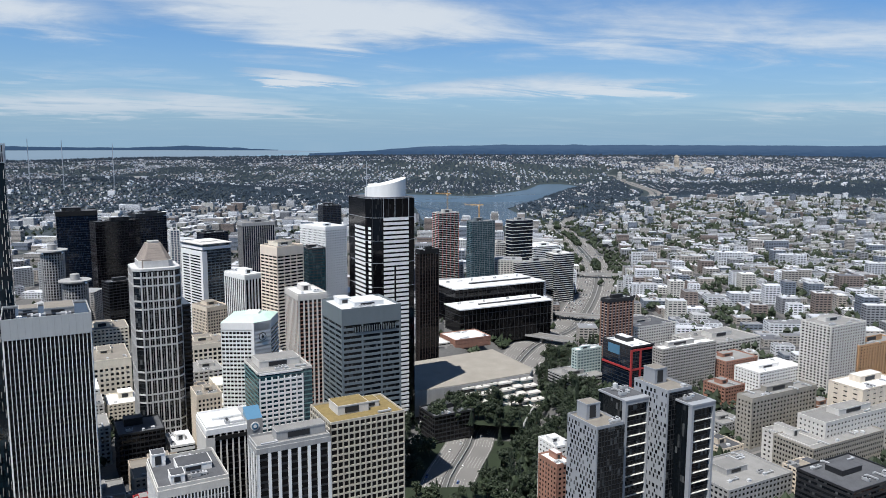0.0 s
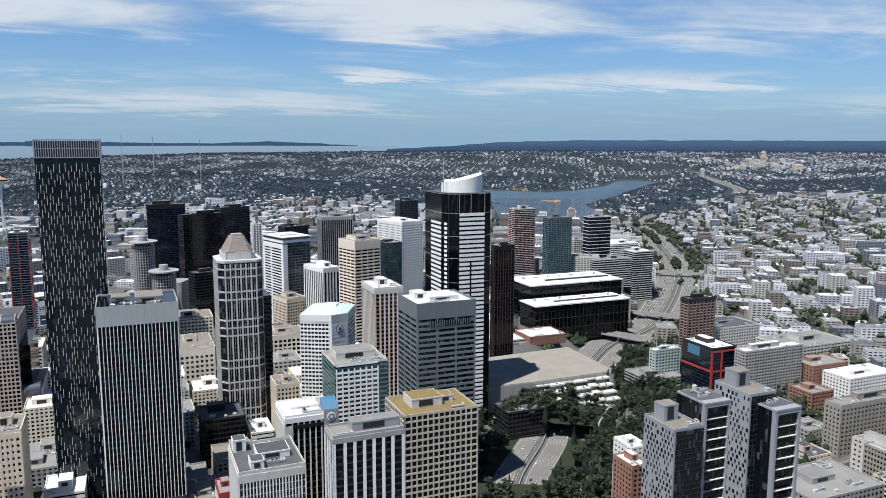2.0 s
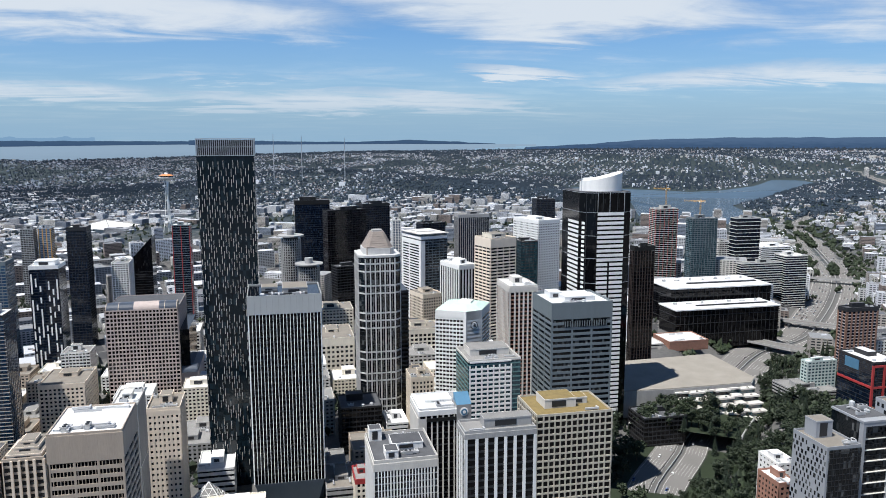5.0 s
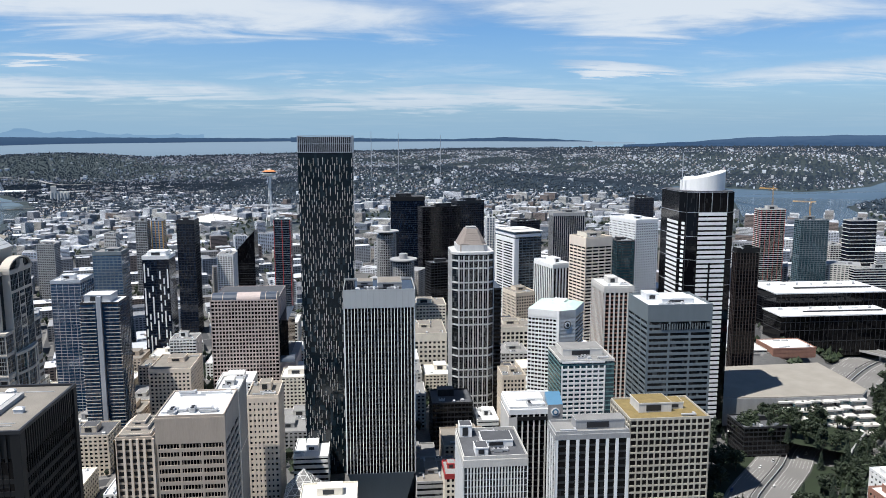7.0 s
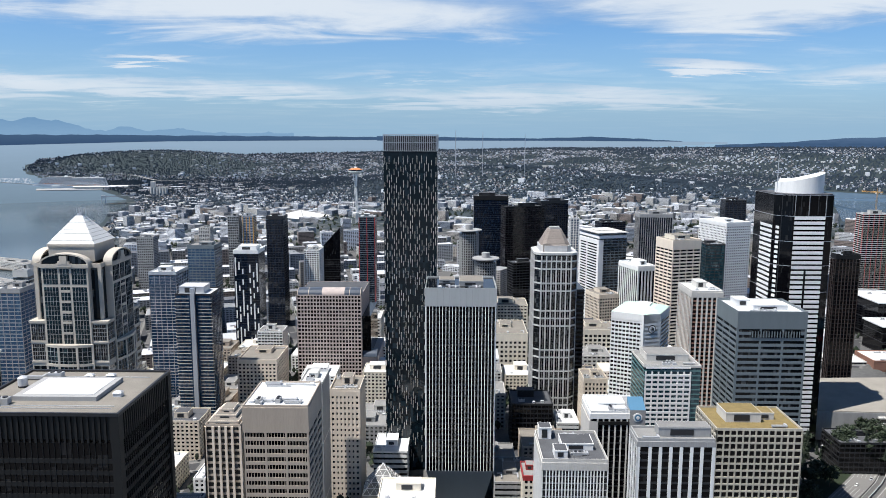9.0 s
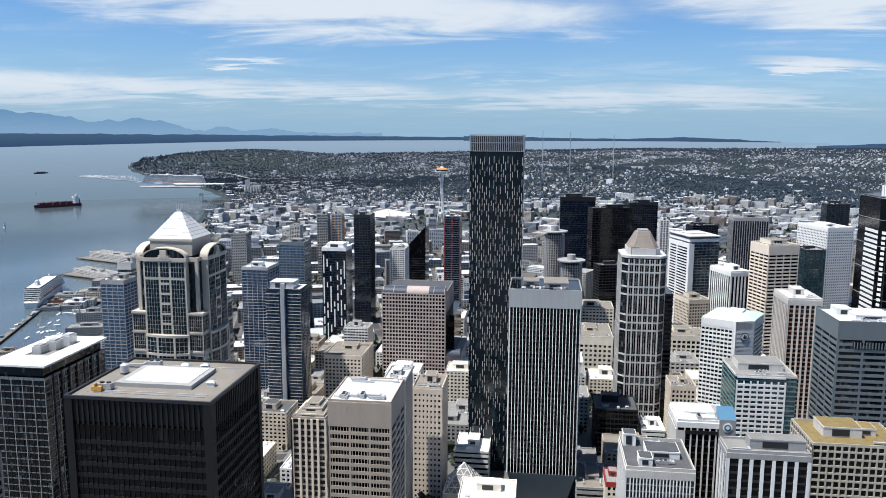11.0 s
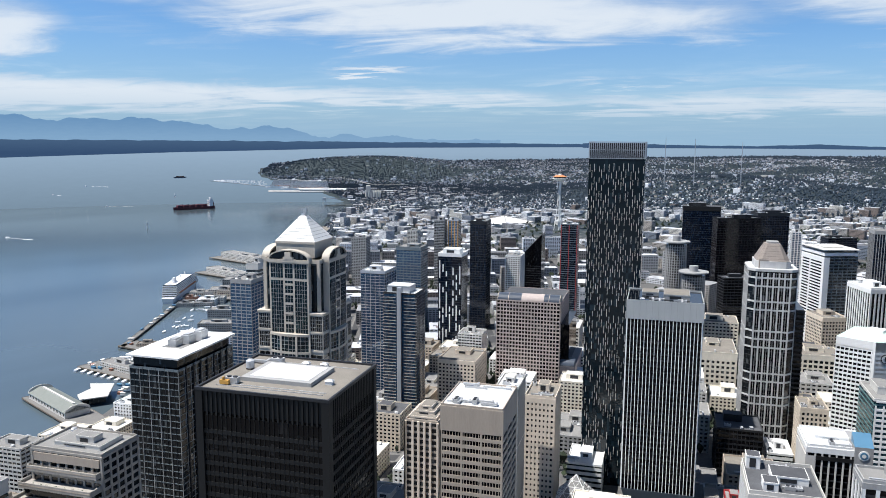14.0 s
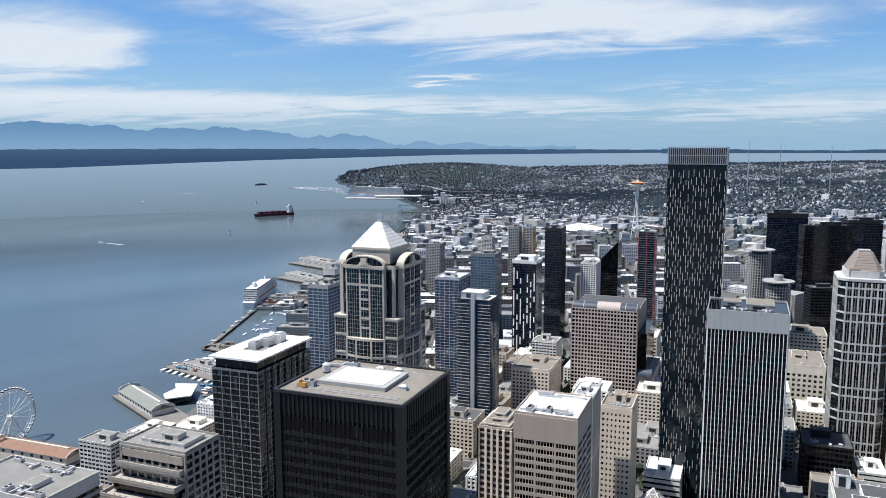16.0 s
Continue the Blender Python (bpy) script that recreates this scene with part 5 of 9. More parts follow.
        put("keystone", boxes("keystone", CREAMST, (-2.0, 2.0, -1.6, 0.4, h + 0.4, h + 4.6), (-3.2, 3.2, -1.5, 0.4, h - 0.4, h + 1.6), (-4.4, 4.4, -1.4, 0.4, h - 1.6, h + 0.2)), gable)
    # the stepped pyramid and its lantern
    put("attic", boxes("attic", CREAMST, (-W * 0.60, W * 0.60, -D * 0.60, D * 0.60, h, h + 9.6), (-W * 0.62, W * 0.62, -D * 0.62, D * 0.62, h + 8.6, h + 10)), root)
    a0, z0, tall = 0.60, h + 10, 15.0
    pyr = put("pyramid", prism("pyramid", GREYC, [(-W * a0, -D * a0), (W * a0, -D * a0), (W * a0, D * a0), (-W * a0, D * a0)], z0, z0 + tall, [(-1.4, -1.4), (1.4, -1.4), (1.4, 1.4), (-1.4, 1.4)]), root, label="white stepped pyramid roof")
    for i in range(8):
        k, k2 = i / 8, (i + 0.86) / 8
        a, b = W * a0 * (1 - k) + 1.4 * k + 0.35, D * a0 * (1 - k) + 1.4 * k + 0.35
        a2, b2 = W * a0 * (1 - k2) + 1.4 * k2 + 0.35, D * a0 * (1 - k2) + 1.4 * k2 + 0.35
        put("step", prism("step", WHITE, [(-a, -b), (a, -b), (a, b), (-a, b)], z0 + tall * k, z0 + tall * k2, [(-a2, -b2), (a2, -b2), (a2, b2), (-a2, b2)]), pyr)
    lan = put("lantern", boxes("lantern", STEEL, (-1.3, 1.3, -1.3, 1.3, z0 + tall, z0 + tall + 1.2), (0.6, 1.7, -0.6, 0.6, z0 + tall + 1.2, z0 + tall + 4.6)), pyr, label="grey-green lantern")
    for sx in (-1.3, 0.3):
        for sy in (-1.2, 1.2):
            put("post", rod("post", STEEL, (sx, sy, z0 + tall + 1.2), (sx, sy, z0 + tall + 4.4), 0.14), lan)


arched_tower(-398.8, 284.6, 43.6, 44.0, 232.5)

# the near glass block with a white roof plate
def plate_block(x, y, w, d, top):
    root, h = tower("glass office block under a white overhanging roof plate", x, y, w, d, top - 8, G_DARK, MIDGREY, GREYC, fl=4.1, band=0.13, bay=6.5, pier=0.4, bout=0.2, pout=0.3, roof=ROOF_G, units=4, pent=[], name="office_block")
    put("top_floor", boxes("top_floor", G_DARK, (-w / 2 + 1.6, w / 2 - 1.6, -d / 2 + 1.6, d / 2 - 1.6, h - 1, h + 6.5)), root)
    e = 1.5
    put("roof_plate", boxes("roof_plate", WHITE, (-w / 2 - e, w / 2 + e, -d / 2 - e, -d * 0.2, h + 6.5, h + 7.6), (-w / 2 - e, w / 2 + e, d * 0.34, d / 2 + e, h + 6.5, h + 7.6), (-w / 2 - e, -w * 0.22, -d * 0.2, d * 0.34, h + 6.5, h + 7.6), (w * 0.22, w / 2 + e, -d * 0.2, d * 0.34, h + 6.5, h + 7.6)), root)
    put("plant_well", boxes("plant_well", ROOF_G, (-w * 0.22, w * 0.22, -d * 0.2, d * 0.34, h + 5.5, h + 6.6)), root)
    for k in range(3):
        put("cooling_tower", boxes("cooling_tower", UNIT, (-3, 3, -4, 4, 0, 4.5 + k), (-2, 2, -3, 3, 4.5 + k, 5.4 + k)), root, w * (-0.1 + 0.1 * k), d * (-0.05 + 0.15 * k), h + 6.6)
    slim = boxes("mullion", CHAR, (-0.1, 0.1, -0.3, 0.05, 0, h))
    for i in range(1, 11):
        put("mullion", slim, root, -w / 2 + w * i / 11, -d / 2)
    for i in range(1, 8):
        put("column", boxes("column", CHAR, (-0.5, 0.5, -0.9, 0.1, 0, h)), root, w / 2, -d / 2 + d * i / 8, 0, 90)


plate_block(-465.3, 233.5, 34.8, 62.0, 172.0)

# terraced block
WEATHERED = material("weathered_concrete", (0.36, 0.335, 0.30), vary=0.18, spread=0.06, bump=0.15, streak=True)


def terraced_block(x, y, w, d, top):
    root, h = tower("grey concrete block with stepped planted terraces", x, y, w, d, top, G_DARK, WEATHERED, fl=4.3, band=0.36, bay=5.4, pier=1.2, bout=0.3, pout=0.6, crown=1.6, crown_mat=WEATHERED, roof=ROOF_G, units=10, pent=[(0.05, 0.0, 0.66, 0.6, 2.2), (0.12, -0.1, 0.25, 0.24, 5.5)], pmat=OFFWHITE, name="office_block")
    put("blank_band", boxes("blank_band", TAN, (-w / 2 + 1.5, w / 2 - 1.0, -d / 2 - 0.9, -d / 2, h - 7.5, h - 3.2)), root)
    for i in range(8):
        z, out = h - 12 - i * 7.2, 3.6 + 4.6 * i
        l, r = -w / 2 - out * 0.3, w / 2 - 0.8
        st = put("terrace", boxes("terrace", WEATHERED, (l, r, -d / 2 - out, -d / 2 + 0.4, z, z + 0.9), (l, r, -d / 2 - out - 0.02, -d / 2 - out + 0.5, z - 0.4, z + 2.6), (l, l + 0.5, -d / 2 - out, -d / 2, z - 0.4, z + 2.6), (r - 0.5, r + 0.02, -d / 2 - out, -d / 2, z - 0.4, z + 2.6)), root)
        put("rail", boxes("rail", TAN, (l + 0.3, r - 0.3, -d / 2 - out - 0.12, -d / 2 - out, z + 1.0, z + 1.5)), st)
        put("terrace_glass", boxes("terrace_glass", G_DARK, (l + 0.8, r - 2.0, -d / 2 - out + 3.4, -d / 2 + 0.2, z - 6.2, z)), st)
        rnd = random.Random(i)
        for k in range(8):
            put("shrub", shared(("shrub", k % 3), lambda: clump_mesh("shrub", LEAF, 1.1, 40, k % 3)), st, l + 2 + (r - l - 4) * k / 8 + rnd.uniform(-1, 1), -d / 2 - out + 1.4, z + 1.5)


terraced_block(-398.6, 144.1, 42.1, 27.2, 150.0)


# ---- the rest of the high town ----
STONE_G2 = material("grey_beige_stone", (0.31, 0.29, 0.25), vary=0.14, spread=0.06, bump=0.1, streak=True)
DKBRONZE = material("dark_bronze_ribs", (0.046, 0.033, 0.030), rough=0.5, vary=0.1)
APTGREY = material("weathered_render", (0.40, 0.39, 0.365), vary=0.12, spread=0.06, streak=True)
PALEG = material("pale_green_panels", (0.46, 0.55, 0.53), vary=0.08, spread=0.05)
# waterfront and market side
tower("grey office block with white bands by the water", -661.8, 184.5, 34.2, 24.0, 62.0, core=G_DARK, wall=OFFWHITE, band=0.5, fl=3.6, bay=4.5, pier=0.8, roof=ROOF_G, name="office_block")
tower("flat grey-roofed block with a pale parapet", -407.1, 75.5, 58.0, 34.0, 145.0, core=G_DARK, wall=GREYC, band=0.5, fl=4, roof=ROOF_G, crown=6, crown_mat=OFFWHITE, name="office_block", units=22, pent=[(0.2, -0.1, 0.12, 0.3, 2.4)])
tower("slim blue glass apartment tower", -647.0, 393.0, 22.1, 23.3, 172.0, core=G_BLUE, wall=GREYC, band=0.22, fl=3.3, name="apartment_tower", crown=3, bay=6, pier=0.5)
tower("concrete and glass tower beside the arched tower", -691.8, 432.7, 13.6, 20.0, 178.0, core=G_GREY, wall=OFFWHITE, band=0.3, fl=3.6, name="office_block", crown=6)
tower("blue glass apartment tower with white balcony edges", -617.1, 535.8, 26.9, 35.6, 168.0, core=G_BLUE, wall=STEEL, band=0.1, fl=3.1, bay=5, pier=0.3, bout=0.4, pout=0.3, name="apartment_tower", roof=ROOF_W, crown=2)
tower("blue-grey glass office tower", -816.7, 774.6, 37.3, 33.4, 150.0, core=G_BLUE, wall=MIDGREY, band=0.3, fl=3.9, bay=5, pier=0.5, name="office_tower", crown=4)
tower("dark blue glass tower", -732.6, 831.8, 23.6, 30.0, 190.0, core=G_NAVY, wall=CHAR, band=0.2, fl=3.6, bay=4, pier=0.35, name="apartment_tower", crown=4)
tower("white gridded apartment block", -705.7, 878.9, 21.9, 37.3, 138.0, core=G_DARK, wall=WHITE, band=0.45, fl=3.0, bay=3.6, pier=1.0, name="apartment_tower")
tower("slender grey tower with a red stripe", -628.2, 905.6, 22.7, 24.0, 188.0, core=G_NAVY, wall=MIDGREY, pier_mat=RED, band=0.2, fl=3.2, bay=11, pier=0.9, name="apartment_tower", roof=ROOF_W)
tower("grey concrete apartment block", -1207.5, 1000.9, 31.1, 25.0, 108.0, core=G_DARK, wall=GREYC, band=0.5, fl=3.2, bay=4, pier=1.2, name="apartment_tower")
tower("narrow grey glass apartment tower", -1046.8, 1069.9, 20.4, 22.0, 150.0, core=G_GREY, wall=GREYC, band=0.35, fl=3.1, bay=4, pier=0.7, name="apartment_tower")
tower("narrow blue and yellow panelled tower", -1028.6, 1090.2, 20.3, 22.0, 150.0, core=G_BLUE, wall=STEEL, pier_mat=YELLOW, band=0.3, fl=3.1, bay=8, pier=1.6, name="apartment_tower")
tower("grey round-cornered apartment block", -1299.4, 1238.1, 24.9, 25.0, 95.0, core=G_DARK, wall=OFFWHITE, band=0.5, fl=3.1, bay=4, pier=1, name="apartment_tower")
tower("cream hotel with punched windows and a gravel roof", -501.6, 544.4, 37.1, 48.6, 95.0, core=G_DARK, wall=PEACH, band=0.5, fl=3.6, bay=3.6, pier=1.7, name="office_block", crown=3, roof=ROOF_T)
tower("white apartment block with rounded balconies", -543.0, 605.0, 25.7, 24.4, 100.0, core=G_GREY, wall=WHITE, band=0.45, fl=3.1, bay=3.2, pier=0.7, name="apartment_block", bout=0.5, pout=0.55)
tower("low beige parking block", -564.1, 562.1, 24.5, 50.0, 50.0, core=BEIGE, wall=OFFWHITE, band=0.4, fl=3.2, name="office_block", roof=ROOF_G)
tower("flat white-roofed building by the square", -301.1, 463.0, 24.6, 34.0, 75.0, core=G_DARK, wall=WHITE, band=0.6, fl=4, roof=ROOF_W, name="office_block")
tower("low concrete block with a flat grey roof", -202.3, 464.8, 28.0, 40.0, 75.0, core=G_DARK, wall=GREYC, band=0.6, fl=4, roof=ROOF_T, name="office_block")
tower("tan office block with a flat roof", -486.5, 711.6, 18.7, 40.0, 100.0, core=G_DARK, wall=OFFWHITE, band=0.5, fl=3.8, bay=4, pier=1.2, name="office_block", roof=ROOF_W)
# behind the ribbed tower
tower("wide navy glass tower", -628.0, 1311.9, 63.7, 45.0, 190.0, core=G_NAVY, wall=CHAR, band=0.1, fl=4.1, name="office_tower", crown=7, crown_mat=BLACKM, roof=ROOF_D)
tower("dark bronze glass tower", -507.9, 1185.2, 68.7, 21.4, 186.0, rot=46.0, core=G_BRONZE, wall=BLACKM, band=0.2, fl=3.9, bay=5, pier=0.35, name="office_tower", roof=ROOF_D)
tower("navy glass office tower with fine fins", -489.4, 1269.5, 51.8, 27.4, 190.0, rot=46.0, core=G_NAVY, wall=CHAR, band=0.25, fl=4, bay=4, pier=0.5, name="office_tower", roof=ROOF_D, crown=4)
tower("dark low glass wing of the office towers", -439.0, 1031.0, 40.6, 22.2, 120.0, rot=46.0, core=G_BLACK, wall=CHAR, band=0.3, fl=4, bay=5, pier=0.4, name="office_block", roof=ROOF_D)
tower("slender white apartment tower", -482.7, 1372.3, 16.4, 20.0, 150.0, core=G_BLUE, wall=WHITE, band=0.3, fl=3.1, bay=6, pier=1.6, name="apartment_tower")
tower("dark glass apartment block", -404.9, 1343.8, 47.8, 23.6, 150.0, rot=46.0, core=G_NAVY, wall=CHAR, band=0.25, fl=3.3, name="apartment_tower", roof=ROOF_D, bay=6, pier=0.4)
tower("grey tower with dark vertical glass strips", -299.7, 1227.4, 52.3, 29.9, 180.0, core=G_NAVY, wall=CHAR, pier_mat=GREYC, band=0.2, fl=3.9, bay=3.4, pier=1.0, name="office_tower", crown=4, crown_mat=GREYC)
slab_root, slab_h = tower("white concrete tower with a glass side", -327.6, 1055.1, 42.3, 56.6, 166.0, rot=46.0, core=G_GREY, wall=MIDGREY, band=0.3, fl=3.9, bay=6, pier=0.5, name="office_tower", crown=3, crown_mat=WHITE, roof=ROOF_W, pent=[(0.0, 0.1, 0.6, 0.5, 6.0)], pmat=OFFWHITE)
put_w, put_d = 42.3, 56.6
slab_side = put("side_wall", boxes("side_wall", WHITE, (-put_w / 2 - 1.2, -put_w / 2 + 6.0, -put_d / 2 - 1.2, put_d / 2 + 0.5, 0, slab_h - 6)), slab_root, label="white concrete side wall")
slit = boxes("window_slit", G_BLACK, (-put_w / 2 - 1.3, -put_w / 2 - 1.0, -put_d * 0.42, put_d * 0.05, 0, 1.7), (-put_w / 2 - 1.3, -put_w / 2 - 1.0, put_d * 0.12, put_d * 0.42, 0, 1.7))
for i in range(26):
    put("window_slit", slit, slab_side, 0, 0, slab_h - 14 - i * 3.9)
put("roof_plate", boxes("roof_plate", OFFWHITE, (-put_w / 2 - 2.0, put_w / 2 + 2.0, -put_d / 2 - 2.0, put_d / 2, slab_h + 3.0, slab_h + 4.0)), slab_root)
tower("white office block with dark vertical windows", -242.2, 920.3, 23.2, 45.0, 150.0, rot=46.0, core=G_BLACK, wall=CHAR, pier_mat=WHITE, band=0.15, fl=3.8, bay=4.4, pier=1.9, pout=0.6, name="office_block", crown=5, crown_mat=WHITE, roof=ROOF_W)
tower("peach precast tower with dark ribbon windows", -184.8, 875.0, 35.1, 33.1, 190.0, rot=46.0, core=G_BLACK, wall=PEACH, band=0.5, fl=3.8, bay=8, pier=1.1, bout=0.4, pout=0.45, name="office_tower", crown=10, crown_mat=PEACH, roof=ROOF_T, units=2, pent=[(0.0, 0.1, 0.55, 0.6, 4.5)], pmat=CREAM)
tower("teal glass office tower", -162.8, 958.0, 21.9, 29.2, 176.0, core=G_TEAL, wall=CHAR, band=0.25, fl=3.9, bay=5, pier=0.4, name="office_tower")
tower("white tower with small square windows", -164.8, 1052.8, 35.6, 57.5, 194.0, rot=46.0, core=G_DARK, wall=WHITE, band=0.5, fl=3.4, bay=2.9, pier=1.35, bout=0.3, pout=0.32, name="apartment_tower", crown=4, roof=ROOF_W)
tower("dark glass residential tower", -213.0, 1445.0, 36.7, 25.4, 190.0, core=G_NAVY, wall=CHAR, band=0.3, fl=3.3, name="apartment_tower", roof=ROOF_D, bay=8, pier=0.6)
tower("red-brown and white striped office tower", -127.6, 704.3, 26.7, 40.2, 170.0, core=G_BRONZE, wall=BRICK, pier_mat=OFFWHITE, band=0.3, fl=3.8, bay=4.2, pier=1.5, pout=0.6, name="office_tower", crown=5, crown_mat=OFFWHITE, roof=ROOF_W, units=8)
tower("beige terracotta block with arched top windows", -286.4, 930.1, 29.5, 36.2, 108.0, rot=46.0, core=G_DARK, wall=BEIGE, band=0.45, fl=3.8, bay=3.6, pier=1.5, name="office_block", crown=4, roof=ROOF_T)
tower("cream department store with tall window bays", -337.6, 756.1, 35.5, 60.0, 95.0, core=G_DARK, wall=CREAM, band=0.5, fl=5, bay=5, pier=2.2, name="office_block", crown=8, roof=ROOF_T)
tower("cream stone block with a stepped roof", -380.6, 852.4, 41.5, 40.0, 100.0, core=G_DARK, wall=CREAM, band=0.55, fl=4, bay=4, pier=1.6, name="office_block", roof=ROOF_T)
tower("cream stone bank with columns", -269.2, 845.8, 42.5, 40.0, 85.0, core=G_DARK, wall=CREAM, band=0.4, fl=5, bay=5, pier=1.8, name="office_block", crown=5, roof=ROOF_T)
tower("cream low block with a white roof", -249.2, 775.0, 35.2, 36.0, 75.0, core=G_DARK, wall=OFFWHITE, band=0.5, fl=4.2, bay=5, pier=1.8, name="office_block", roof=ROOF_G)
tower("beige gothic office block", -188.9, 593.3, 18.9, 26.0, 110.0, core=G_DARK, wall=BEIGE, band=0.45, fl=3.6, bay=3, pier=1.4, name="office_block", crown=3, roof=ROOF_T)
tower("low dark glass block in the towers' shade", -233.5, 568.6, 32.5, 34.0, 90.0, core=G_BLACK, wall=CHAR, band=0.35, fl=4, bay=3, pier=0.4, name="office_block", roof=ROOF_D)
tower("white low building with a vaulted roof", -206.3, 578.8, 17.4, 30.0, 75.0, core=G_GREY, wall=WHITE, band=0.6, fl=4, name="office_block", roof=ROOF_W)
tower("pale blue glass podium beside the club", -143.7, 503.4, 13.5, 30.0, 80.0, core=G_BLUE, wall=STEEL, band=0.4, fl=4, name="office_block", roof=ROOF_W, crown=5, crown_mat=BLUEP)
# lake side
tower("black glass tower with bronze ribs", -17.1, 841.8, 23.1, 9.8, 190.0, core=G_BLACK, wall=BLACKM, pier_mat=DKBRONZE, band=0.2, fl=3.8, bay=3.5, pier=0.7, pout=0.5, name="office_tower", crown=4, crown_mat=BLACKM, roof=ROOF_D)
tower("unfinished concrete tower with red netting", 5.4, 1356.0, 40.8, 21.3, 185.0, core=G_DARK, wall=OFFWHITE, pier_mat=RED, band=0.2, fl=3.2, bay=9, pier=1.2, bout=0.8, pout=0.4, name="apartment_tower")
tower("teal glass tower under construction", 64.8, 1299.8, 44.6, 18.9, 176.0, core=G_TEAL, wall=MIDGREY, band=0.18, fl=3.2, bay=5, pier=0.4, name="apartment_tower")
tower("dark glass tower with offset floors", 143.9, 1433.1, 46.8, 19.1, 165.0, core=G_NAVY, wall=OFFWHITE, band=0.13, fl=6.4, bout=1.1, name="apartment_tower", roof=ROOF_D)
tower("white banded office block with rounded ends", 156.1, 1307.2, 74.1, 13.7, 106.0, core=G_NAVY, wall=OFFWHITE, band=0.36, fl=3.8, bout=0.4, name="office_block", roof=ROOF_G)
tower("dark banded office tower", 206.4, 1338.7, 39.2, 29.6, 116.0, core=G_NAVY, wall=OFFWHITE, band=0.28, fl=3.8, bout=0.4, name="office_block", roof=ROOF_W)
tower("stepped white office building", 205.2, 1604.9, 63.3, 50.0, 95.0, core=G_DARK, wall=WHITE, band=0.5, fl=3.8, name="office_block", roof=ROOF_W)
tower("grey glass office block near the lake", 110.6, 1537.0, 26.7, 40.0, 110.0, core=G_DARK, wall=OFFWHITE, band=0.4, fl=3.8, name="office_block", bay=5, pier=1)
tower("low red brick hall with a broad white roof", 29.4, 960.9, 51.2, 40.0, 63.0, core=BRICK, wall=BRICK, band=0.7, fl=5, name="office_block", roof=ROOF_W, units=5, pent=[])
tower("low white block beside the plaza", -16.5, 940.1, 39.4, 36.0, 60.0, core=G_DARK, wall=OFFWHITE, band=0.5, fl=4, name="office_block", roof=ROOF_W, units=7)
# first slope east of the motorway
tower("brown brick apartment tower with a hipped top", 193.1, 833.0, 35.5, 12.1, 138.0, core=G_NAVY, wall=PINKST, pier_mat=BROWN, band=0.3, fl=3.1, bay=5, pier=1.8, pout=0.5, name="apartment_tower", roof=ROOF_D, crown=3, crown_mat=CHAR)
tower("white apartment slab with rows of balconies", 237.9, 733.7, 70.7, 12.6, 112.0, core=G_DARK, wall=APTGREY, band=0.42, fl=2.9, bay=3.4, pier=1.1, bout=0.5, pout=0.5, name="apartment_block", roof=ROOF_W)
tower("grey stone hotel with a bracketed cornice", 279.3, 617.9, 78.2, 14.8, 104.0, core=G_DARK, wall=STONE_G2, band=0.5, fl=3.5, bay=4.2, pier=1.9, bout=0.3, pout=0.4, name="hotel", crown=3, roof=ROOF_G, units=8)
tower("long white clinic wing with small windows", 268.0, 563.0, 16.0, 41.0, 85.5, core=G_DARK, wall=OFFWHITE, band=0.6, fl=3.8, bay=4, pier=2.2, name="hospital", roof=ROOF_G, units=4)
tower("grey-beige clinic block with vertical windows", 299.0, 568.3, 84.0, 34.0, 86.0, core=G_DARK, wall=STONE_G2, band=0.5, fl=3.8, bay=2.6, pier=1.1, name="hospital", roof=ROOF_G, units=9)
tower("white apartment slab with dark balconies", 383.3, 736.2, 52.2, 32.2, 135.0, core=G_DARK, wall=OFFWHITE, band=0.45, fl=2.9, bay=4.0, pier=1.6, bout=0.4, pout=0.45, name="apartment_block", roof=ROOF_G, units=5)
tower("ochre brick apartment block with bay windows", 428.5, 750.0, 63.1, 19.8, 112.0, core=G_DARK, wall=ORANGE, band=0.5, fl=3.1, bay=4.5, pier=1.9, pout=0.6, name="apartment_block", roof=ROOF_G)
tower("cream hospital wing with punched windows", 327.6, 589.6, 100.5, 24.0, 98.0, core=G_DARK, wall=OFFWHITE, band=0.6, fl=3.8, bay=4.2, pier=2.4, name="hospital", roof=ROOF_G, crown=2)
tower("tall beige hospital stair block", 352.5, 617.1, 55.3, 30.0, 112.0, core=G_DARK, wall=BEIGE, band=0.75, fl=4, bay=9, pier=5, name="hospital", roof=ROOF_W)
tower("red-brown brick apartment house with a white roof", 75.6, 489.3, 12.0, 20.6, 98.0, core=G_DARK, wall=BRICK, band=0.5, fl=3.3, bay=3.6, pier=1.7, name="apartment_block", roof=ROOF_W, crown=2)
tower("white house behind the brick block", 78.5, 509.8, 13.5, 20.0, 102.0, core=G_DARK, wall=WHITE, band=0.6, fl=3.4, bay=4, pier=2, name="apartment_block", roof=ROOF_W)
tower("pale green flats with an orange wrapped bay", 151.3, 783.7, 31.4, 9.3, 94.0, core=G_TEAL, wall=PALEG, band=0.45, fl=3.1, bay=4, pier=1.4, name="apartment_block", roof=ROOF_W)
tower("low concrete garage by the park", 139.7, 776.3, 42.5, 40.0, 70.0, core=G_DARK, wall=GREYC, band=0.5, fl=3.2, name="office_block", roof=ROOF_G)
tower("white flat-roofed low building", 315.2, 861.7, 86.5, 50.0, 88.0, core=G_DARK, wall=OFFWHITE, band=0.5, fl=3.6, bay=5, pier=1.6, name="apartment_block", roof=ROOF_G)
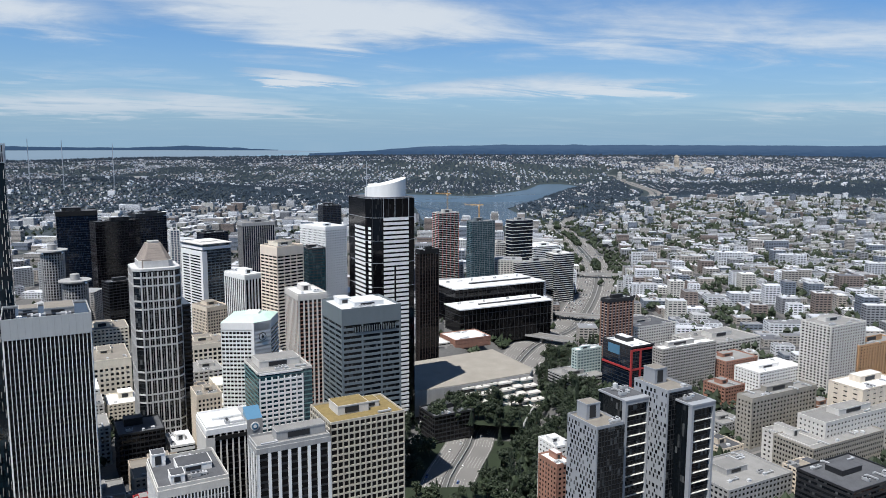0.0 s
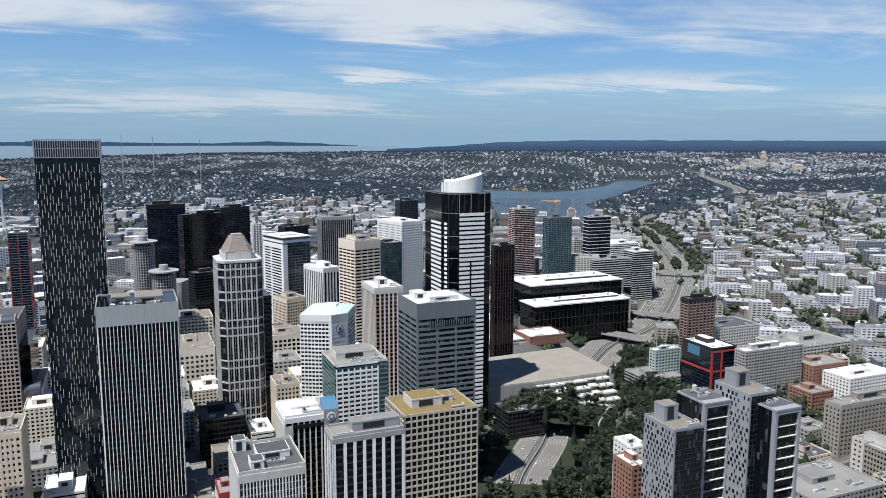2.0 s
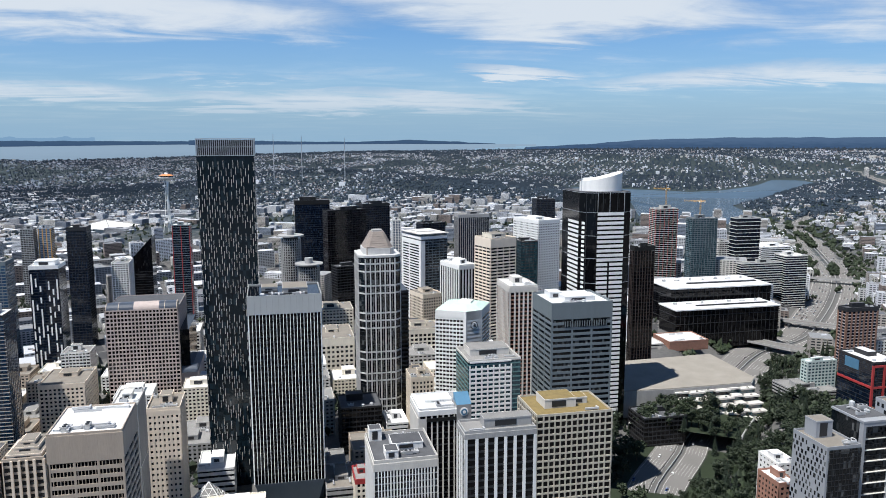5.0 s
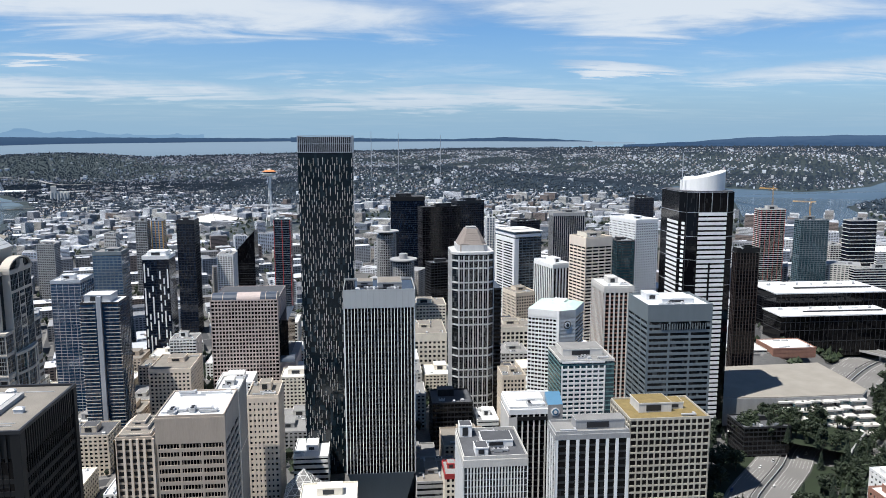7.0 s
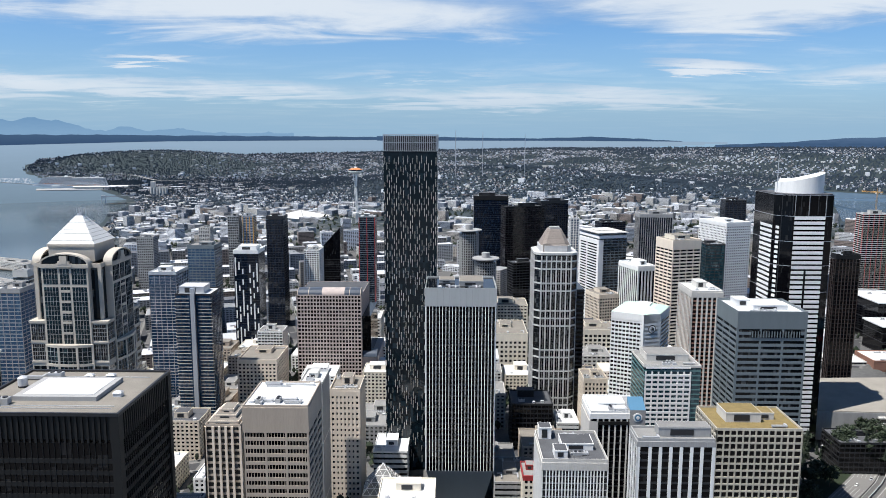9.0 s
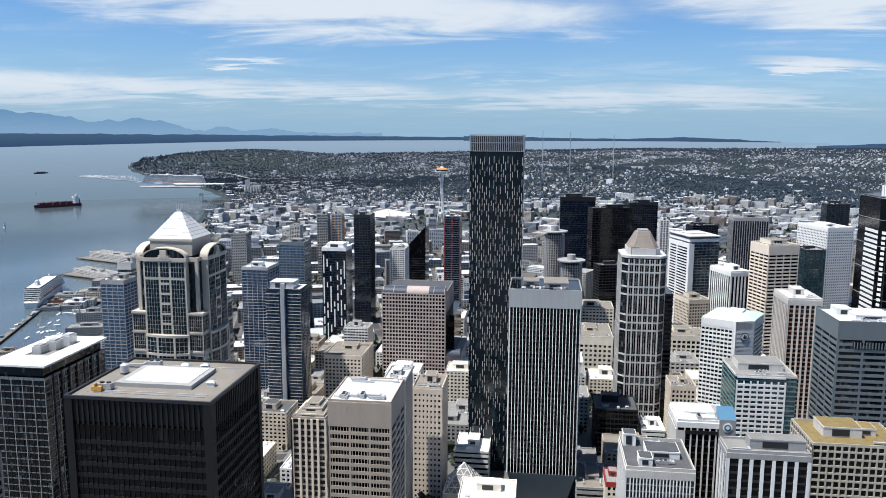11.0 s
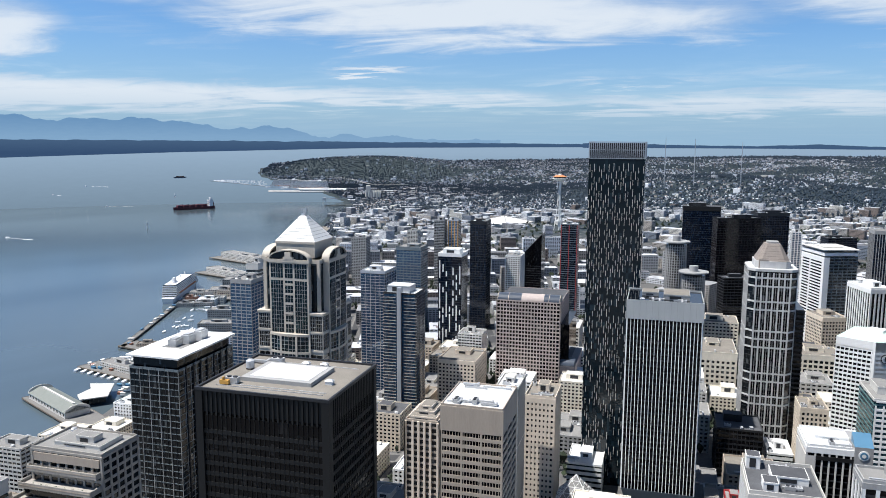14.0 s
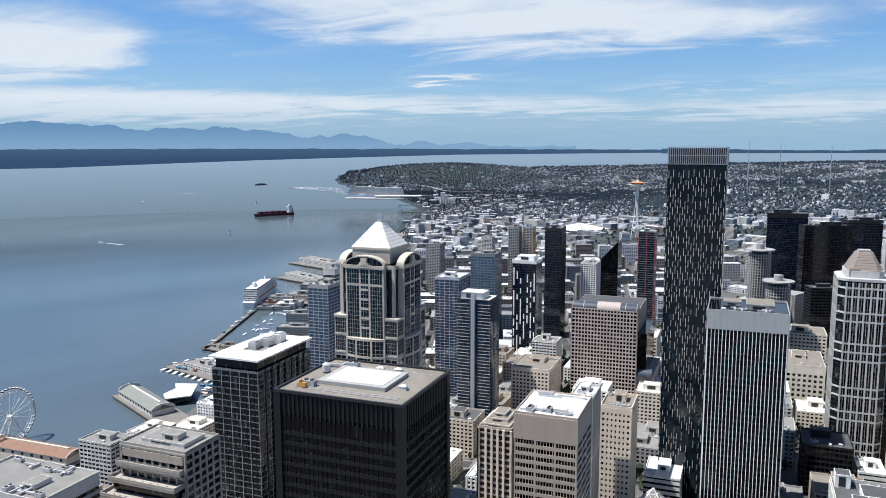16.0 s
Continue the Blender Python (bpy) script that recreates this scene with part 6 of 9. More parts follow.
tower("red brick apartment house", 294.0, 763.2, 45.3, 30.0, 92.0, core=G_DARK, wall=BRICK, band=0.55, fl=3.2, bay=3.6, pier=1.8, name="apartment_block", roof=ROOF_G)
tower("white flats with a stepped front", 324.7, 742.4, 60.7, 30.0, 88.0, core=G_DARK, wall=WHITE, band=0.55, fl=3.2, bay=4, pier=1.8, name="apartment_block", roof=ROOF_W)
tower("white corner apartment house with a tar roof", 234.6, 879.6, 63.4, 40.0, 100.0, core=G_DARK, wall=OFFWHITE, band=0.5, fl=3.3, bay=3.8, pier=1.6, name="apartment_block", roof=ROOF_D)
tower("dark flat-roofed block at the foot of the slope", 269.8, 482.5, 54.4, 40.0, 92.0, core=G_DARK, wall=CHAR, band=0.5, fl=3.5, name="apartment_block", roof=ROOF_D, units=10)
tower("low clinic with gravel roof and plant", 205.7, 512.7, 62.5, 44.0, 80.0, core=G_DARK, wall=GREYC, band=0.5, fl=3.8, bay=4, pier=1.6, name="hospital", roof=ROOF_G, units=12)
tower("low brick block with a red cornice", -183.7, 448.7, 10.3, 22.0, 86.0, core=G_DARK, wall=CREAM, band=0.5, fl=3.8, bay=3.6, pier=1.4, crown=2.5, crown_mat=RED, roof=ROOF_G, name="office_block")


# ---- buildings with a shape of their own ----
def hall(x, y, w, d, top, x2, y2, w2, d2, top2):
    """Black glass convention hall: a front block and a taller one behind, both under bright white roofs."""
    g = ground(x, y) - 4
    root = thing("convention_hall", x, y, g, GRID, "black glass convention hall with bright white roof plates", "building")
    TAKEN.append((x, y, w / 2, d / 2, GRID)), TAKEN.append((x2, y2, w2 / 2, d2 / 2, GRID))
    c, s = math.cos(radians(-GRID)), math.sin(radians(-GRID))
    ox, oy = (x2 - x) * c - (y2 - y) * s, (x2 - x) * s + (y2 - y) * c
    for k, (cx, cy, a, b, h) in enumerate(((0, 0, w / 2, d / 2, top - g), (ox, oy, w2 / 2, d2 / 2, top2 - g))):
        body = put("glass_hall", boxes("glass_hall", G_BLACK, (cx - a, cx + a, cy - b, cy + b, 0, h - 1.5)), root)
        put("roof_plate", boxes("roof_plate", ROOF_W, (cx - a - 1.5, cx + a + 1.5, cy - b - 2.0, cy + b + 1.5, h - 1.5, h)), body)
        rail = boxes("mullion", CHAR, (-0.25, 0.25, -0.4, 0.1, 0, h - 1.5))
        for i in range(1, 24):
            put("mullion", rail, body, cx - a + 2 * a * i / 24, cy - b)
        for z in (h * 0.35, h * 0.62, h * 0.82):
            put("transom", boxes("transom", CHAR, (cx - a - 0.3, cx + a + 0.3, cy - b - 0.3, cy + b + 0.3, z, z + 0.8)), body)
        put("shadow_strip", boxes("shadow_strip", CHAR, (cx - a * 0.5, cx + a * 0.9, cy - b * 0.35, cy - b * 0.2, h, h + 1.4)), body)
        for i in range(7):
            put("roof_unit", shared(("unit", i % 4), lambda: unit_mesh(i % 4)), body, cx - a * 0.8 + a * 1.6 * i / 6, cy + b * 0.4, h)


hall(78.6, 1047.4, 146.9, 42.0, 88.0, 67.6, 1119.5, 150.3, 70.0, 104.0)


PLAZA = material("brown_gravel_terrace", (0.27, 0.25, 0.215), rough=0.9, vary=0.2, scale=0.06, bump=0.3)


def plaza_roof():
    """The broad flat roof over the motorway, with white planted terraces stepping down from it."""
    cx, cy = 37.1, 784.2
    z = 72
    root = thing("plaza_roof", cx, cy, z, 0, "broad brown gravel roof with white terraces stepping down", "building")
    TAKEN.append((cx, cy, 75, 45, GRID))
    out = [(px - cx, py - cy) for px, py in ((-29.4, 804.6), (57.3, 856.3), (94.6, 780.9), (89.8, 764.8), (17.5, 724.8), (-25.8, 705.3))]
    put("roof", prism("roof", PLAZA, out, -4, 0), root)
    rim = [(px * 1.012, py * 1.012) for px, py in out]
    put("wall", prism("wall", GREYC, rim, -26, -0.8), root)
    # the terraces along the near side
    (ax, ay), (bx, by) = out[4], out[3]
    tx, ty = (bx - ax), (by - ay)
    L = math.hypot(tx, ty)
    tx, ty = tx / L, ty / L
    nx, ny = ty, -tx
    if nx * cx + ny * cy > 0:
        nx, ny = -nx, -ny
    rnd = random.Random(3)
    for k in range(5):
        for j in range(6):
            a0, a1 = L * (0.02 + j / 6.2), L * (0.02 + (j + 1.15) / 6.2)
            o = 3 + 6.5 * k + (3.5 if j % 2 else 0)
            pts = [(ax + tx * a0 + nx * q, ay + ty * a0 + ny * q) for q in (o - 12, o)] + [(ax + tx * a1 + nx * q, ay + ty * a1 + ny * q) for q in (o, o - 12)]
            t = put("terrace", prism("terrace", OFFWHITE, pts, -5.2 * (k + 1), -5.2 * (k + 1) + 1.5), root)
            back = [(px - nx * 1.8, py - ny * 1.8) for px, py in pts]
            put("terrace_glass", prism("terrace_glass", G_TEAL if (j + k) % 3 else G_DARK, back, -5.2 * (k + 2) + 1.5, -5.2 * (k + 1)), t)
            if rnd.random() < 0.6:
                px, py = pts[1]
                put("shrub", shared(("shrub", j % 3), lambda: clump_mesh("shrub", LEAF, 1.3, 40, j % 3)), t, px * 0.5 + pts[2][0] * 0.5 - nx * 2, py * 0.5 + pts[2][1] * 0.5 - ny * 2, -5.2 * (k + 1) + 2.0)


plaza_roof()
tower("low black glass hall in the towers' shade", 4.0, 676.0, 40.0, 30.0, 66.0, core=G_BLACK, wall=CHAR, band=0.3, fl=4, bay=4, pier=0.4, name="office_block", roof=ROOF_D, units=6)


def slot_tower(x, y, w, d, top, x2, y2, w2, d2, top2, seed):
    """A pale tower with staggered slots on one side, a glass front and a balcony bay."""
    g = ground(x, y) - 2
    root = thing("apartment_tower", x, y, g, GRID, "pale grey and glass apartment tower with staggered slot windows", "building", "twin apartment towers")
    TAKEN.append((x, y, w / 2, d / 2, GRID)), TAKEN.append((x2, y2, w2 / 2, d2 / 2, GRID))
    rnd = random.Random(seed)
    h = top - g
    put("body", boxes("body", PALEBL, (-w / 2, w / 2, -d / 2, d / 2, 0, h - 1)), root)
    put("glass_front", boxes("glass_front", G_DARK, (-w / 2 + 1.2, w / 2 + 0.2, -d / 2 - 0.5, -d / 2 + 1, 0, h - 1.6)), root)
    line = boxes("floor_line", CHAR, (-w / 2 + 1.1, w / 2 + 0.3, -d / 2 - 0.62, -d / 2 + 0.5, 0, 0.35))
    for i in range(int(h / 3.0)):
        put("floor_line", line, root, 0, 0, h - 3.0 - i * 3.0)
    post = boxes("mullion", CHAR, (-0.07, 0.09, -0.7, -0.4, 0, h - 1.6))
    for i in range(1, 9):
        put("mullion", post, root, -w / 2 + 1.2 + (w - 1.2) * i / 9, -d / 2)
    slots = []
    n = max(5, round(d / 3.0))
    for i in range(int(h / 3.0)):
        for j in range(n):
            if rnd.random() < 0.86:
                c = -d / 2 + d * (j + 0.5 + (0.22 if i % 2 else -0.18)) / n
                q = rnd.choice((0.4, 0.55, 0.8))
                z = h - 4.2 - i * 3.0
                slots.append((-w / 2 - 0.06, -w / 2 + 0.2, c - q, c + q, z, z + 2.2))
    tagged(put("slot_grid", boxes("slot_grid", G_DARK, *slots), root), kind="stuff")
    roof_kit(root, w, d, h - 0.9, ROOF_T, PALEBL, rnd, 5, [(-0.05, 0.2, 0.5, 0.34, 9.0)], PALEBL)
    # the bay with deep balconies
    c, s = math.cos(radians(-GRID)), math.sin(radians(-GRID))
    ox, oy = (x2 - x) * c - (y2 - y) * s, (x2 - x) * s + (y2 - y) * c
    h2 = top2 - g
    bay = put("balcony_bay", boxes("balcony_bay", G_DARK, (-w2 / 2, w2 / 2, -d2 / 2 + 1.6, d2 / 2, 0, h2 - 1.5)), root, ox, oy)
    put("bay_wall", boxes("bay_wall", PALEBL, (-w2 / 2 - 0.4, -w2 / 2 + 1.3, -d2 / 2 - 0.3, -d2 / 2 + 2.6, 0, h2 - 0.5), (w2 / 2 - 1.2, w2 / 2 + 0.4, -d2 / 2 - 0.3, d2 / 2, 0, h2 - 0.5), (-w2 / 2 + 1.3, w2 / 2 - 1.2, -d2 / 2 - 0.28, -d2 / 2 + 2, h2 - 3.5, h2 - 1.5)), bay)
    put("bay_roof", boxes("bay_roof", PALEBL, (-w2 / 2 - 0.6, w2 / 2 + 0.6, -d2 / 2 - 0.5, d2 / 2, h2 - 1.5, h2 - 0.4)), bay)
    put("roof_well", boxes("roof_well", ROOF_D, (-w2 / 2 + 0.4, w2 / 2 - 0.4, -d2 / 2 + 4.5, d2 / 2 - 0.8, h2 - 0.4, h2 - 0.3)), bay)
    for k in range(5):
        put("roof_unit", shared(("unit", k % 4), lambda: unit_mesh(k % 4)), bay, w2 * (-0.25 + 0.12 * k), d2 * (-0.15 + 0.12 * (k * 2 % 5)), h2 - 0.3, 90 * (k % 2))
    deck = boxes("balcony", OFFWHITE, (-w2 / 2 + 0.5, w2 / 2 - 0.7, -d2 / 2 + 0.5, -d2 / 2 + 1.8, 0, 0.3))
    glass = boxes("balustrade", G_GREY, (-w2 / 2 + 1.3, w2 / 2 - 0.8, -d2 / 2 - 0.05, -d2 / 2 + 0.03, 0.5, 1.5))
    for i in range(int(h2 / 6.2)):
        b = put("balcony", deck, bay, 0, 0, h2 - 11 - i * 6.2)
    slim = boxes("floor_line", CHAR, (-w2 / 2 + 1.2, w2 / 2 - 0.7, -d2 / 2 + 1.4, -d2 / 2 + 1.7, 0, 0.4))
    for i in range(int(h2 / 3.1)):
        put("floor_line", slim, bay, 0, 0, h2 - 5 - i * 3.1)


PALEBL = material("pale_bluish_panels", (0.29, 0.305, 0.325), rough=0.55, vary=0.06, spread=0.05, streak=True)
slot_tower(87.8, 422.8, 19.6, 26.0, 150.0, 109.1, 444.7, 18.4, 24.0, 158.0, 4)
slot_tower(131.1, 442.0, 18.9, 27.7, 165.0, 143.1, 431.4, 17.6, 24.0, 160.0, 9)


def framed_block(x, y, w, d, top):
    root, h = tower("navy glass block held in a bright red frame", x, y, w, d, top, G_NAVY, CHAR, fl=3.6, band=0.15, roof=ROOF_W, units=6, name="office_block", crown_mat=CHAR)
    e = 0.7
    for z in (h - 5, h - 24, h - 43):
        put("red_beam", boxes("red_beam", RED, (-w * 0.5 - e, w * 0.5 + e, -d / 2 - e, -d / 2 + 0.5, z, z + 1.8)), root)
    for fx in (-0.5, -0.1, 0.5):
        put("red_column", boxes("red_column", RED, (fx * w - 1.0, fx * w + 1.0, -d / 2 - e - 0.03, -d / 2 + 0.5, 0, h - 3.2)), root)
    put("red_beam", boxes("red_beam", RED, (-w / 2 - e, -w / 2 + 0.5, -d / 2, d / 2, h - 24, h - 22)), root)
    put("blue_panel", boxes("blue_panel", BLUEP, (-w / 2 - 0.4, -w / 2 + 0.3, -d * 0.1, d * 0.3, h - 12, h - 3)), root)


framed_block(184.7, 744.3, 28.4, 41.8, 112.0)


def corncob(x, y, r, top, seed):
    """A round concrete hotel tower with ribs of windows under a wide disc."""
    g = ground(x, y) - 2
    root = thing("hotel_tower", x, y, g, 0, "round ribbed concrete hotel tower under a wide flat disc", "building", "round hotel towers")
    TAKEN.append((x, y, r, r, 0))
    h = top - g
    put("body", prism("body", G_DARK, disc(r, 48), 0, h - 7), root)
    floors, ribs = [], []
    for i in range(int(h / 3.2)):
        floors.append(prism("f", GREYC, disc(r + 0.5, 40), h - 10 - i * 3.2, h - 9.0 - i * 3.2))
    tagged(put("floor_stack", joined("floor_stack", floors), root), kind="stuff")
    post = boxes("rib", GREYC, (-0.5, 0.5, -0.8, 0.3, 0, h - 7))
    for i in range(26):
        a = 2 * math.pi * i / 26
        put("rib", post, root, r * math.cos(a), r * math.sin(a), 0, math.degrees(a) + 90)
    put("neck", prism("neck", CHAR, disc(r * 0.8, 32), h - 7, h - 4), root)
    put("roof_disc", prism("roof_disc", GREYC, disc(r * 1.36, 48), h - 4, h - 2.6), root)
    put("drum", prism("drum", GREYC, disc(r * 0.4, 24), h - 2.6, h + 3.5), root)


corncob(-449.6, 876.4, 12.0, 185, 1)
corncob(-393.0, 809.7, 12.0, 162, 2)


def fin_tower(x, y, w, d, top):
    root, h = tower("dark glass apartment tower split by a tall white fin", x, y, w, d, top, G_BLUE, CHAR, fl=3.1, band=0.14, bay=4.5, pier=0.25, roof=ROOF_W, units=3, pent=[(-0.1, 0.0, 0.7, 0.6, 6.0)], pmat=STEEL, name="apartment_tower")
    put("white_fin", boxes("white_fin", STEEL, (-1.9, 1.9, -d / 2 - 2.5, -d / 2 + 1, 0, h + 5)), root)
    deck = [(-w / 2 - 0.9, w * -0.12, -d / 2 - 0.9, -d / 2 + 1.0), (w * 0.14, w / 2 + 0.9, -d / 2 - 0.9, -d / 2 + 1.0)]
    tagged(put("balcony_stack", boxes("balcony_stack", GREYC, *[(*s, h - 5 - 3.1 * i, h - 4.6 - 3.1 * i) for i in range(int(h / 3.1) - 1) for s in deck]), root), kind="stuff")


fin_tower(-520.7, 484.1, 30.9, 29.6, 165.0)


def panel_tower(x, y, w, d, top):
    root, h = tower("black glass tower with scattered white panels", x, y, w, d, top, G_NAVY, CHAR, fl=3.1, band=0.15, roof=ROOF_W, units=4, crown=3, crown_mat=WHITE, pent=[(0, 0, 0.7, 0.6, 5)], pmat=WHITE, name="apartment_tower")
    rnd = random.Random(8)
    spans = []
    for j in range(7):
        for i in range(int(h / 12.5)):
            c, z = -w / 2 + w * (j + 0.5) / 7, h - 18 - i * 12.5 - (j * 5.1) % 12
            if rnd.random() < 0.62 and z > 0:
                spans.append((c - 0.75, c + 0.75, -d / 2 - 0.4, -d / 2 + 0.1, z, z + rnd.choice((6.2, 9.3, 12.4))))
    tagged(put("panel_field", boxes("panel_field", WHITE, *spans), root), kind="stuff")


panel_tower(-636.3, 672.2, 29.2, 30.0, 170.0)


def wedge(x, y, w, d, top):
    g = ground(x, y) - 2
    root = thing("office_block", x, y, g, GRID, "black glass block with a steep sloping roofline", "building")
    TAKEN.append((x, y, w / 2, d / 2, GRID))
    h = top - g
    v = [(-w / 2, -d / 2, 0), (w / 2, -d / 2, 0), (w / 2, d / 2, 0), (-w / 2, d / 2, 0), (-w / 2, -d / 2, h * 0.60), (w / 2, -d / 2, h), (w / 2, d / 2, h), (-w / 2, d / 2, h * 0.60)]
    put("body", mesh_of("body", v, BOX_FACES, G_BLACK), root)
    spans = [(-w / 2 - 0.1, w / 2 + 0.1, -d / 2 - 0.15, d / 2 + 0.15, z, z + 0.6) for z in np.arange(4, h * 0.58, 4)]
    tagged(put("floor_grid", boxes("floor_grid", CHAR, *spans), root), kind="stuff")
    edge = [(px, py + (0.4 if py > 0 else -0.4), pz + 0.5) for px, py, pz in v[4:]] + [(px, py + (0.4 if py > 0 else -0.4), pz - 0.6) for px, py, pz in v[4:]]
    put("sloping_roof", mesh_of("sloping_roof", edge, BOX_FACES, CHAR), root)


wedge(-783.0, 1013.0, 46.0, 40.0, 152.0)


# the observation tower with a saucer on three splayed legs
def saucer_tower(x, y, g, h):
    root = thing("observation_tower", x, y, g, 12, "white observation tower with an orange-topped saucer", "tower")
    for i in range(3):
        a = math.radians(90 + 120 * i)
        for s in (-1, 1):
            pts = []
            for k in range(13):
                z = h * 0.80 * k / 12
                r = 12.0 * (1 - k / 12) ** 2.0 + 2.6 + 5.0 * max(0, (k - 8) / 4) ** 1.6
                off = s * (1.1 + 0.9 * (1 - k / 12))
                pts.append((r * math.cos(a) - off * math.sin(a), r * math.sin(a) + off * math.cos(a), z))
            put("leg", bent("leg", WHITE, pts, 0.75), root)
    put("core", prism("core", WHITE, disc(2.0, 6), 0, h * 0.8), root)
    put("low_ring", prism("low_ring", WHITE, disc(9.5, 24), 28, 31), root)
    dish = put("saucer", prism("saucer", WHITE, disc(7, 40), h * 0.785, h * 0.825, disc(22, 40)), root)
    put("deck_glass", prism("deck_glass", G_DARK, disc(19, 40), h * 0.825, h * 0.855, disc(18, 40)), dish)
    put("halo", prism("halo", WHITE, disc(23, 40), h * 0.823, h * 0.832), dish)
    put("roof_ring", prism("roof_ring", ORANGE_R, disc(20.5, 40), h * 0.855, h * 0.88, disc(8.0, 40)), dish, label="orange saucer roof")
    put("cap", prism("cap", WHITE, disc(5, 20), h * 0.88, h * 0.9, disc(3, 20)), dish)
    put("mast", rod("mast", WHITE, (0, 0, h * 0.88), (0, 0, h), 0.55), root)


ORANGE_R = material("faded_orange_paint", (0.62, 0.24, 0.09), rough=0.6, vary=0.1)
saucer_tower(-1321.8, 1846.7, 42, 184)


# the white tent-roofed arena beside it
def arena(x, y):
    g = ground(x, y)
    root = thing("arena", x, y, g, 0, "arena under a broad white pyramid roof", "building")
    TAKEN.append((x, y, 70, 70, 0))
    put("wall", prism("wall", OFFWHITE, [(-62, -62), (62, -62), (62, 62), (-62, 62)], 0, 12), root)
    put("roof", prism("roof", WHITE, [(-68, -68), (68, -68), (68, 68), (-68, 68)], 12, 30, [(-5, -5), (5, -5), (5, 5), (-5, 5)]), root)
    for a, b in (((-68, -68, 12.4), (-5, -5, 30.5)), ((68, -68, 12.4), (5, -5, 30.5)), ((68, 68, 12.4), (5, 5, 30.5)), ((-68, 68, 12.4), (-5, 5, 30.5))):
        put("ridge_beam", rod("ridge_beam", GREYC, a, b, 1.6), root)


arena(-1607.5, 1940.7)


def glass_pyramid(x, y, z, r, h):
    """A steel-framed glass pyramid over a lobby."""
    root = thing("glass_pyramid", x, y, z - 26, GRID, "white steel lattice pyramid over a glass lobby", "pavilion")
    TAKEN.append((x, y, r, r, GRID))
    put("lobby", boxes("lobby", GREYC, (-r, r, -r, r, 0, 26)), root)
    put("glass", prism("glass", ROOF_G, [(-r, -r), (r, -r), (r, r), (-r, r)], 26, 26 + h, [(-0.3, -0.3), (0.3, -0.3), (0.3, 0.3), (-0.3, 0.3)]), root)
    cs = [(-r, -r), (r, -r), (r, r), (-r, r)]
    for i in range(4):
        (ax, ay), (bx, by) = cs[i], cs[(i + 1) % 4]
        bars = [rod("b", WHITE, (ax, ay, 26), (0, 0, 26 + h + 0.3), 0.3)]
        for k in range(5):
            q = 1 - k / 5
            bars.append(rod("b", WHITE, (ax * q, ay * q, 26.2 + h * k / 5), (bx * q, by * q, 26.2 + h * k / 5), 0.22))
            m = 5 - k
            for j in range(m):
                f0, f1, fm = j / m, (j + 1) / m, (j + 0.5) / m
                q2 = 1 - (k + 1) / 5
                tip = (0, 0) if m == 1 else tuple(q2 * (p + (r2 - p) * (j / (m - 1))) for p, r2 in ((ax, bx), (ay, by)))
                for ff in (f0, f1):
                    bars.append(rod("b", WHITE, (q * (ax + (bx - ax) * ff), q * (ay + (by - ay) * ff), 26.3 + h * k / 5), (*tip, 26.3 + h * (k + 1) / 5), 0.17))
        put("lattice", joined("lattice", bars), root)


glass_pyramid(-275.8, 412.8, 66, 13, 17)


def tower_crane(x, y, z, mast, jib, turn, label):
    root = thing("tower_crane", x, y, z, turn, label, "crane")
    def truss(a, b, s, n):
        a, b = Vector(a), Vector(b)
        side = Vector((0, 0, s)) if abs((b - a).z) < 1 else Vector((s, 0, 0))
        over = Vector((0, s, 0))
        bars = []
        for o in (side * 0.5 + over * 0.5, side * 0.5 - over * 0.5, -side * 0.5 + over * 0.5, -side * 0.5 - over * 0.5):
            bars.append(rod("b", YELLOW, a + o, b + o, 0.16, 4))
        for i in range(n):
            p, q = a.lerp(b, i / n), a.lerp(b, (i + 1) / n)
            bars.append(rod("b", YELLOW, p + side * 0.5 + over * 0.5, q - side * 0.5 + over * 0.5, 0.1, 4))
            bars.append(rod("b", YELLOW, p - side * 0.5 - over * 0.5, q + side * 0.5 - over * 0.5, 0.1, 4))
        return bars
    put("mast", joined("mast", truss((0, 0, 0), (0, 0, mast), 1.8, 10)), root)
    put("jib", joined("jib", truss((-jib * 0.3, 0, mast), (jib, 0, mast), 1.5, 14)), root)
    put("apex", joined("apex", [rod("b", YELLOW, (0, 0, mast), (0, 0, mast + 6), 0.2), rod("b", CHAR, (0, 0, mast + 6), (jib * 0.7, 0, mast + 0.7), 0.1), rod("b", CHAR, (0, 0, mast + 6), (-jib * 0.28, 0, mast + 0.7), 0.1)]), root)
    put("counterweight", boxes("counterweight", GREYC, (-jib * 0.3, -jib * 0.2, -1, 1, mast - 2.5, mast - 0.6)), root)
    put("cab", boxes("cab", WHITE, (0.8, 2.4, -1, 1, mast - 2.6, mast - 0.7)), root)


tower_crane(8.8, 1440.0, 182, 30, 26, 150, "yellow tower crane on an unfinished tower")
tower_crane(62.9, 1328.5, 170, 30, 26, 170, "yellow tower crane over a glass tower")


# ---- the wide low town: many buildings, houses and trees ----
rng = np.random.default_rng(7)
NORTH = -2.8  # true north, the heading of the outer streets


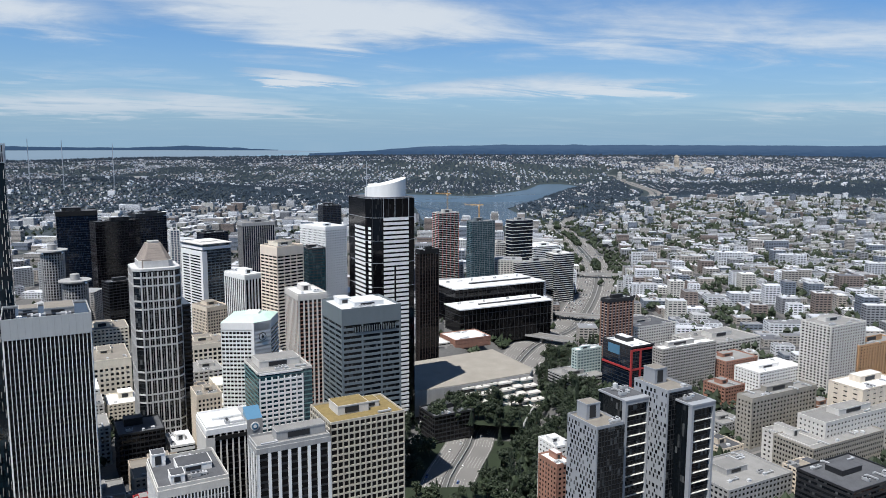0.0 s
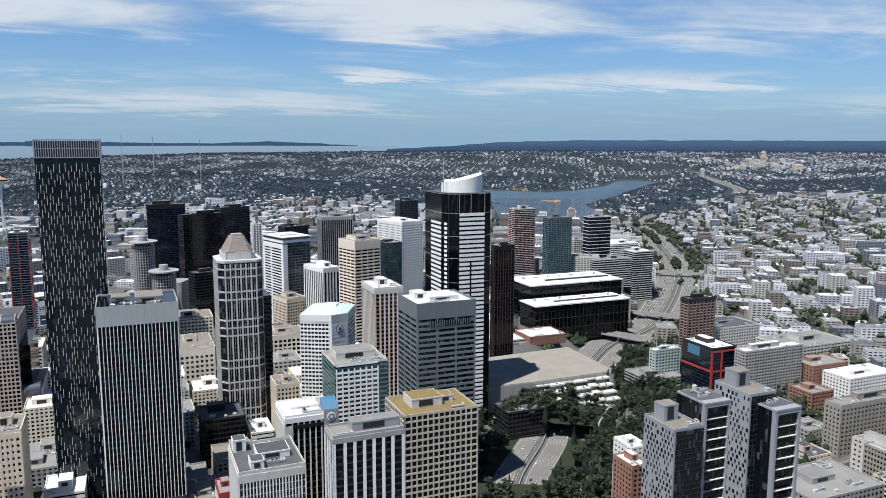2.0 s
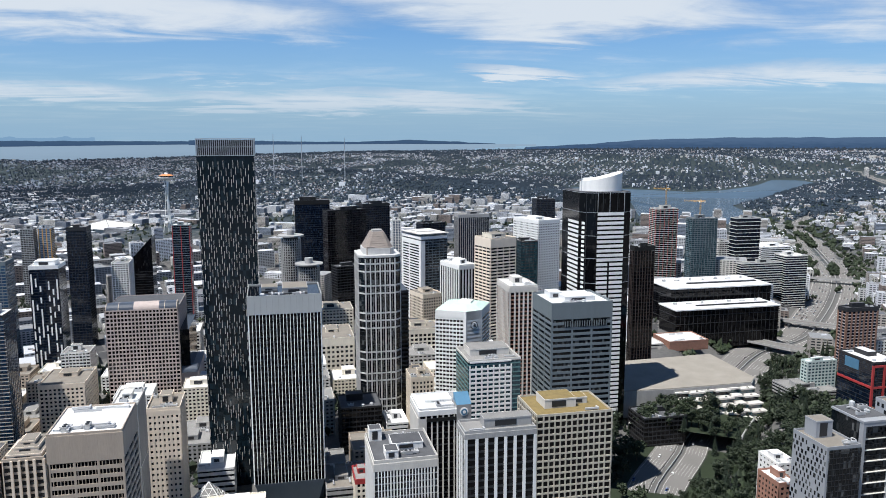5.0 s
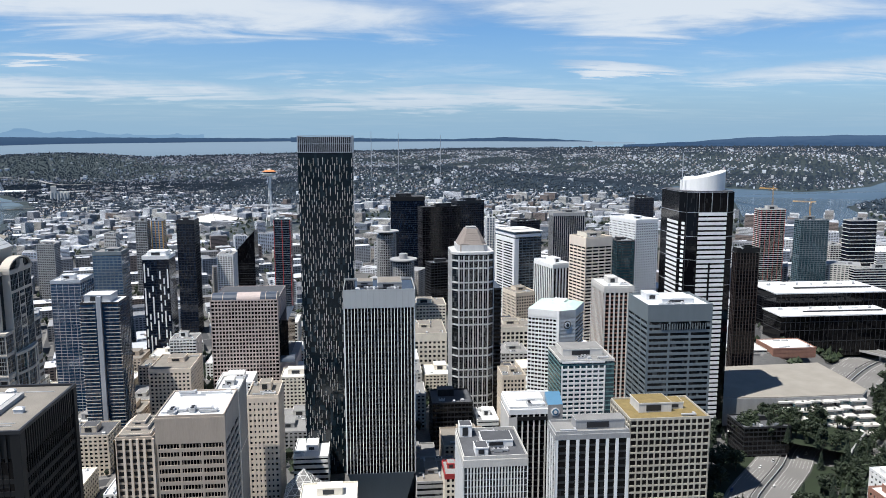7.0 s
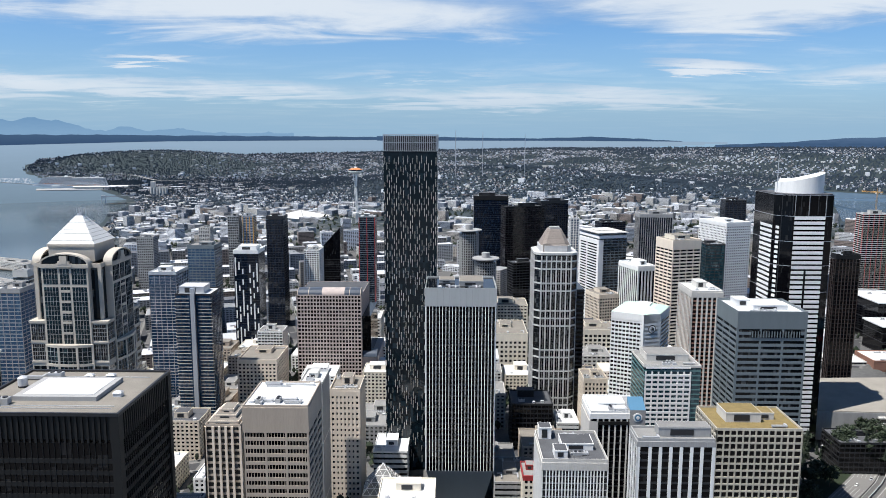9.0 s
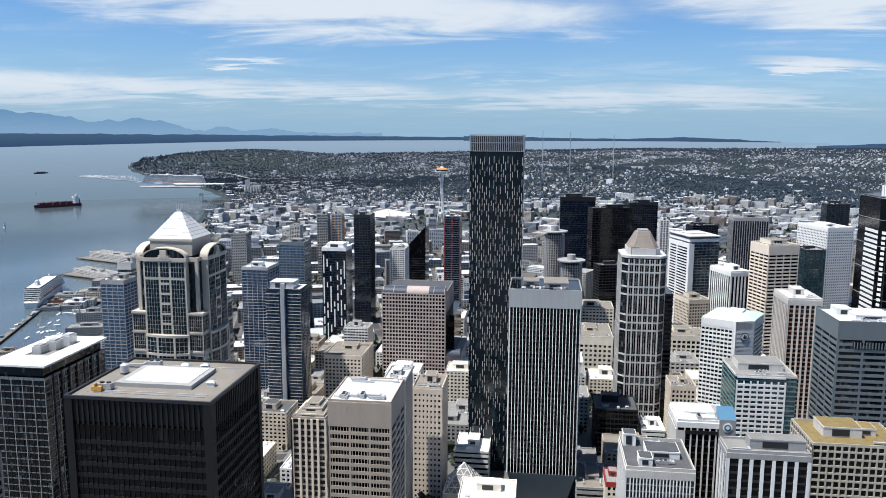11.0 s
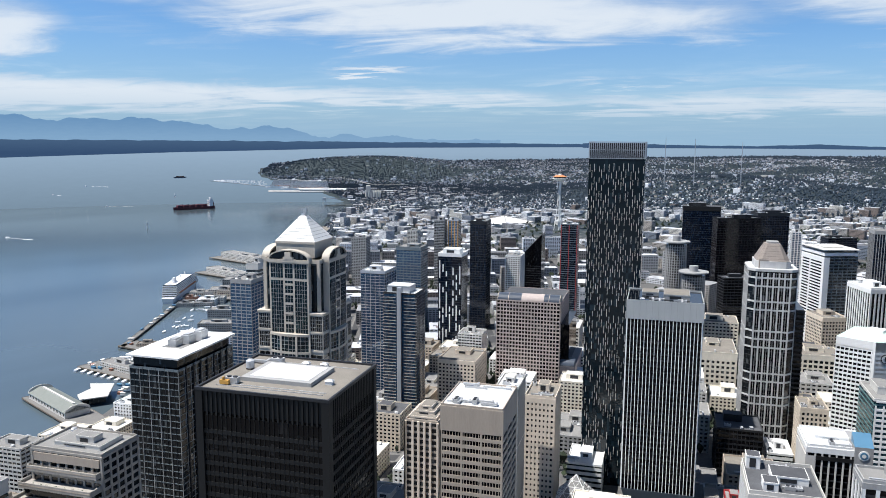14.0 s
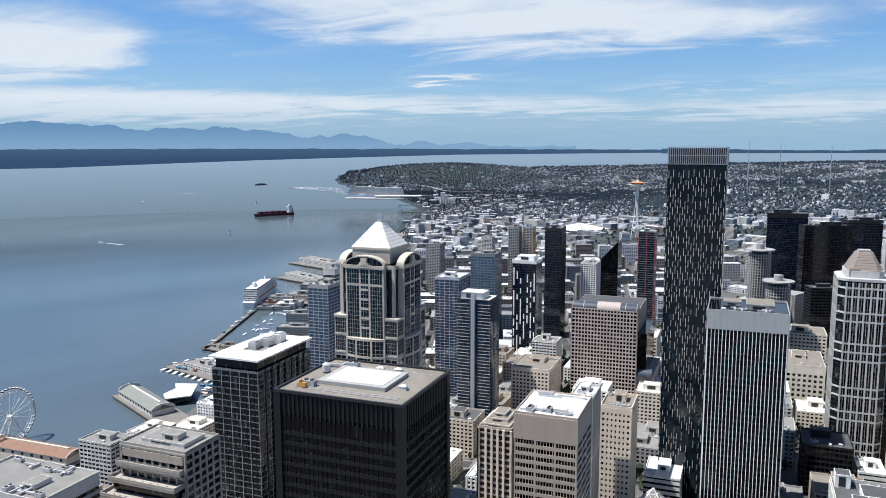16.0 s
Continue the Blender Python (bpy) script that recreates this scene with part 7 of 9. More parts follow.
def fast_mesh(name, verts, groups, mats, tints=None):
    """A large mesh from arrays; groups: (faces, slot) with all faces of a group of one size."""
    me = bpy.data.meshes.new(name)
    me.vertices.add(len(verts))
    me.vertices.foreach_set("co", np.ascontiguousarray(verts, dtype=np.float32).ravel())
    loops = np.concatenate([f.ravel() for f, _ in groups]).astype(np.int32)
    sizes = np.concatenate([np.full(len(f), f.shape[1]) for f, _ in groups])
    slots = np.concatenate([np.full(len(f), s) for f, s in groups])
    me.loops.add(len(loops))
    me.loops.foreach_set("vertex_index", loops)
    me.polygons.add(len(sizes))
    me.polygons.foreach_set("loop_start", np.concatenate([[0], np.cumsum(sizes)[:-1]]).astype(np.int32))
    for m in mats:
        me.materials.append(m)
    me.polygons.foreach_set("material_index", slots.astype(np.int32))
    if tints is not None:
        me.attributes.new("tint", "FLOAT", "POINT").data.foreach_set("value", tints.astype(np.float32))
    me.polygons.foreach_set("use_smooth", np.zeros(len(sizes), dtype=bool))
    me.update(calc_edges=True)
    return me


def box_cloud(name, mats, x, y, hw, hd, turn, z0, z1, slot, tint, label, category):
    """Boxes at plan places: half sizes, turn in degrees, foot and top; each with its slot and tint."""
    c, s = np.cos(np.radians(turn)), np.sin(np.radians(turn))
    corner = np.array([(-1, -1), (1, -1), (1, 1), (-1, 1)], float)
    lx, ly = corner[None, :, 0] * hw[:, None], corner[None, :, 1] * hd[:, None]
    px, py = x[:, None] + lx * c[:, None] - ly * s[:, None], y[:, None] + lx * s[:, None] + ly * c[:, None]
    v = np.empty((len(x), 8, 3))
    for k, z in ((0, z0), (4, z1)):
        v[:, k:k + 4, 0], v[:, k:k + 4, 1], v[:, k:k + 4, 2] = px, py, z[:, None]
    a, b, q = drawn_in(v[..., 0], v[..., 1], v[..., 2])
    v = np.stack([a, b, q], -1).reshape(-1, 3)
    f = np.array([(4, 5, 6, 7), (0, 1, 5, 4), (1, 2, 6, 5), (2, 3, 7, 6), (3, 0, 4, 7)])
    groups = []
    for k in range(len(mats)):
        ids = np.nonzero(slot == k)[0]
        if len(ids):
            groups.append(((ids[:, None, None] * 8 + f[None]).reshape(-1, 4), k))
    return tagged(new(name, fast_mesh(name, v, groups, mats, np.repeat(tint, 8))), label, category, kind="stuff")


def heading(x, y):
    return np.degrees(np.arctan2(-x, y))


def route_gap(x, y):
    best = np.full(np.shape(x), 1e9)
    for (x0, y0, _), (x1, y1, _) in zip(ROUTE, ROUTE[1:]):
        ex, ey = x1 - x0, y1 - y0
        t = np.clip(((x - x0) * ex + (y - y0) * ey) / (ex * ex + ey * ey), 0, 1)
        best = np.minimum(best, np.hypot(x - x0 - t * ex, y - y0 - t * ey))
    return best


PARKS = [(88, 600, 45, 70), (100, 520, 60, 60), (110, 690, 45, 70), (112, 790, 40, 75), (140, 900, 45, 60), (-30, 640, 26, 60), (0, 510, 60, 28), (-1290, 1830, 150, 190), (-1180, 2150, 140, 120), (-1480, 2280, 160, 120)]  # x, y, half sizes


def free(x, y, margin):
    ok = (signed(x, y, BAY) > 30) & (signed(x, y, LAKE) > 25) & (route_gap(x, y) > 52)
    for tx, ty, hw, hd, rot in TAKEN:
        c, s = math.cos(radians(-rot)), math.sin(radians(-rot))
        lx, ly = (x - tx) * c - (y - ty) * s, (x - tx) * s + (y - ty) * c
        ok &= ~((np.abs(lx) < hw + margin) & (np.abs(ly) < hd + margin))
    for tx, ty, hw, hd in PARKS:
        ok &= ((x - tx) / (hw + margin * 0.5)) ** 2 + ((y - ty) / (hd + margin * 0.5)) ** 2 > 1
    return ok


def lots(turn, block, street, lot, r0, r1, az0, az1, jitter=2.0):
    """Building plots on a street grid: places that keep clear of the streets."""
    n = int(r1 / min(block)) + 2
    per = [max(1, int((b - street) / lot)) for b in block]
    i, j, a, b = np.meshgrid(np.arange(-n, n), np.arange(-n, n), np.arange(per[0]), np.arange(per[1]), indexing="ij")
    lx = i * block[0] + street / 2 + (block[0] - street) * (a + 0.5) / per[0]
    ly = j * block[1] + street / 2 + (block[1] - street) * (b + 0.5) / per[1]
    lx, ly = lx.ravel(), ly.ravel()
    c, s = math.cos(radians(turn)), math.sin(radians(turn))
    x, y = lx * c - ly * s, lx * s + ly * c
    r, az = np.hypot(x, y), heading(x, y)
    k = (r > r0) & (r < r1) & (az > az0) & (az < az1)
    x, y = x[k] + rng.uniform(-jitter, jitter, k.sum()), y[k] + rng.uniform(-jitter, jitter, k.sum())
    return x, y


# single low blocks near enough to tell apart
LOOK = [("low brick block with a flat gravel roof", BRICK, ROOF_G), ("cream stone block with a white roof", CREAM, ROOF_W), ("grey concrete block with a flat roof", GREYC, ROOF_G), ("white rendered block with a pale roof", WHITE, ROOF_W),
        ("beige masonry block with a tar roof", BEIGE, ROOF_D), ("tan precast block with a gravel roof", TAN, ROOF_T), ("pale concrete block with roof plant", OFFWHITE, ROOF_G), ("brown brick block with a grey roof", BROWN, ROOF_G)]


def low_block(x, y, w, d, floors, rot, k, name):
    label, wall, roof = LOOK[k % len(LOOK)]
    g = max(ground(x, y), 3.2)
    tower(label, x, y, w, d, g + 3.4 * floors + 1.5, G_DARK, wall, rot=rot, fl=3.4, band=0.5, bay=3.8, pier=1.6, bout=0.15, pout=0.3, roof=roof, units=3, name=name, base=g - 6, join=True)


def near_blocks(turn, block, street, lot, r0, r1, az0, az1, lo, hi, name, limit, looks):
    x, y = lots(turn, block, street, lot, r0, r1, az0, az1, 1.0)
    ok = free(x, y, lot * 0.5)
    x, y = x[ok], y[ok]
    order = np.argsort(np.hypot(x, y))[:limit]
    r2 = random.Random(len(x))
    for q in order:
        if not free(np.array([x[q]]), np.array([y[q]]), lot * 0.42)[0]:
            continue
        w, d = lot * r2.uniform(0.75, 0.96), lot * r2.uniform(0.75, 0.96)
        low_block(float(x[q]), float(y[q]), w, d, r2.randint(lo, hi), turn, r2.choice(looks), name)


near_blocks(GRID, (98, 98), 22, 37, 430, 1000, 9, 86, 4, 10, "office_block", 120, (1, 1, 2, 3, 4, 5, 6))
near_blocks(GRID, (90, 78), 20, 27, 450, 860, -36, -5, 2, 5, "apartment_block", 95, (0, 1, 2, 3, 3, 4, 5, 6, 7))


def mid_rise(parts, x, y, w, d, floors, turn, detail):
    """Adds one block's boxes: dark glazed core, floor bands, window piers, roof, lift house."""
    g = ground(x, y)
    fl = 3.3
    top = g + floors * fl + 1.2
    tint, rt = rng.random(), rng.random()
    c, s = math.cos(radians(turn)), math.sin(radians(turn))
    parts.append((x, y, w / 2 - 0.25, d / 2 - 0.25, turn, g - 8, top - 1.0, 0, tint))
    for i in range(floors):
        z = top - 0.9 - (i + 1) * fl
        parts.append((x, y, w / 2, d / 2, turn, z, z + fl * (0.52 if detail else 0.7), 1, tint))
    parts.append((x, y, w / 2 + 0.1, d / 2 + 0.1, turn, top - 1.3, top, 1, tint))
    parts.append((x, y, w / 2 - 0.4, d / 2 - 0.4, turn, top - 0.5, top + 0.05, 2, rt))
    if detail:
        for span, off, along in ((w, -d / 2, 1), (d, -w / 2, 0), (d, w / 2, 0)):
            n = max(2, int(span / 5))
            for i in range(n + 1):
                a = -span / 2 + span * i / n
                lx, ly = (a, off) if along else (off, a)
                parts.append((x + lx * c - ly * s, y + lx * s + ly * c, 0.9 if along else 0.12, 0.12 if along else 0.9, turn, g - 6, top - 1.0, 1, tint))
    for _ in range(rng.integers(1, 4)):
        lx, ly = rng.uniform(-0.3, 0.3) * w, rng.uniform(-0.3, 0.3) * d
        parts.append((x + lx * c - ly * s, y + lx * s + ly * c, rng.uniform(0.8, w * 0.13), rng.uniform(0.8, d * 0.13), turn, top, top + rng.uniform(0.8, 2.6), 1 if rng.random() < 0.25 else 2, rng.random()))


G_PLAIN = material("window_dark", (0.025, 0.03, 0.036), rough=0.15, vary=0.3, scale=0.3)


def quarter(label, turn, block, street, lot, r0, r1, az0, az1, height, fill=0.9, extra=None):
    x, y = lots(turn, block, street, lot, r0, r1, az0, az1)
    ok = free(x, y, lot * 0.42) & (rng.random(len(x)) < fill)
    if extra is not None:
        ok &= extra(x, y)
    parts = []
    for px, py in zip(x[ok], y[ok]):
        k = rng.random()
        w, d = lot * rng.uniform(0.5, 1.1), lot * rng.uniform(0.5, 1.1)
        if rng.random() < 0.3:
            w *= rng.uniform(1.4, 2.2)
        mid_rise(parts, px, py, w, d, int(height(k)), turn, math.hypot(px, py) < 1900)
    a = np.array(parts).T
    box_cloud("town_blocks", [G_PLAIN, T_WALL, T_ROOF], *a[:7], a[7].astype(int), a[8], label, "buildings")


quarter("low apartment blocks and shops on the bay side", 46.0, (100, 80), 20, 38, 1000, 2050, 29, 86, lambda k: 3 + 5 * k + 9 * k ** 6, 0.93)
quarter("mid-rise offices and flats north of the centre", NORTH + 3, (95, 105), 21, 38, 900, 2050, -4, 29, lambda k: 3 + 6 * k + 8 * k ** 6, 0.9, lambda x, y: x * BX + y * BY < 520)
quarter("white mid-rise offices and laboratories near the lake", NORTH, (90, 105), 18, 38, 1150, 2620, -10, 7, lambda k: 4 + 7 * k + 6 * k ** 5, 0.88, lambda x, y: x * BX + y * BY >= 520)
quarter("low warehouses and flats around the park", NORTH, (90, 110), 18, 34, 2050, 3100, 6, 52, lambda k: 2 + 3.5 * k + 5 * k ** 7, 0.86)
quarter("apartment houses on the eastern slope", NORTH, (80, 110), 15, 23, 840, 1900, -36, -6, lambda k: 1.6 + 3.4 * k + 5 * k ** 9, 0.84)
quarter("apartment houses further up the eastern slope", NORTH, (80, 110), 15, 19, 1900, 3200, -36, -5, lambda k: 1.5 + 1.8 * k + 6 * k ** 14, 0.7)
quarter("low sheds and yards along the bay", 46.0, (120, 90), 22, 42, 2500, 4700, 42, 54, lambda k: 2 + 2 * k, 0.5)


def woods(x, y):
    """How wooded a place is, 0 to 1."""
    v = np.array([noise.fractal((px / 330, py / 330, 1.3), 1.0, 2.0, 3) for px, py in zip(x, y)])
    k = np.clip(0.42 + 1.15 * v, 0, 1)
    for cx, cy, sx, sy in ((1500, 3700, 700, 380), (-5600, 4350, 1500, 750), (-1000, 3350, 330, 160), (-2650, 3450, 300, 200), (1250, 3150, 250, 250), (2500, 4300, 900, 500), (-4700, 3900, 900, 350)):
        k = np.maximum(k, np.exp(-((x - cx) / sx) ** 2 - ((y - cy) / sy) ** 2) * 1.25)
    return k


def house_cloud(name, label, x, y, size, turn):
    """Gabled houses, each with its wall and roof colours."""
    n = len(x)
    w, d = size * rng.uniform(3.6, 6.2, n), size * rng.uniform(4.5, 7.5, n)
    e, r = size * rng.uniform(3.8, 6.8, n), size * rng.uniform(1.6, 3.4, n)
    flat = rng.random(n) < 0.22
    r[flat] = 0.1
    a = np.radians(turn + 90 * rng.integers(0, 2, n))
    lx = np.stack([-w, w, w, -w, -w * 1.08, w * 1.08, w * 1.08, -w * 1.08, 0 * w, 0 * w], 1)
    ly = np.stack([-d, -d, d, d, -d, -d, d, d, -d, d], 1)
    g = ground_at(x, y)
    lz = np.stack([-6 + 0 * e] * 4 + [e] * 4 + [e + r] * 2, 1) + g[:, None]
    c, s = np.cos(a)[:, None], np.sin(a)[:, None]
    v = np.stack(drawn_in(x[:, None] + lx * c - ly * s, y[:, None] + lx * s + ly * c, lz), -1).reshape(-1, 3)
    k = np.arange(n)[:, None, None] * 10
    walls = (k + np.array([(0, 1, 5, 4), (1, 2, 6, 5), (2, 3, 7, 6), (3, 0, 4, 7)])).reshape(-1, 4)
    ends = (k + np.array([(4, 5, 8), (6, 7, 9)])).reshape(-1, 3)
    roofs = (k + np.array([(5, 6, 9, 8), (7, 4, 8, 9)])).reshape(-1, 4)
    me = fast_mesh(name, v, [(walls, 0), (ends, 0), (roofs, 1)], [H_WALL, H_ROOF], np.repeat(rng.random(n), 10))
    return tagged(new(name, me), label, "houses", kind="stuff")


OCTA = np.array([(1, 0, 0), (0, 1, 0), (-1, 0, 0), (0, -1, 0), (0, 0, 1), (0, 0, -1)], float)
OCTA_F = np.array([(0, 1, 4), (1, 2, 4), (2, 3, 4), (3, 0, 4), (1, 0, 5), (2, 1, 5), (3, 2, 5), (0, 3, 5)])


def tree_cloud(name, label, x, y, size, lobes, mat=None):
    """Far trees: each a few uneven leaf lumps, so that outlines stay ragged."""
    n = len(x)
    s = size * rng.uniform(0.6, 1.35, n)
    g = ground_at(x, y)
    vs = []
    for q in range(lobes):
        k = s * rng.uniform(0.5, 0.85, n)
        ox, oy, oz = rng.normal(0, 0.5, n) * s, rng.normal(0, 0.5, n) * s, s * rng.uniform(0.6, 1.9, n)
        v = OCTA[None] * rng.uniform(0.65, 1.3, (n, 6, 1)) + rng.normal(0, 0.16, (n, 6, 3))
        v = v * k[:, None, None] * np.array([1, 1, 1.15])
        v[..., 0] += (x + ox)[:, None]
        v[..., 1] += (y + oy)[:, None]
        v[..., 2] += (g + oz)[:, None]
        vs.append(np.stack(drawn_in(v[..., 0], v[..., 1], v[..., 2]), -1))
    v = np.concatenate(vs).reshape(-1, 3)
    f = (np.arange(n * lobes)[:, None, None] * 6 + OCTA_F).reshape(-1, 3)
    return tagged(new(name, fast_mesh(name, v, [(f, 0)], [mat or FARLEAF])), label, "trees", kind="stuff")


for tag, r0, r1, gap, size, lobes in (("nearer", 2350, 3600, 20, 0.85, 2), ("middle", 3600, 5200, 21, 0.8, 2), ("far", 5200, 9300, 31, 1.0, 1), ("farthest", 9300, 13600, 62, 2.0, 1)):
    x, y = lots(NORTH, (gap * 2 + 13, gap * 5 + 13), 13, gap, r0, r1, -36, 84, gap * 0.38)
    az = heading(x, y)
    ok = free(x, y, 8) & ~((np.hypot(x, y) < 3150) & (az > -36) & (az < 52) & (rng.random(len(x)) < 0.9) & ~((az > 5) & (np.hypot(x, y) > 2950)))
    x, y = x[ok], y[ok]
    k = woods(x, y)
    built = rng.random(len(x)) > np.clip(k * 1.1, 0.14, 0.985)
    house_cloud("hillside_houses", f"many pale wooden houses on {tag} hills", x[built], y[built], size, NORTH)
    tx, ty = [x[~built]], [y[~built]]
    for m in range(1 if tag[:3] == "far" else 2):
        sel = rng.random(len(x)) < (0.58 + 0.3 * k)
        tx.append(x[sel] + rng.uniform(-gap, gap, sel.sum()) * 0.55), ty.append(y[sel] + rng.uniform(-gap, gap, sel.sum()) * 0.55)
    tx, ty = np.concatenate(tx), np.concatenate(ty)
    ok = (signed(tx, ty, BAY) > 8) & (signed(tx, ty, LAKE) > 8) & (route_gap(tx, ty) > 40)
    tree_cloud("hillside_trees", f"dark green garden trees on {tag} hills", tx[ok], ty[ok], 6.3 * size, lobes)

# street and yard trees among the blocks
for label, n, r0, r1, az0, az1 in (("street trees on the eastern slope", 13000, 820, 3200, -36, -5), ("street trees on the first slope", 2600, 470, 840, -36, -6), ("street trees downtown", 2600, 420, 960, 9, 60), ("street trees in the bay side streets", 2200, 950, 2600, 20, 60), ("street trees north of the centre", 1200, 950, 2500, -4, 20)):
    r, az = np.sqrt(rng.uniform(r0 ** 2, r1 ** 2, n)), np.radians(rng.uniform(az0, az1, n))
    x, y = -np.sin(az) * r, np.cos(az) * r
    ok = (signed(x, y, BAY) > 12) & (signed(x, y, LAKE) > 8) & (route_gap(x, y) > 40)
    ok &= np.array([noise.noise((px / 70, py / 70, 8.0)) for px, py in zip(x, y)]) > -0.12
    for tx, ty, hw, hd, rot in TAKEN:
        c, s = math.cos(radians(-rot)), math.sin(radians(-rot))
        lx, ly = (x - tx) * c - (y - ty) * s, (x - tx) * s + (y - ty) * c
        ok &= ~((np.abs(lx) < hw + 3.5) & (np.abs(ly) < hd + 3.5))
    tree_cloud("street_trees", label, x[ok], y[ok], 4.4, 3, LEAF)


# larger pale buildings scattered over the hills, and the campus on the far plateau
m = 650
r, az = np.sqrt(rng.uniform(2500 ** 2, 8500 ** 2, m)), np.radians(rng.uniform(-36, 60, m))
x, y = -np.sin(az) * r, np.cos(az) * r
ok = free(x, y, 20) & ((r > 3100) | (np.degrees(az) > 8))
x, y = x[ok], y[ok]
m = len(x)
gz, hh = ground_at(x, y), rng.uniform(9, 20, m)
box_cloud("hill_blocks", [T_WALL, T_ROOF], x, y, rng.uniform(6, 15, m), rng.uniform(6, 11, m), np.full(m, NORTH), gz - 6, gz + hh, np.zeros(m, int), rng.choice([0.05, 0.35, 0.75, 0.85], m), "larger pale schools and flats on the hills", "buildings")
m = 80
r, az = rng.uniform(6000, 7600, m), np.radians(rng.normal(-16.6, 1.4, m))
x, y = -np.sin(az) * r, np.cos(az) * r
gz, hh = ground_at(x, y), rng.uniform(12, 30, m)
box_cloud("campus_blocks", [T_WALL, T_ROOF], x, y, rng.uniform(10, 26, m), rng.uniform(8, 20, m), np.full(m, NORTH), gz - 6, gz + hh, np.zeros(m, int), rng.choice([0.05, 0.15, 0.25, 0.55, 0.75, 0.95], m), "pale campus buildings on the far plateau", "buildings")


def far_tower(az, r, w, hgt, mat, label):
    x, y = -math.sin(radians(az)) * r, math.cos(radians(az)) * r
    fx, fy, fz, k = far_place(x, y, ground(x, y))
    ob = thing("office_tower", fx, fy, fz - 4, NORTH, label, "building")
    put("body", boxes("body", mat, (-w * k / 2, w * k / 2, -w * k / 2, w * k / 2, 0, hgt * k)), ob)
    tagged(put("window_grid", boxes("window_grid", G_DARK, *[(-w * k / 2 - 0.1, w * k / 2 + 0.1, -w * k / 2 - 0.1, w * k / 2 + 0.1, hgt * k * (i + 0.3) / 12, hgt * k * (i + 0.6) / 12) for i in range(11)]), ob), kind="stuff")
    put("penthouse", boxes("penthouse", mat, (-w * k / 4, w * k / 4, -w * k / 4, w * k / 4, hgt * k, hgt * k + 4)), ob)


far_tower(-16.8, 6600, 34, 112, BEIGE, "tall beige tower among the campus buildings")
far_tower(-12.9, 5600, 26, 62, OFFWHITE, "pale apartment tower beyond the lake")
far_tower(-19.0, 6200, 60, 40, PEACH, "broad rose-coloured hospital block")


def radio_mast(az, r, top, label):
    x, y = -math.sin(radians(az)) * r, math.cos(radians(az)) * r
    g = ground(x, y)
    ob = thing("radio_mast", x, y, g, 0, label, "mast")
    legs = [(2.4, 0), (-1.2, 2.1), (-1.2, -2.1)]
    for lx, ly in legs:
        put("leg", rod("leg", STEEL, (lx, ly, 0), (lx * 0.3, ly * 0.3, top - g), 0.45, 4), ob)
    bars = []
    for i in range(14):
        z0, z1 = (top - g) * i / 14, (top - g) * (i + 1) / 14
        q0, q1 = 1 - 0.7 * i / 14, 1 - 0.7 * (i + 1) / 14
        for (ax, ay), (bx, by) in zip(legs, legs[1:] + legs[:1]):
            bars.append(rod("b", STEEL, (ax * q0, ay * q0, z0), (bx * q1, by * q1, z1), 0.25, 3))
    put("bracing", joined("bracing", bars), ob)


radio_mast(28.2, 3650, 318, "tall steel lattice radio mast on the hill")
radio_mast(26.2, 3600, 312, "steel lattice radio mast on the hill")
radio_mast(23.1, 3620, 300, "slender steel radio mast on the hill")

# ---- motorway, streets and cars ----
def smooth_line(points, step=20.0):
    """A smooth line through points in three dimensions."""
    out = []
    p = [np.array(q, float) for q in points]
    p = [2 * p[0] - p[1]] + p + [2 * p[-1] - p[-2]]
    for a, b, c, d in zip(p, p[1:], p[2:], p[3:]):
        n = max(2, int(np.hypot(*(c - b)[:2]) / step))
        for i in range(n):
            t = i / n
            out.append(0.5 * (2 * b + (c - a) * t + (2 * a - 5 * b + 4 * c - d) * t * t + (3 * b - a - 3 * c + d) * t ** 3))
    return np.array(out + [p[-2]])


def ribbon(line, left, right, lift, thick=0.0):
    """A strip along a line between two offsets from it."""
    t = np.gradient(line[:, :2], axis=0)
    t /= np.linalg.norm(t, axis=1)[:, None]
    nx, ny = t[:, 1], -t[:, 0]
    v = []
    r = np.hypot(line[:, 0], line[:, 1])
    spread = np.interp(r, [700, 950, 1300, 2600, 3200], [0.66, 0.9, 1.35, 1.3, 1.0])
    for off in (left, right):
        off = off * spread
        v.append(np.stack(drawn_in(line[:, 0] + nx * off, line[:, 1] + ny * off, line[:, 2] + lift), -1))
    v = np.concatenate(v)
    n = len(line)
    i = np.arange(n - 1)
    f = np.stack([i, i + n, i + n + 1, i + 1], -1)
    if thick:
        low = v.copy()
        low[:, 2] -= thick
        k = len(v)
        v = np.concatenate([v, low])
        f = np.concatenate([f, np.stack([i + k, i, i + 1, i + k + 1], -1), np.stack([i + n, i + n + k, i + n + k + 1, i + n + 1], -1)])
    return v, f


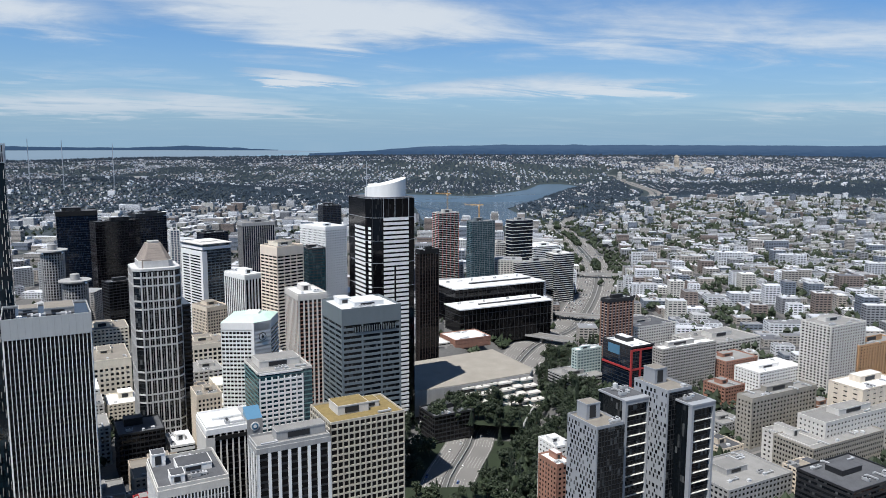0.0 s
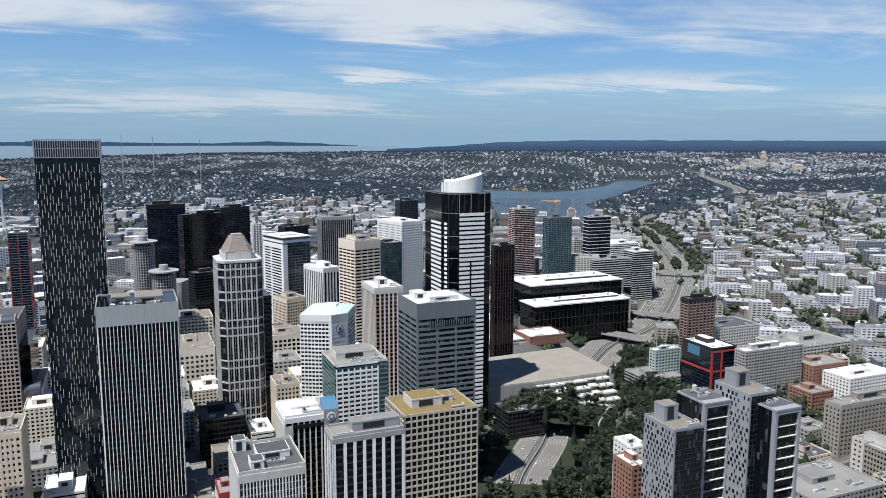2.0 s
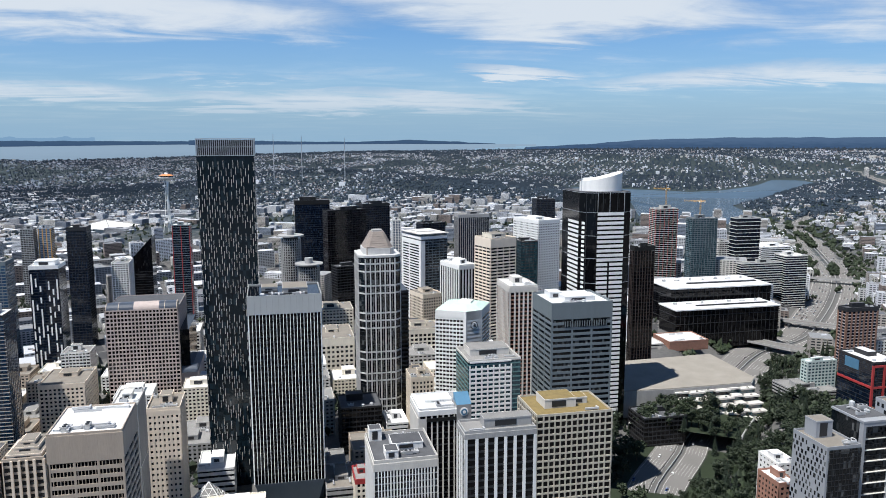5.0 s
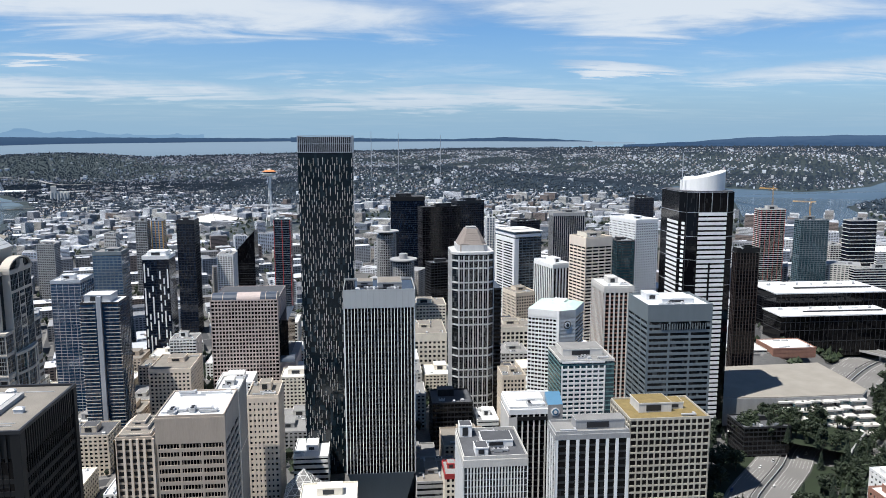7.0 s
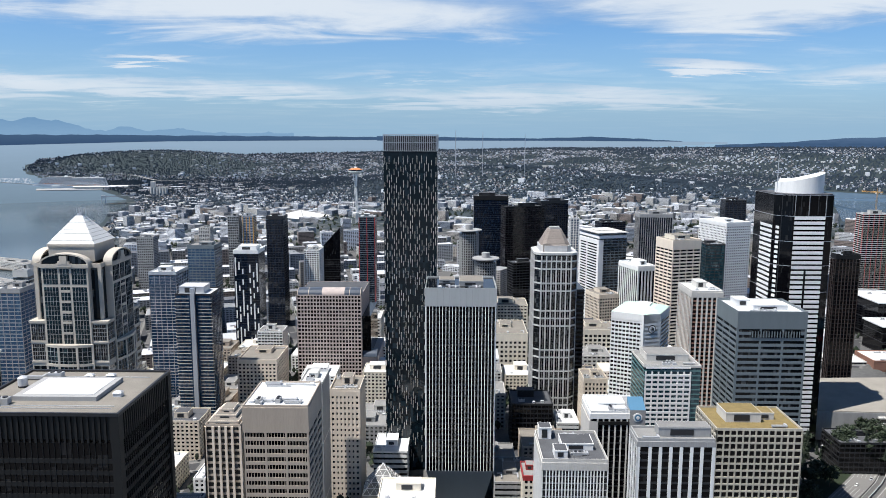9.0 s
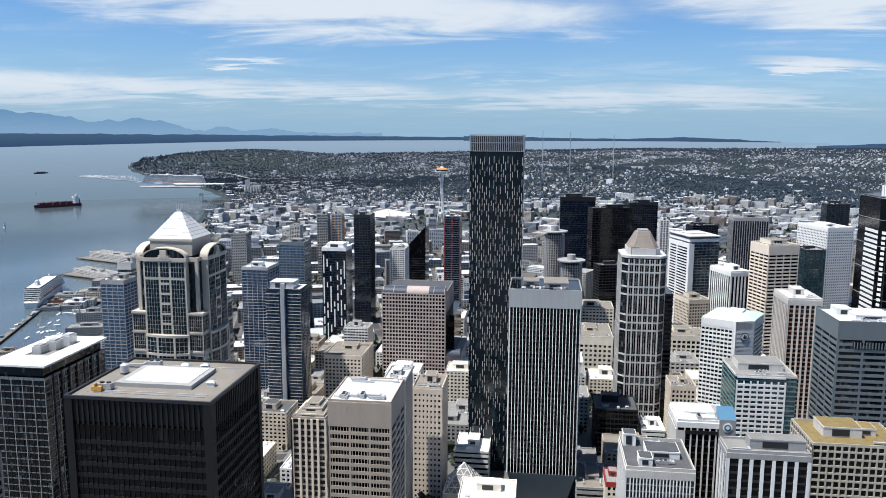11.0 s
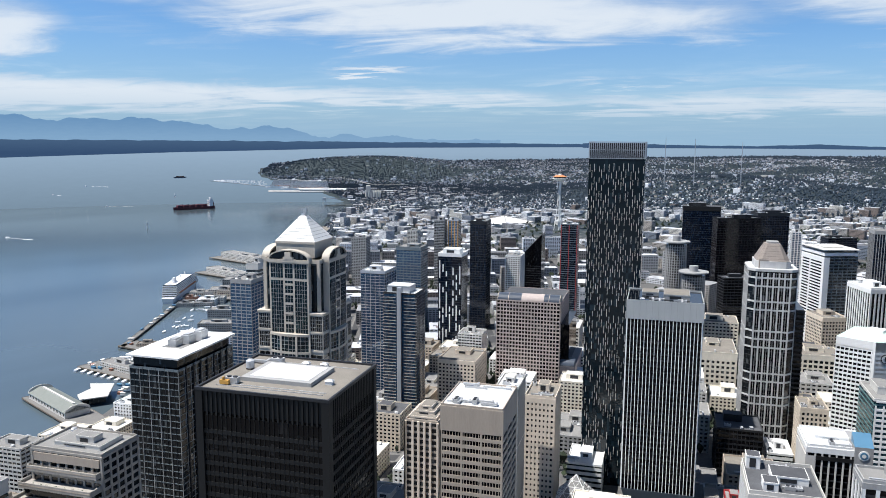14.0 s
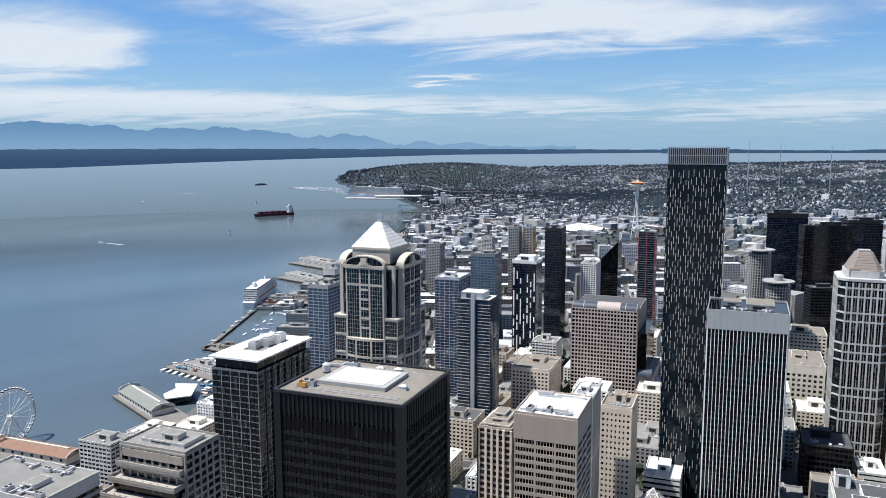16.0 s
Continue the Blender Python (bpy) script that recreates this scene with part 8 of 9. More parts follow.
way = smooth_line(ROUTE)
road = thing("road_motorway", 0, 0, 0, 0, "wide concrete motorway in a cutting", "road", kind="structure")
for left, right in ((-33, -8), (5, 31)):
    v, f = ribbon(way, left, right, 0.25, 0.8)
    put("carriageway", mesh_of("carriageway", v.tolist(), f.tolist(), CONC_RD), road)
v, f = ribbon(way, -0.5, 0.5, 1.2, 1.6)
put("barrier", mesh_of("barrier", v.tolist(), f.tolist(), GREYC), road)
near_way = way[np.hypot(way[:, 0], way[:, 1]) < 2900]
for off in (-30, -6.4, 6.4, 30):
    v, f = ribbon(near_way, off - 0.12, off + 0.12, 0.29)
    put("edge_line", mesh_of("edge_line", v.tolist(), f.tolist(), LINE), road)
dv, df = [], []
for off in (-26, -22, -18, -14, -10, 10, 14, 18, 22, 26):
    v, f = ribbon(near_way, off - 0.08, off + 0.08, 0.29)
    f = f[::2]
    df += (f + len(dv)).tolist()
    dv += v.tolist()
tagged(put("dashed_lane_line", mesh_of("dashed_lane_line", dv, df, LINE), road), kind="stuff")


def strip(name, points, half, mat, label, category, lift):
    """A narrow way through places in the plan that follows the ground or stands on a deck."""
    line = smooth_line([(x, y, ground(x, y) + lift) for x, y in points], 30.0)
    ob = thing(name, 0, 0, 0, 0, label, category, kind="structure")
    v, f = ribbon(line, -half, half, 0.0, 1.2)
    put("deck", mesh_of("deck", v.tolist(), f.tolist(), mat), ob)


strip("railway", [(-1888, 1321), (-2081, 1564), (-2235, 1742), (-2423, 1959), (-2717, 2308), (-3021, 2680), (-3261, 3058)], 16, ROOF_T, "wide gravel railway along the shore", "railway", 1.2)
strip("road_viaduct", [(-4785, 3473), (-4595, 3551), (-4266, 3472), (-3773, 3236), (-3588, 3370)], 7, GREYC, "pale road viaduct below the wooded bluff", "bridge", 14.0)


def overpass(k, half, width, rise, label):
    """A bridge over the motorway at the line's k-th place."""
    x, y, z = way[k]
    tx, ty = way[k + 1][:2] - way[k - 1][:2]
    rz = math.degrees(math.atan2(ty, tx)) - 90
    ob = thing("road_bridge", x, y, z, rz, label, "bridge")
    put("deck", boxes("deck", CONC_RD, (-half, half, -width / 2, width / 2, rise - 1.6, rise)), ob)
    for s in (-1, 1):
        put("parapet", boxes("parapet", GREYC, (-half, half, s * width / 2 - 0.25, s * width / 2 + 0.25, rise - 1.7, rise + 1.1)), ob)
    for px in (-34, 0, 34):
        put("bridge_pier", boxes("bridge_pier", GREYC, (px - 1.2, px + 1.2, -width * 0.3, width * 0.3, -1, rise - 1.6)), ob)


def nearest(x, y):
    return int(np.argmin(np.hypot(way[:, 0] - x, way[:, 1] - y)))


overpass(nearest(347, 1580), 62, 13, 8.5, "concrete road bridge over the motorway")
overpass(nearest(215, 1180), 60, 16, 8.5, "broad concrete road bridge over the motorway")
overpass(nearest(140, 1050), 75, 20, 9.5, "wide road bridge beside the convention hall")
overpass(nearest(390, 2500), 60, 14, 9.0, "distant concrete road bridge")


def street_grid(turn, block, r0, r1, az0, az1, width, label):
    """Asphalt streets of a quarter that follow the ground, with pale pavements along them."""
    n = int(r1 / min(block)) + 2
    c, s = math.cos(radians(turn)), math.sin(radians(turn))
    rows = {"a": ([], []), "p": ([], [])}
    for axis in (0, 1):
        for i in range(-n, n + 1):
            t = np.arange(-r1, r1, 22.0)
            a = np.full_like(t, i * block[axis])
            lx, ly = (a, t) if axis == 0 else (t, a)
            x, y = lx * c - ly * s, lx * s + ly * c
            r, az = np.hypot(x, y), heading(x, y)
            ok = (r > r0) & (r < r1) & (az > az0) & (az < az1) & (signed(x, y, BAY) > 12) & (signed(x, y, LAKE) > 15) & (route_gap(x, y) > 40)
            z = ground_at(x, y)
            nx, ny = (c, s) if axis == 0 else (-s, c)
            for key, half, lift in (("a", width / 2, 0.34 + 0.03 * axis), ("p", width / 2 + 3.2, 0.22 + 0.02 * axis)):
                v, f = rows[key]
                for j in np.nonzero(ok[:-1] & ok[1:])[0]:
                    k = len(v)
                    for q in (j, j + 1):
                        for sd in (-1, 1):
                            v.append((x[q] + nx * half * sd, y[q] + ny * half * sd, z[q] + lift))
                    f.append((k, k + 1, k + 3, k + 2))
    ob = thing("road", 0, 0, 0, 0, label, "road", kind="structure")
    put("asphalt", mesh_of("asphalt", *rows["a"], ASPHALT), ob)
    put("pavement", mesh_of("pavement", *rows["p"], PAVE), ob)


street_grid(GRID, (98, 98), 430, 1000, 9, 86, 13, "asphalt downtown streets between pale pavements")
street_grid(GRID, (90, 78), 430, 860, -36, -5, 11, "asphalt streets on the first slope")
street_grid(46.0, (100, 80), 1000, 2050, 29, 86, 12, "asphalt streets on the bay side")
street_grid(NORTH, (80, 110), 840, 3200, -36, -6, 10, "asphalt streets on the eastern slope")
street_grid(NORTH + 3, (95, 105), 900, 2050, -4, 29, 12, "asphalt streets north of the centre")


def car_mesh(paint, kind):
    """Side outline drawn across: bonnet, screen, roof and tail, with tapered sides."""
    long, tall = ((4.6, 1.45), (4.9, 1.75), (5.6, 2.2), (4.2, 1.5))[kind]
    L = long / 2
    body = prism("body", paint, [(-L, -0.85), (L - 0.25, -0.9), (L, -0.6), (L, 0.6), (L - 0.25, 0.9), (-L, 0.85)], 0.35, tall * 0.58, [(-L + 0.08, -0.8), (L - 0.5, -0.82), (L - 0.3, -0.5), (L - 0.3, 0.5), (L - 0.5, 0.82), (-L + 0.08, 0.8)])
    back, front = (-L + 0.25, L - 1.5) if kind != 2 else (-L + 0.15, L - 1.1)
    cabin = prism("cabin", G_BLACK, [(back, -0.78), (front, -0.78), (front, 0.78), (back, 0.78)], tall * 0.58, tall * 0.95, [(back + 0.35, -0.62), (front - 0.75, -0.62), (front - 0.75, 0.62), (back + 0.35, 0.62)])
    top = prism("car_roof", paint, [(back + 0.3, -0.64), (front - 0.7, -0.64), (front - 0.7, 0.64), (back + 0.3, 0.64)], tall * 0.95, tall, [(back + 0.5, -0.55), (front - 0.9, -0.55), (front - 0.9, 0.55), (back + 0.5, 0.55)])
    return body, cabin, top, L


def wheel_mesh(x, y):
    me = prism("wheel", BLACKM, disc(0.33, 12), -0.11, 0.11)
    me.transform(Matrix.Translation((x, y, 0.33)) @ Matrix.Rotation(radians(90), 4, "X"))
    return me


PAINTS = [("white", (0.75, 0.75, 0.74)), ("silver", (0.45, 0.46, 0.47)), ("black", (0.02, 0.02, 0.022)), ("dark grey", (0.10, 0.10, 0.11)), ("red", (0.35, 0.03, 0.03)), ("blue", (0.04, 0.09, 0.25))]
CARS = []
for i, (tone_name, rgb) in enumerate(PAINTS):
    paint = material(tone_name.replace(" ", "_") + "_car_paint", rgb, rough=0.3, vary=0.04)
    x0, y0, z0 = way[nearest(20, 640)]
    body, cabin, top, L = car_mesh(paint, i % 4)
    car = thing("car", x0 + 3 * i, y0, z0, 0, f"{tone_name} car on the road", "car", "cars on the roads")
    part_body = put("body", body, car)
    put("cabin", cabin, car, label="dark glazed cabin")
    put("car_roof", top, car)
    put("wheels", joined("wheels", [wheel_mesh(sx * L, sy) for sx in (-0.62, 0.62) for sy in (-0.86, 0.86)]), car)
    CARS.append(car)
used = set()
car_rnd = random.Random(21)


def park_car(x, y, z, rz):
    k = car_rnd.choice((0, 0, 0, 1, 1, 2, 3, 3, 4, 5))
    if k in used:
        copy_thing(CARS[k], pose(x, y, z, 0, 0, rz))
    else:
        used.add(k)
        CARS[k].location, CARS[k].rotation_euler = (x, y, z), (0, 0, radians(rz))


for i in range(64):
    k = car_rnd.randrange(nearest(8, 585), nearest(352, 2000))
    x, y, z = way[k]
    tx, ty = way[k + 1][:2] - way[k - 1][:2]
    n = math.hypot(tx, ty)
    off = car_rnd.choice((-28, -24, -20, -16, -12, -8, 8, 12, 16, 20, 24, 28)) * float(np.interp(math.hypot(x, y), [700, 950, 1300], [0.66, 0.9, 1.35]))
    sl = car_rnd.uniform(-9, 9)
    park_car(x + ty / n * off + tx / n * sl, y - tx / n * off + ty / n * sl, z + 0.27, math.degrees(math.atan2(ty, tx)) + (180 if off < 0 else 0))
cg, sg = math.cos(radians(GRID)), math.sin(radians(GRID))
n_cars = 0
while n_cars < 40:
    i, t, ax = car_rnd.randrange(-2, 14), car_rnd.uniform(-200, 1000), car_rnd.random() < 0.5
    lx, ly = ((i * 90 + car_rnd.choice((-4.2, -1.6, 1.6, 4.2)), t) if ax else (t, i * 78 + car_rnd.choice((-4.2, -1.6, 1.6, 4.2))))
    x, y = lx * cg - ly * sg, lx * sg + ly * cg
    r, az = math.hypot(x, y), math.degrees(math.atan2(-x, y))
    if 470 < r < 850 and -32 < az < -9 and free(np.array([x]), np.array([y]), 1.5)[0]:
        park_car(x, y, ground(x, y) + 0.4, GRID + (90 if ax else 0))
        n_cars += 1


# the stream of cars further along the motorway, too small to pick apart
m = 420
k = rng.integers(nearest(215, 1170), nearest(640, 3160), m)
tw = np.gradient(way[:, :2], axis=0)
tw /= np.linalg.norm(tw, axis=1)[:, None]
off = rng.choice([-28, -24, -20, -16, -12, 8, 12, 16, 20, 24], m, p=[0.13, 0.13, 0.13, 0.13, 0.12, 0.07, 0.07, 0.07, 0.08, 0.07]) * 1.33
sl = rng.uniform(-10, 10, m)
x, y, z = way[k, 0] + tw[k, 1] * off + tw[k, 0] * sl, way[k, 1] - tw[k, 0] * off + tw[k, 1] * sl, way[k, 2] + 0.35
turn = np.degrees(np.arctan2(tw[k, 1], tw[k, 0]))
tint = rng.choice([0.05, 0.35, 0.45, 0.25, 0.65], m)
two = lambda a, b: np.concatenate([a, b])
box_cloud("far_cars", [T_WALL, G_PLAIN], two(x, x), two(y, y), two(np.full(m, 2.4), np.full(m, 1.3)), two(np.full(m, 0.95), np.full(m, 0.8)), two(turn, turn), two(z, z + 0.95), two(z + 0.95, z + 1.6), two(np.zeros(m, int), np.ones(m, int)), two(tint, tint), "stream of cars further along the motorway", "cars")


# ---- trees of the park over the motorway ----
def broad_tree(seed, h):
    rnd = random.Random(seed)
    bars = [rod("t", BARK, (0, 0, 0), (rnd.uniform(-0.3, 0.3), rnd.uniform(-0.3, 0.3), h * 0.42), 0.34, 7)]
    v, f = [], []
    for i in range(7):
        a = 2 * math.pi * i / 7 + rnd.uniform(-0.4, 0.4)
        reach, z = h * rnd.uniform(0.16, 0.32), h * rnd.uniform(0.5, 0.86)
        tip = (reach * math.cos(a), reach * math.sin(a), z)
        bars.append(rod("t", BARK, (0, 0, h * rnd.uniform(0.28, 0.42)), tip, 0.14, 5))
    trunk = joined("trunk", bars)
    lumps = [(Vector((rnd.gauss(0, 0.17) * h, rnd.gauss(0, 0.17) * h, h * rnd.uniform(0.42, 0.92))), h * rnd.uniform(0.09, 0.16)) for _ in range(24)]
    for c, r in lumps:
        lim = h * 0.34 * (1.15 - abs(c.z / h - 0.62) * 1.6)
        q = math.hypot(c.x, c.y)
        if q > lim:
            c.x, c.y = c.x * lim / q, c.y * lim / q
        me = clump_mesh("c", LEAF, r, 26, rnd.randrange(9999))
        k = len(v)
        v += [tuple(p.co + c) for p in me.vertices]
        f += [tuple(k + i for i in poly.vertices) for poly in me.polygons]
    return trunk, mesh_of("crown", v, f, LEAF)


def fir_tree(seed, h):
    rnd = random.Random(seed)
    trunk = rod("trunk", BARK, (0, 0, 0), (0, 0, h * 0.96), 0.26, 7)
    v, f = [], []
    for i in range(34):
        z = h * (0.14 + 0.84 * i / 34)
        R = h * 0.17 * (1 - i / 35) + 0.25
        m = 9
        for j in range(m):
            a = 2 * math.pi * (j + rnd.random() * 0.7) / m
            r = R * rnd.uniform(0.65, 1.15)
            d = Vector((math.cos(a), math.sin(a), 0))
            s = Vector((-d.y, d.x, 0)) * (0.22 * r + 0.16)
            drop = Vector((0, 0, -0.32 * r))
            b, e = Vector((0, 0, z)) + d * 0.12, Vector((0, 0, z)) + d * r + drop
            mid = b.lerp(e, 0.55) + Vector((0, 0, 0.1 * r))
            k = len(v)
            v += [tuple(b), tuple(mid + s), tuple(e), tuple(mid - s)]
            f.append((k, k + 1, k + 2, k + 3))
    return trunk, mesh_of("crown", v, f, FIR)


LAWN = material("park_lawn", (0.017, 0.027, 0.012), rough=0.95, vary=0.3, scale=0.1, bump=0.3)
KINDS = [("broadleaf_tree", *broad_tree(1, 15), "leafy green tree in the park"), ("broadleaf_tree", *broad_tree(2, 18), "tall leafy tree in the park"), ("broadleaf_tree", *broad_tree(3, 12), "small leafy tree in the park"),
         ("fir_tree", *fir_tree(4, 22), "dark conifer in the park"), ("fir_tree", *fir_tree(5, 17), "young dark conifer in the park")]
tree_rnd = random.Random(33)
FIRST = {}


def plant(x, y, k=None, z=None):
    k = tree_rnd.choice((0, 0, 1, 1, 2, 3, 4)) if k is None else k
    s = tree_rnd.uniform(0.75, 1.2)
    name, trunk, crown, label = KINDS[k]
    g = ground(x, y) - 0.2 if z is None else z
    if k in FIRST:
        ob = copy_thing(FIRST[k], pose(x, y, g, 0, 0, tree_rnd.uniform(0, 360)))
    else:
        ob = FIRST[k] = thing(name, x, y, g, tree_rnd.uniform(0, 360), label, "tree", "park trees")
        put("trunk", trunk, ob), put("crown", crown, ob)
    ob.scale = (s, s, s * tree_rnd.uniform(0.9, 1.1))


n_trees = 0
for px, py, hw, hd in PARKS[:7]:
    for _ in range(int(hw * hd / 110)):
        a, q = tree_rnd.uniform(0, 2 * math.pi), math.sqrt(tree_rnd.random())
        x, y = px + hw * q * math.cos(a), py + hd * q * math.sin(a)
        on_road = route_gap(np.array(x), np.array(y)) < 23
        if on_road or not all(math.hypot(x - t[0], y - t[1]) > max(t[2], t[3]) * 0.9 for t in TAKEN):
            continue
        plant(x, y)
        n_trees += 1
# the planted lids over the motorway, on both sides of the open stretch
for (xa, ya), (xb, yb), n in (((24, 662), (40, 742), 60), ((8, 470), (6, 528), 40)):
    k0, k1 = nearest(xa, ya), nearest(xb, yb)
    lid = thing("motorway_lid", 0, 0, 0, 0, "planted concrete lid over the motorway", "bridge")
    v, f = ribbon(way[k0:k1 + 1], -72, 72, 13.5, 3.0)
    put("deck", mesh_of("deck", v.tolist(), f.tolist(), GREYC), lid)
    v, f = ribbon(way[k0:k1 + 1], -70, 70, 13.6)
    put("lawn", mesh_of("lawn", v.tolist(), f.tolist(), LAWN), lid)
    for i in range(n):
        j = tree_rnd.randrange(k0, k1)
        x, y, z = way[j]
        plant(x + tree_rnd.uniform(-40, 40), y + tree_rnd.uniform(-10, 10), tree_rnd.choice((0, 1, 2, 2, 4)), z + 13.6)
# grass verges of the open stretch
k0, k1 = nearest(5, 535), nearest(26, 662)
for left, right in ((-66, -32), (32, 66)):
    v, f = ribbon(way[k0:k1 + 1], left, right, 0.06)
    put("verge", mesh_of("verge", v.tolist(), f.tolist(), LAWN), road)
# the close wood on the slope beside the motorway
wv, wf, count, tries = [], {4: [], 5: []}, 0, 0
crowns = [(np.array([p.co for p in c.vertices]), np.array([tuple(q.vertices) for q in c.polygons])) for _, _, c, _ in KINDS]
while count < 250 and tries < 6000:
    tries += 1
    x, y = tree_rnd.uniform(-60, 175), tree_rnd.uniform(470, 960)
    if not (32 + 0.2 * (y - 560) < x < 150 or y < 530 or (540 < y < 700 and -34 < x < -18)) or route_gap(np.array(x), np.array(y)) < (24 if y < 800 else 34):
        continue
    if any(math.hypot(x - t[0], y - t[1]) < max(t[2], t[3]) * 1.05 for t in TAKEN):
        continue
    cv, cf = crowns[tree_rnd.choice((0, 1, 1, 3, 3, 4))]
    a, q = tree_rnd.uniform(0, 6.28), tree_rnd.uniform(0.7, 1.15)
    rot = np.array([[math.cos(a), -math.sin(a), 0], [math.sin(a), math.cos(a), 0], [0, 0, tree_rnd.uniform(0.9, 1.15)]]) * q
    wf[cf.shape[1]].append(cf + sum(len(k) for k in wv))
    wv.append(cv @ rot.T + (x, y, ground(x, y) - 1.0))
    count += 1
tagged(new("wood", fast_mesh("wood", np.concatenate(wv), [(np.concatenate(wf[4]), 0), (np.concatenate(wf[5]), 1)], [FIR, LEAF])), "close dark wood on the slope beside the motorway", "trees", kind="stuff")
# trees along the cutting
m = 900
k = rng.integers(nearest(60, 780), nearest(395, 2650), m)
tt = np.gradient(way[:, :2], axis=0)
tt /= np.linalg.norm(tt, axis=1)[:, None]
off = rng.choice([-1, 1], m) * rng.uniform(33, 62, m)
x, y = way[k, 0] + tt[k, 1] * off + rng.uniform(-8, 8, m), way[k, 1] - tt[k, 0] * off + rng.uniform(-8, 8, m)
cl = np.array([noise.noise((px / 60, py / 60, 3.0)) for px, py in zip(x, y)]) > 0.05
tree_cloud("verge_trees", "dark trees along the motorway cutting", x[cl], y[cl], 4.6, 6, LEAF)
m = 240
k = rng.integers(nearest(300, 1500), nearest(395, 2650), m)
off = rng.uniform(-6, 6, m)
x, y = way[k, 0] + tt[k, 1] * off, way[k, 1] - tt[k, 0] * off
cl = np.array([noise.noise((px / 130, py / 130, 9.0)) for px, py in zip(x, y)]) > -0.05
tree_cloud("median_trees", "dark trees between the carriageways", x[cl], y[cl], 5.0, 6, LEAF)
m = 420
x, y = rng.normal(580, 130, m), rng.normal(3000, 210, m)
cl = (signed(x, y, LAKE) > 10)
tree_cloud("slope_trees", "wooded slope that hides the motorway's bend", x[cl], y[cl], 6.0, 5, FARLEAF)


# ---- waterfront ----
def pier_deck(name, x0, y0, x1, y1, width, label, z=3.2, mat=None):
    """A pier from its root to its end, on piles."""
    L, rz = math.hypot(x1 - x0, y1 - y0), math.degrees(math.atan2(y1 - y0, x1 - x0))
    ob = thing(name, x0, y0, 0, rz, label, "pier")
    put("deck", boxes("deck", mat or PAVE, (0, L, -width / 2, width / 2, z - 1.0, z)), ob)
    put("fender", boxes("fender", TIMBER, (0, L, -width / 2 - 0.5, -width / 2, z - 1.4, z + 0.3), (0, L, width / 2, width / 2 + 0.5, z - 1.4, z + 0.3), (L, L + 0.5, -width / 2, width / 2, z - 1.4, z + 0.3)), ob)
    pile = shared("pile", lambda: prism("pile", TIMBER, disc(0.4, 7), -8, z - 1.0))
    n = max(4, int(L / 16))
    for i in range(n + 1):
        for s in (-1, 1):
            put("pile", pile, ob, L * i / n, s * (width / 2 - 0.6))
    return ob, L


def shed(x0, y0, x1, y1, width, wall, ridge, mat, roof, label, z=3.2, windows=12):
    """A long pier shed with a gabled roof, windows along its sides and an arched end."""
    L, rz = math.hypot(x1 - x0, y1 - y0), math.degrees(math.atan2(y1 - y0, x1 - x0))
    ob = thing("pier_shed", x0, y0, z, rz, label, "building")
    W = width / 2
    put("wall", boxes("wall", mat, (0, L, -W, W, 0, wall)), ob)
    v = [(-1, -W - 1, wall), (L + 1, -W - 1, wall), (L + 1, W + 1, wall), (-1, W + 1, wall), (-1, 0, ridge), (L + 1, 0, ridge)]
    put("roof", mesh_of("roof", v, [(0, 1, 5, 4), (2, 3, 4, 5), (1, 2, 5), (3, 0, 4), (0, 3, 2, 1)], roof), ob)
    put("ridge_vent", boxes("ridge_vent", mat, (L * 0.08, L * 0.92, -1.2, 1.2, ridge - 0.9, ridge + 1.0)), ob)
    pane = boxes("window", G_DARK, (-1.6, 1.6, -0.08, 0.08, wall * 0.35, wall * 0.8))
    for i in range(windows):
        for s in (-1, 1):
            put("window", pane, ob, L * (i + 0.5) / windows, s * W)
    for px in (-0.6, L + 0.6):
        arch = [(W * math.cos(math.pi * i / 12) * 1.03, wall + (ridge - wall) * 1.25 * math.sin(math.pi * i / 12)) for i in range(13)]
        vv = [(px - 0.4, a, b) for a, b in arch] + [(px + 0.4, a, b) for a, b in arch]
        put("arched_gable", mesh_of("arched_gable", vv, [tuple(range(13)), tuple(range(25, 12, -1))] + [(i, i + 13, i + 14, i + 1) for i in range(12)], mat), ob)
    return ob


def vessel(name, x, y, rz, L, B, D, hull, label, category="ship", z=0.0, seg=14):
    """A hull that narrows to the bow and is flared above the water."""
    ob = thing(name, x, y, z, rz, label, category)
    v, f = [], []
    for i in range(seg + 1):
        t = i / seg
        w = B / 2 * (min(1, 0.82 + t * 2) if t < 0.1 else 1 if t < 0.68 else max(0.02, 1 - ((t - 0.68) / 0.32) ** 1.8))
        sheer = D * (1 + 0.18 * max(0, t - 0.75) * 4)
        px = -L / 2 + L * t
        v += [(px * 0.985, -w * 0.8, -1.5), (px, -w, sheer), (px, w, sheer), (px * 0.985, w * 0.8, -1.5)]
        if i:
            k = 4 * i
            f += [(k - 4, k, k + 1, k - 3), (k - 3, k + 1, k + 2, k - 2), (k - 2, k + 2, k + 3, k - 1)]
    f += [(0, 1, 2, 3), (4 * seg + 3, 4 * seg + 2, 4 * seg + 1, 4 * seg)]
    put("hull", mesh_of("hull", v, f, hull), ob)
    return ob


HULL_RED = material("oxide_red_hull", (0.085, 0.018, 0.028), rough=0.6, vary=0.2, spread=0.1)
HULL_WHITE = material("white_hull", (0.78, 0.79, 0.8), rough=0.45, vary=0.05)
HULL_DARK = material("dark_blue_hull", (0.03, 0.04, 0.07), rough=0.5, vary=0.1)
FOAM = material("white_foam", (0.8, 0.82, 0.84), rough=0.9, vary=0.1)

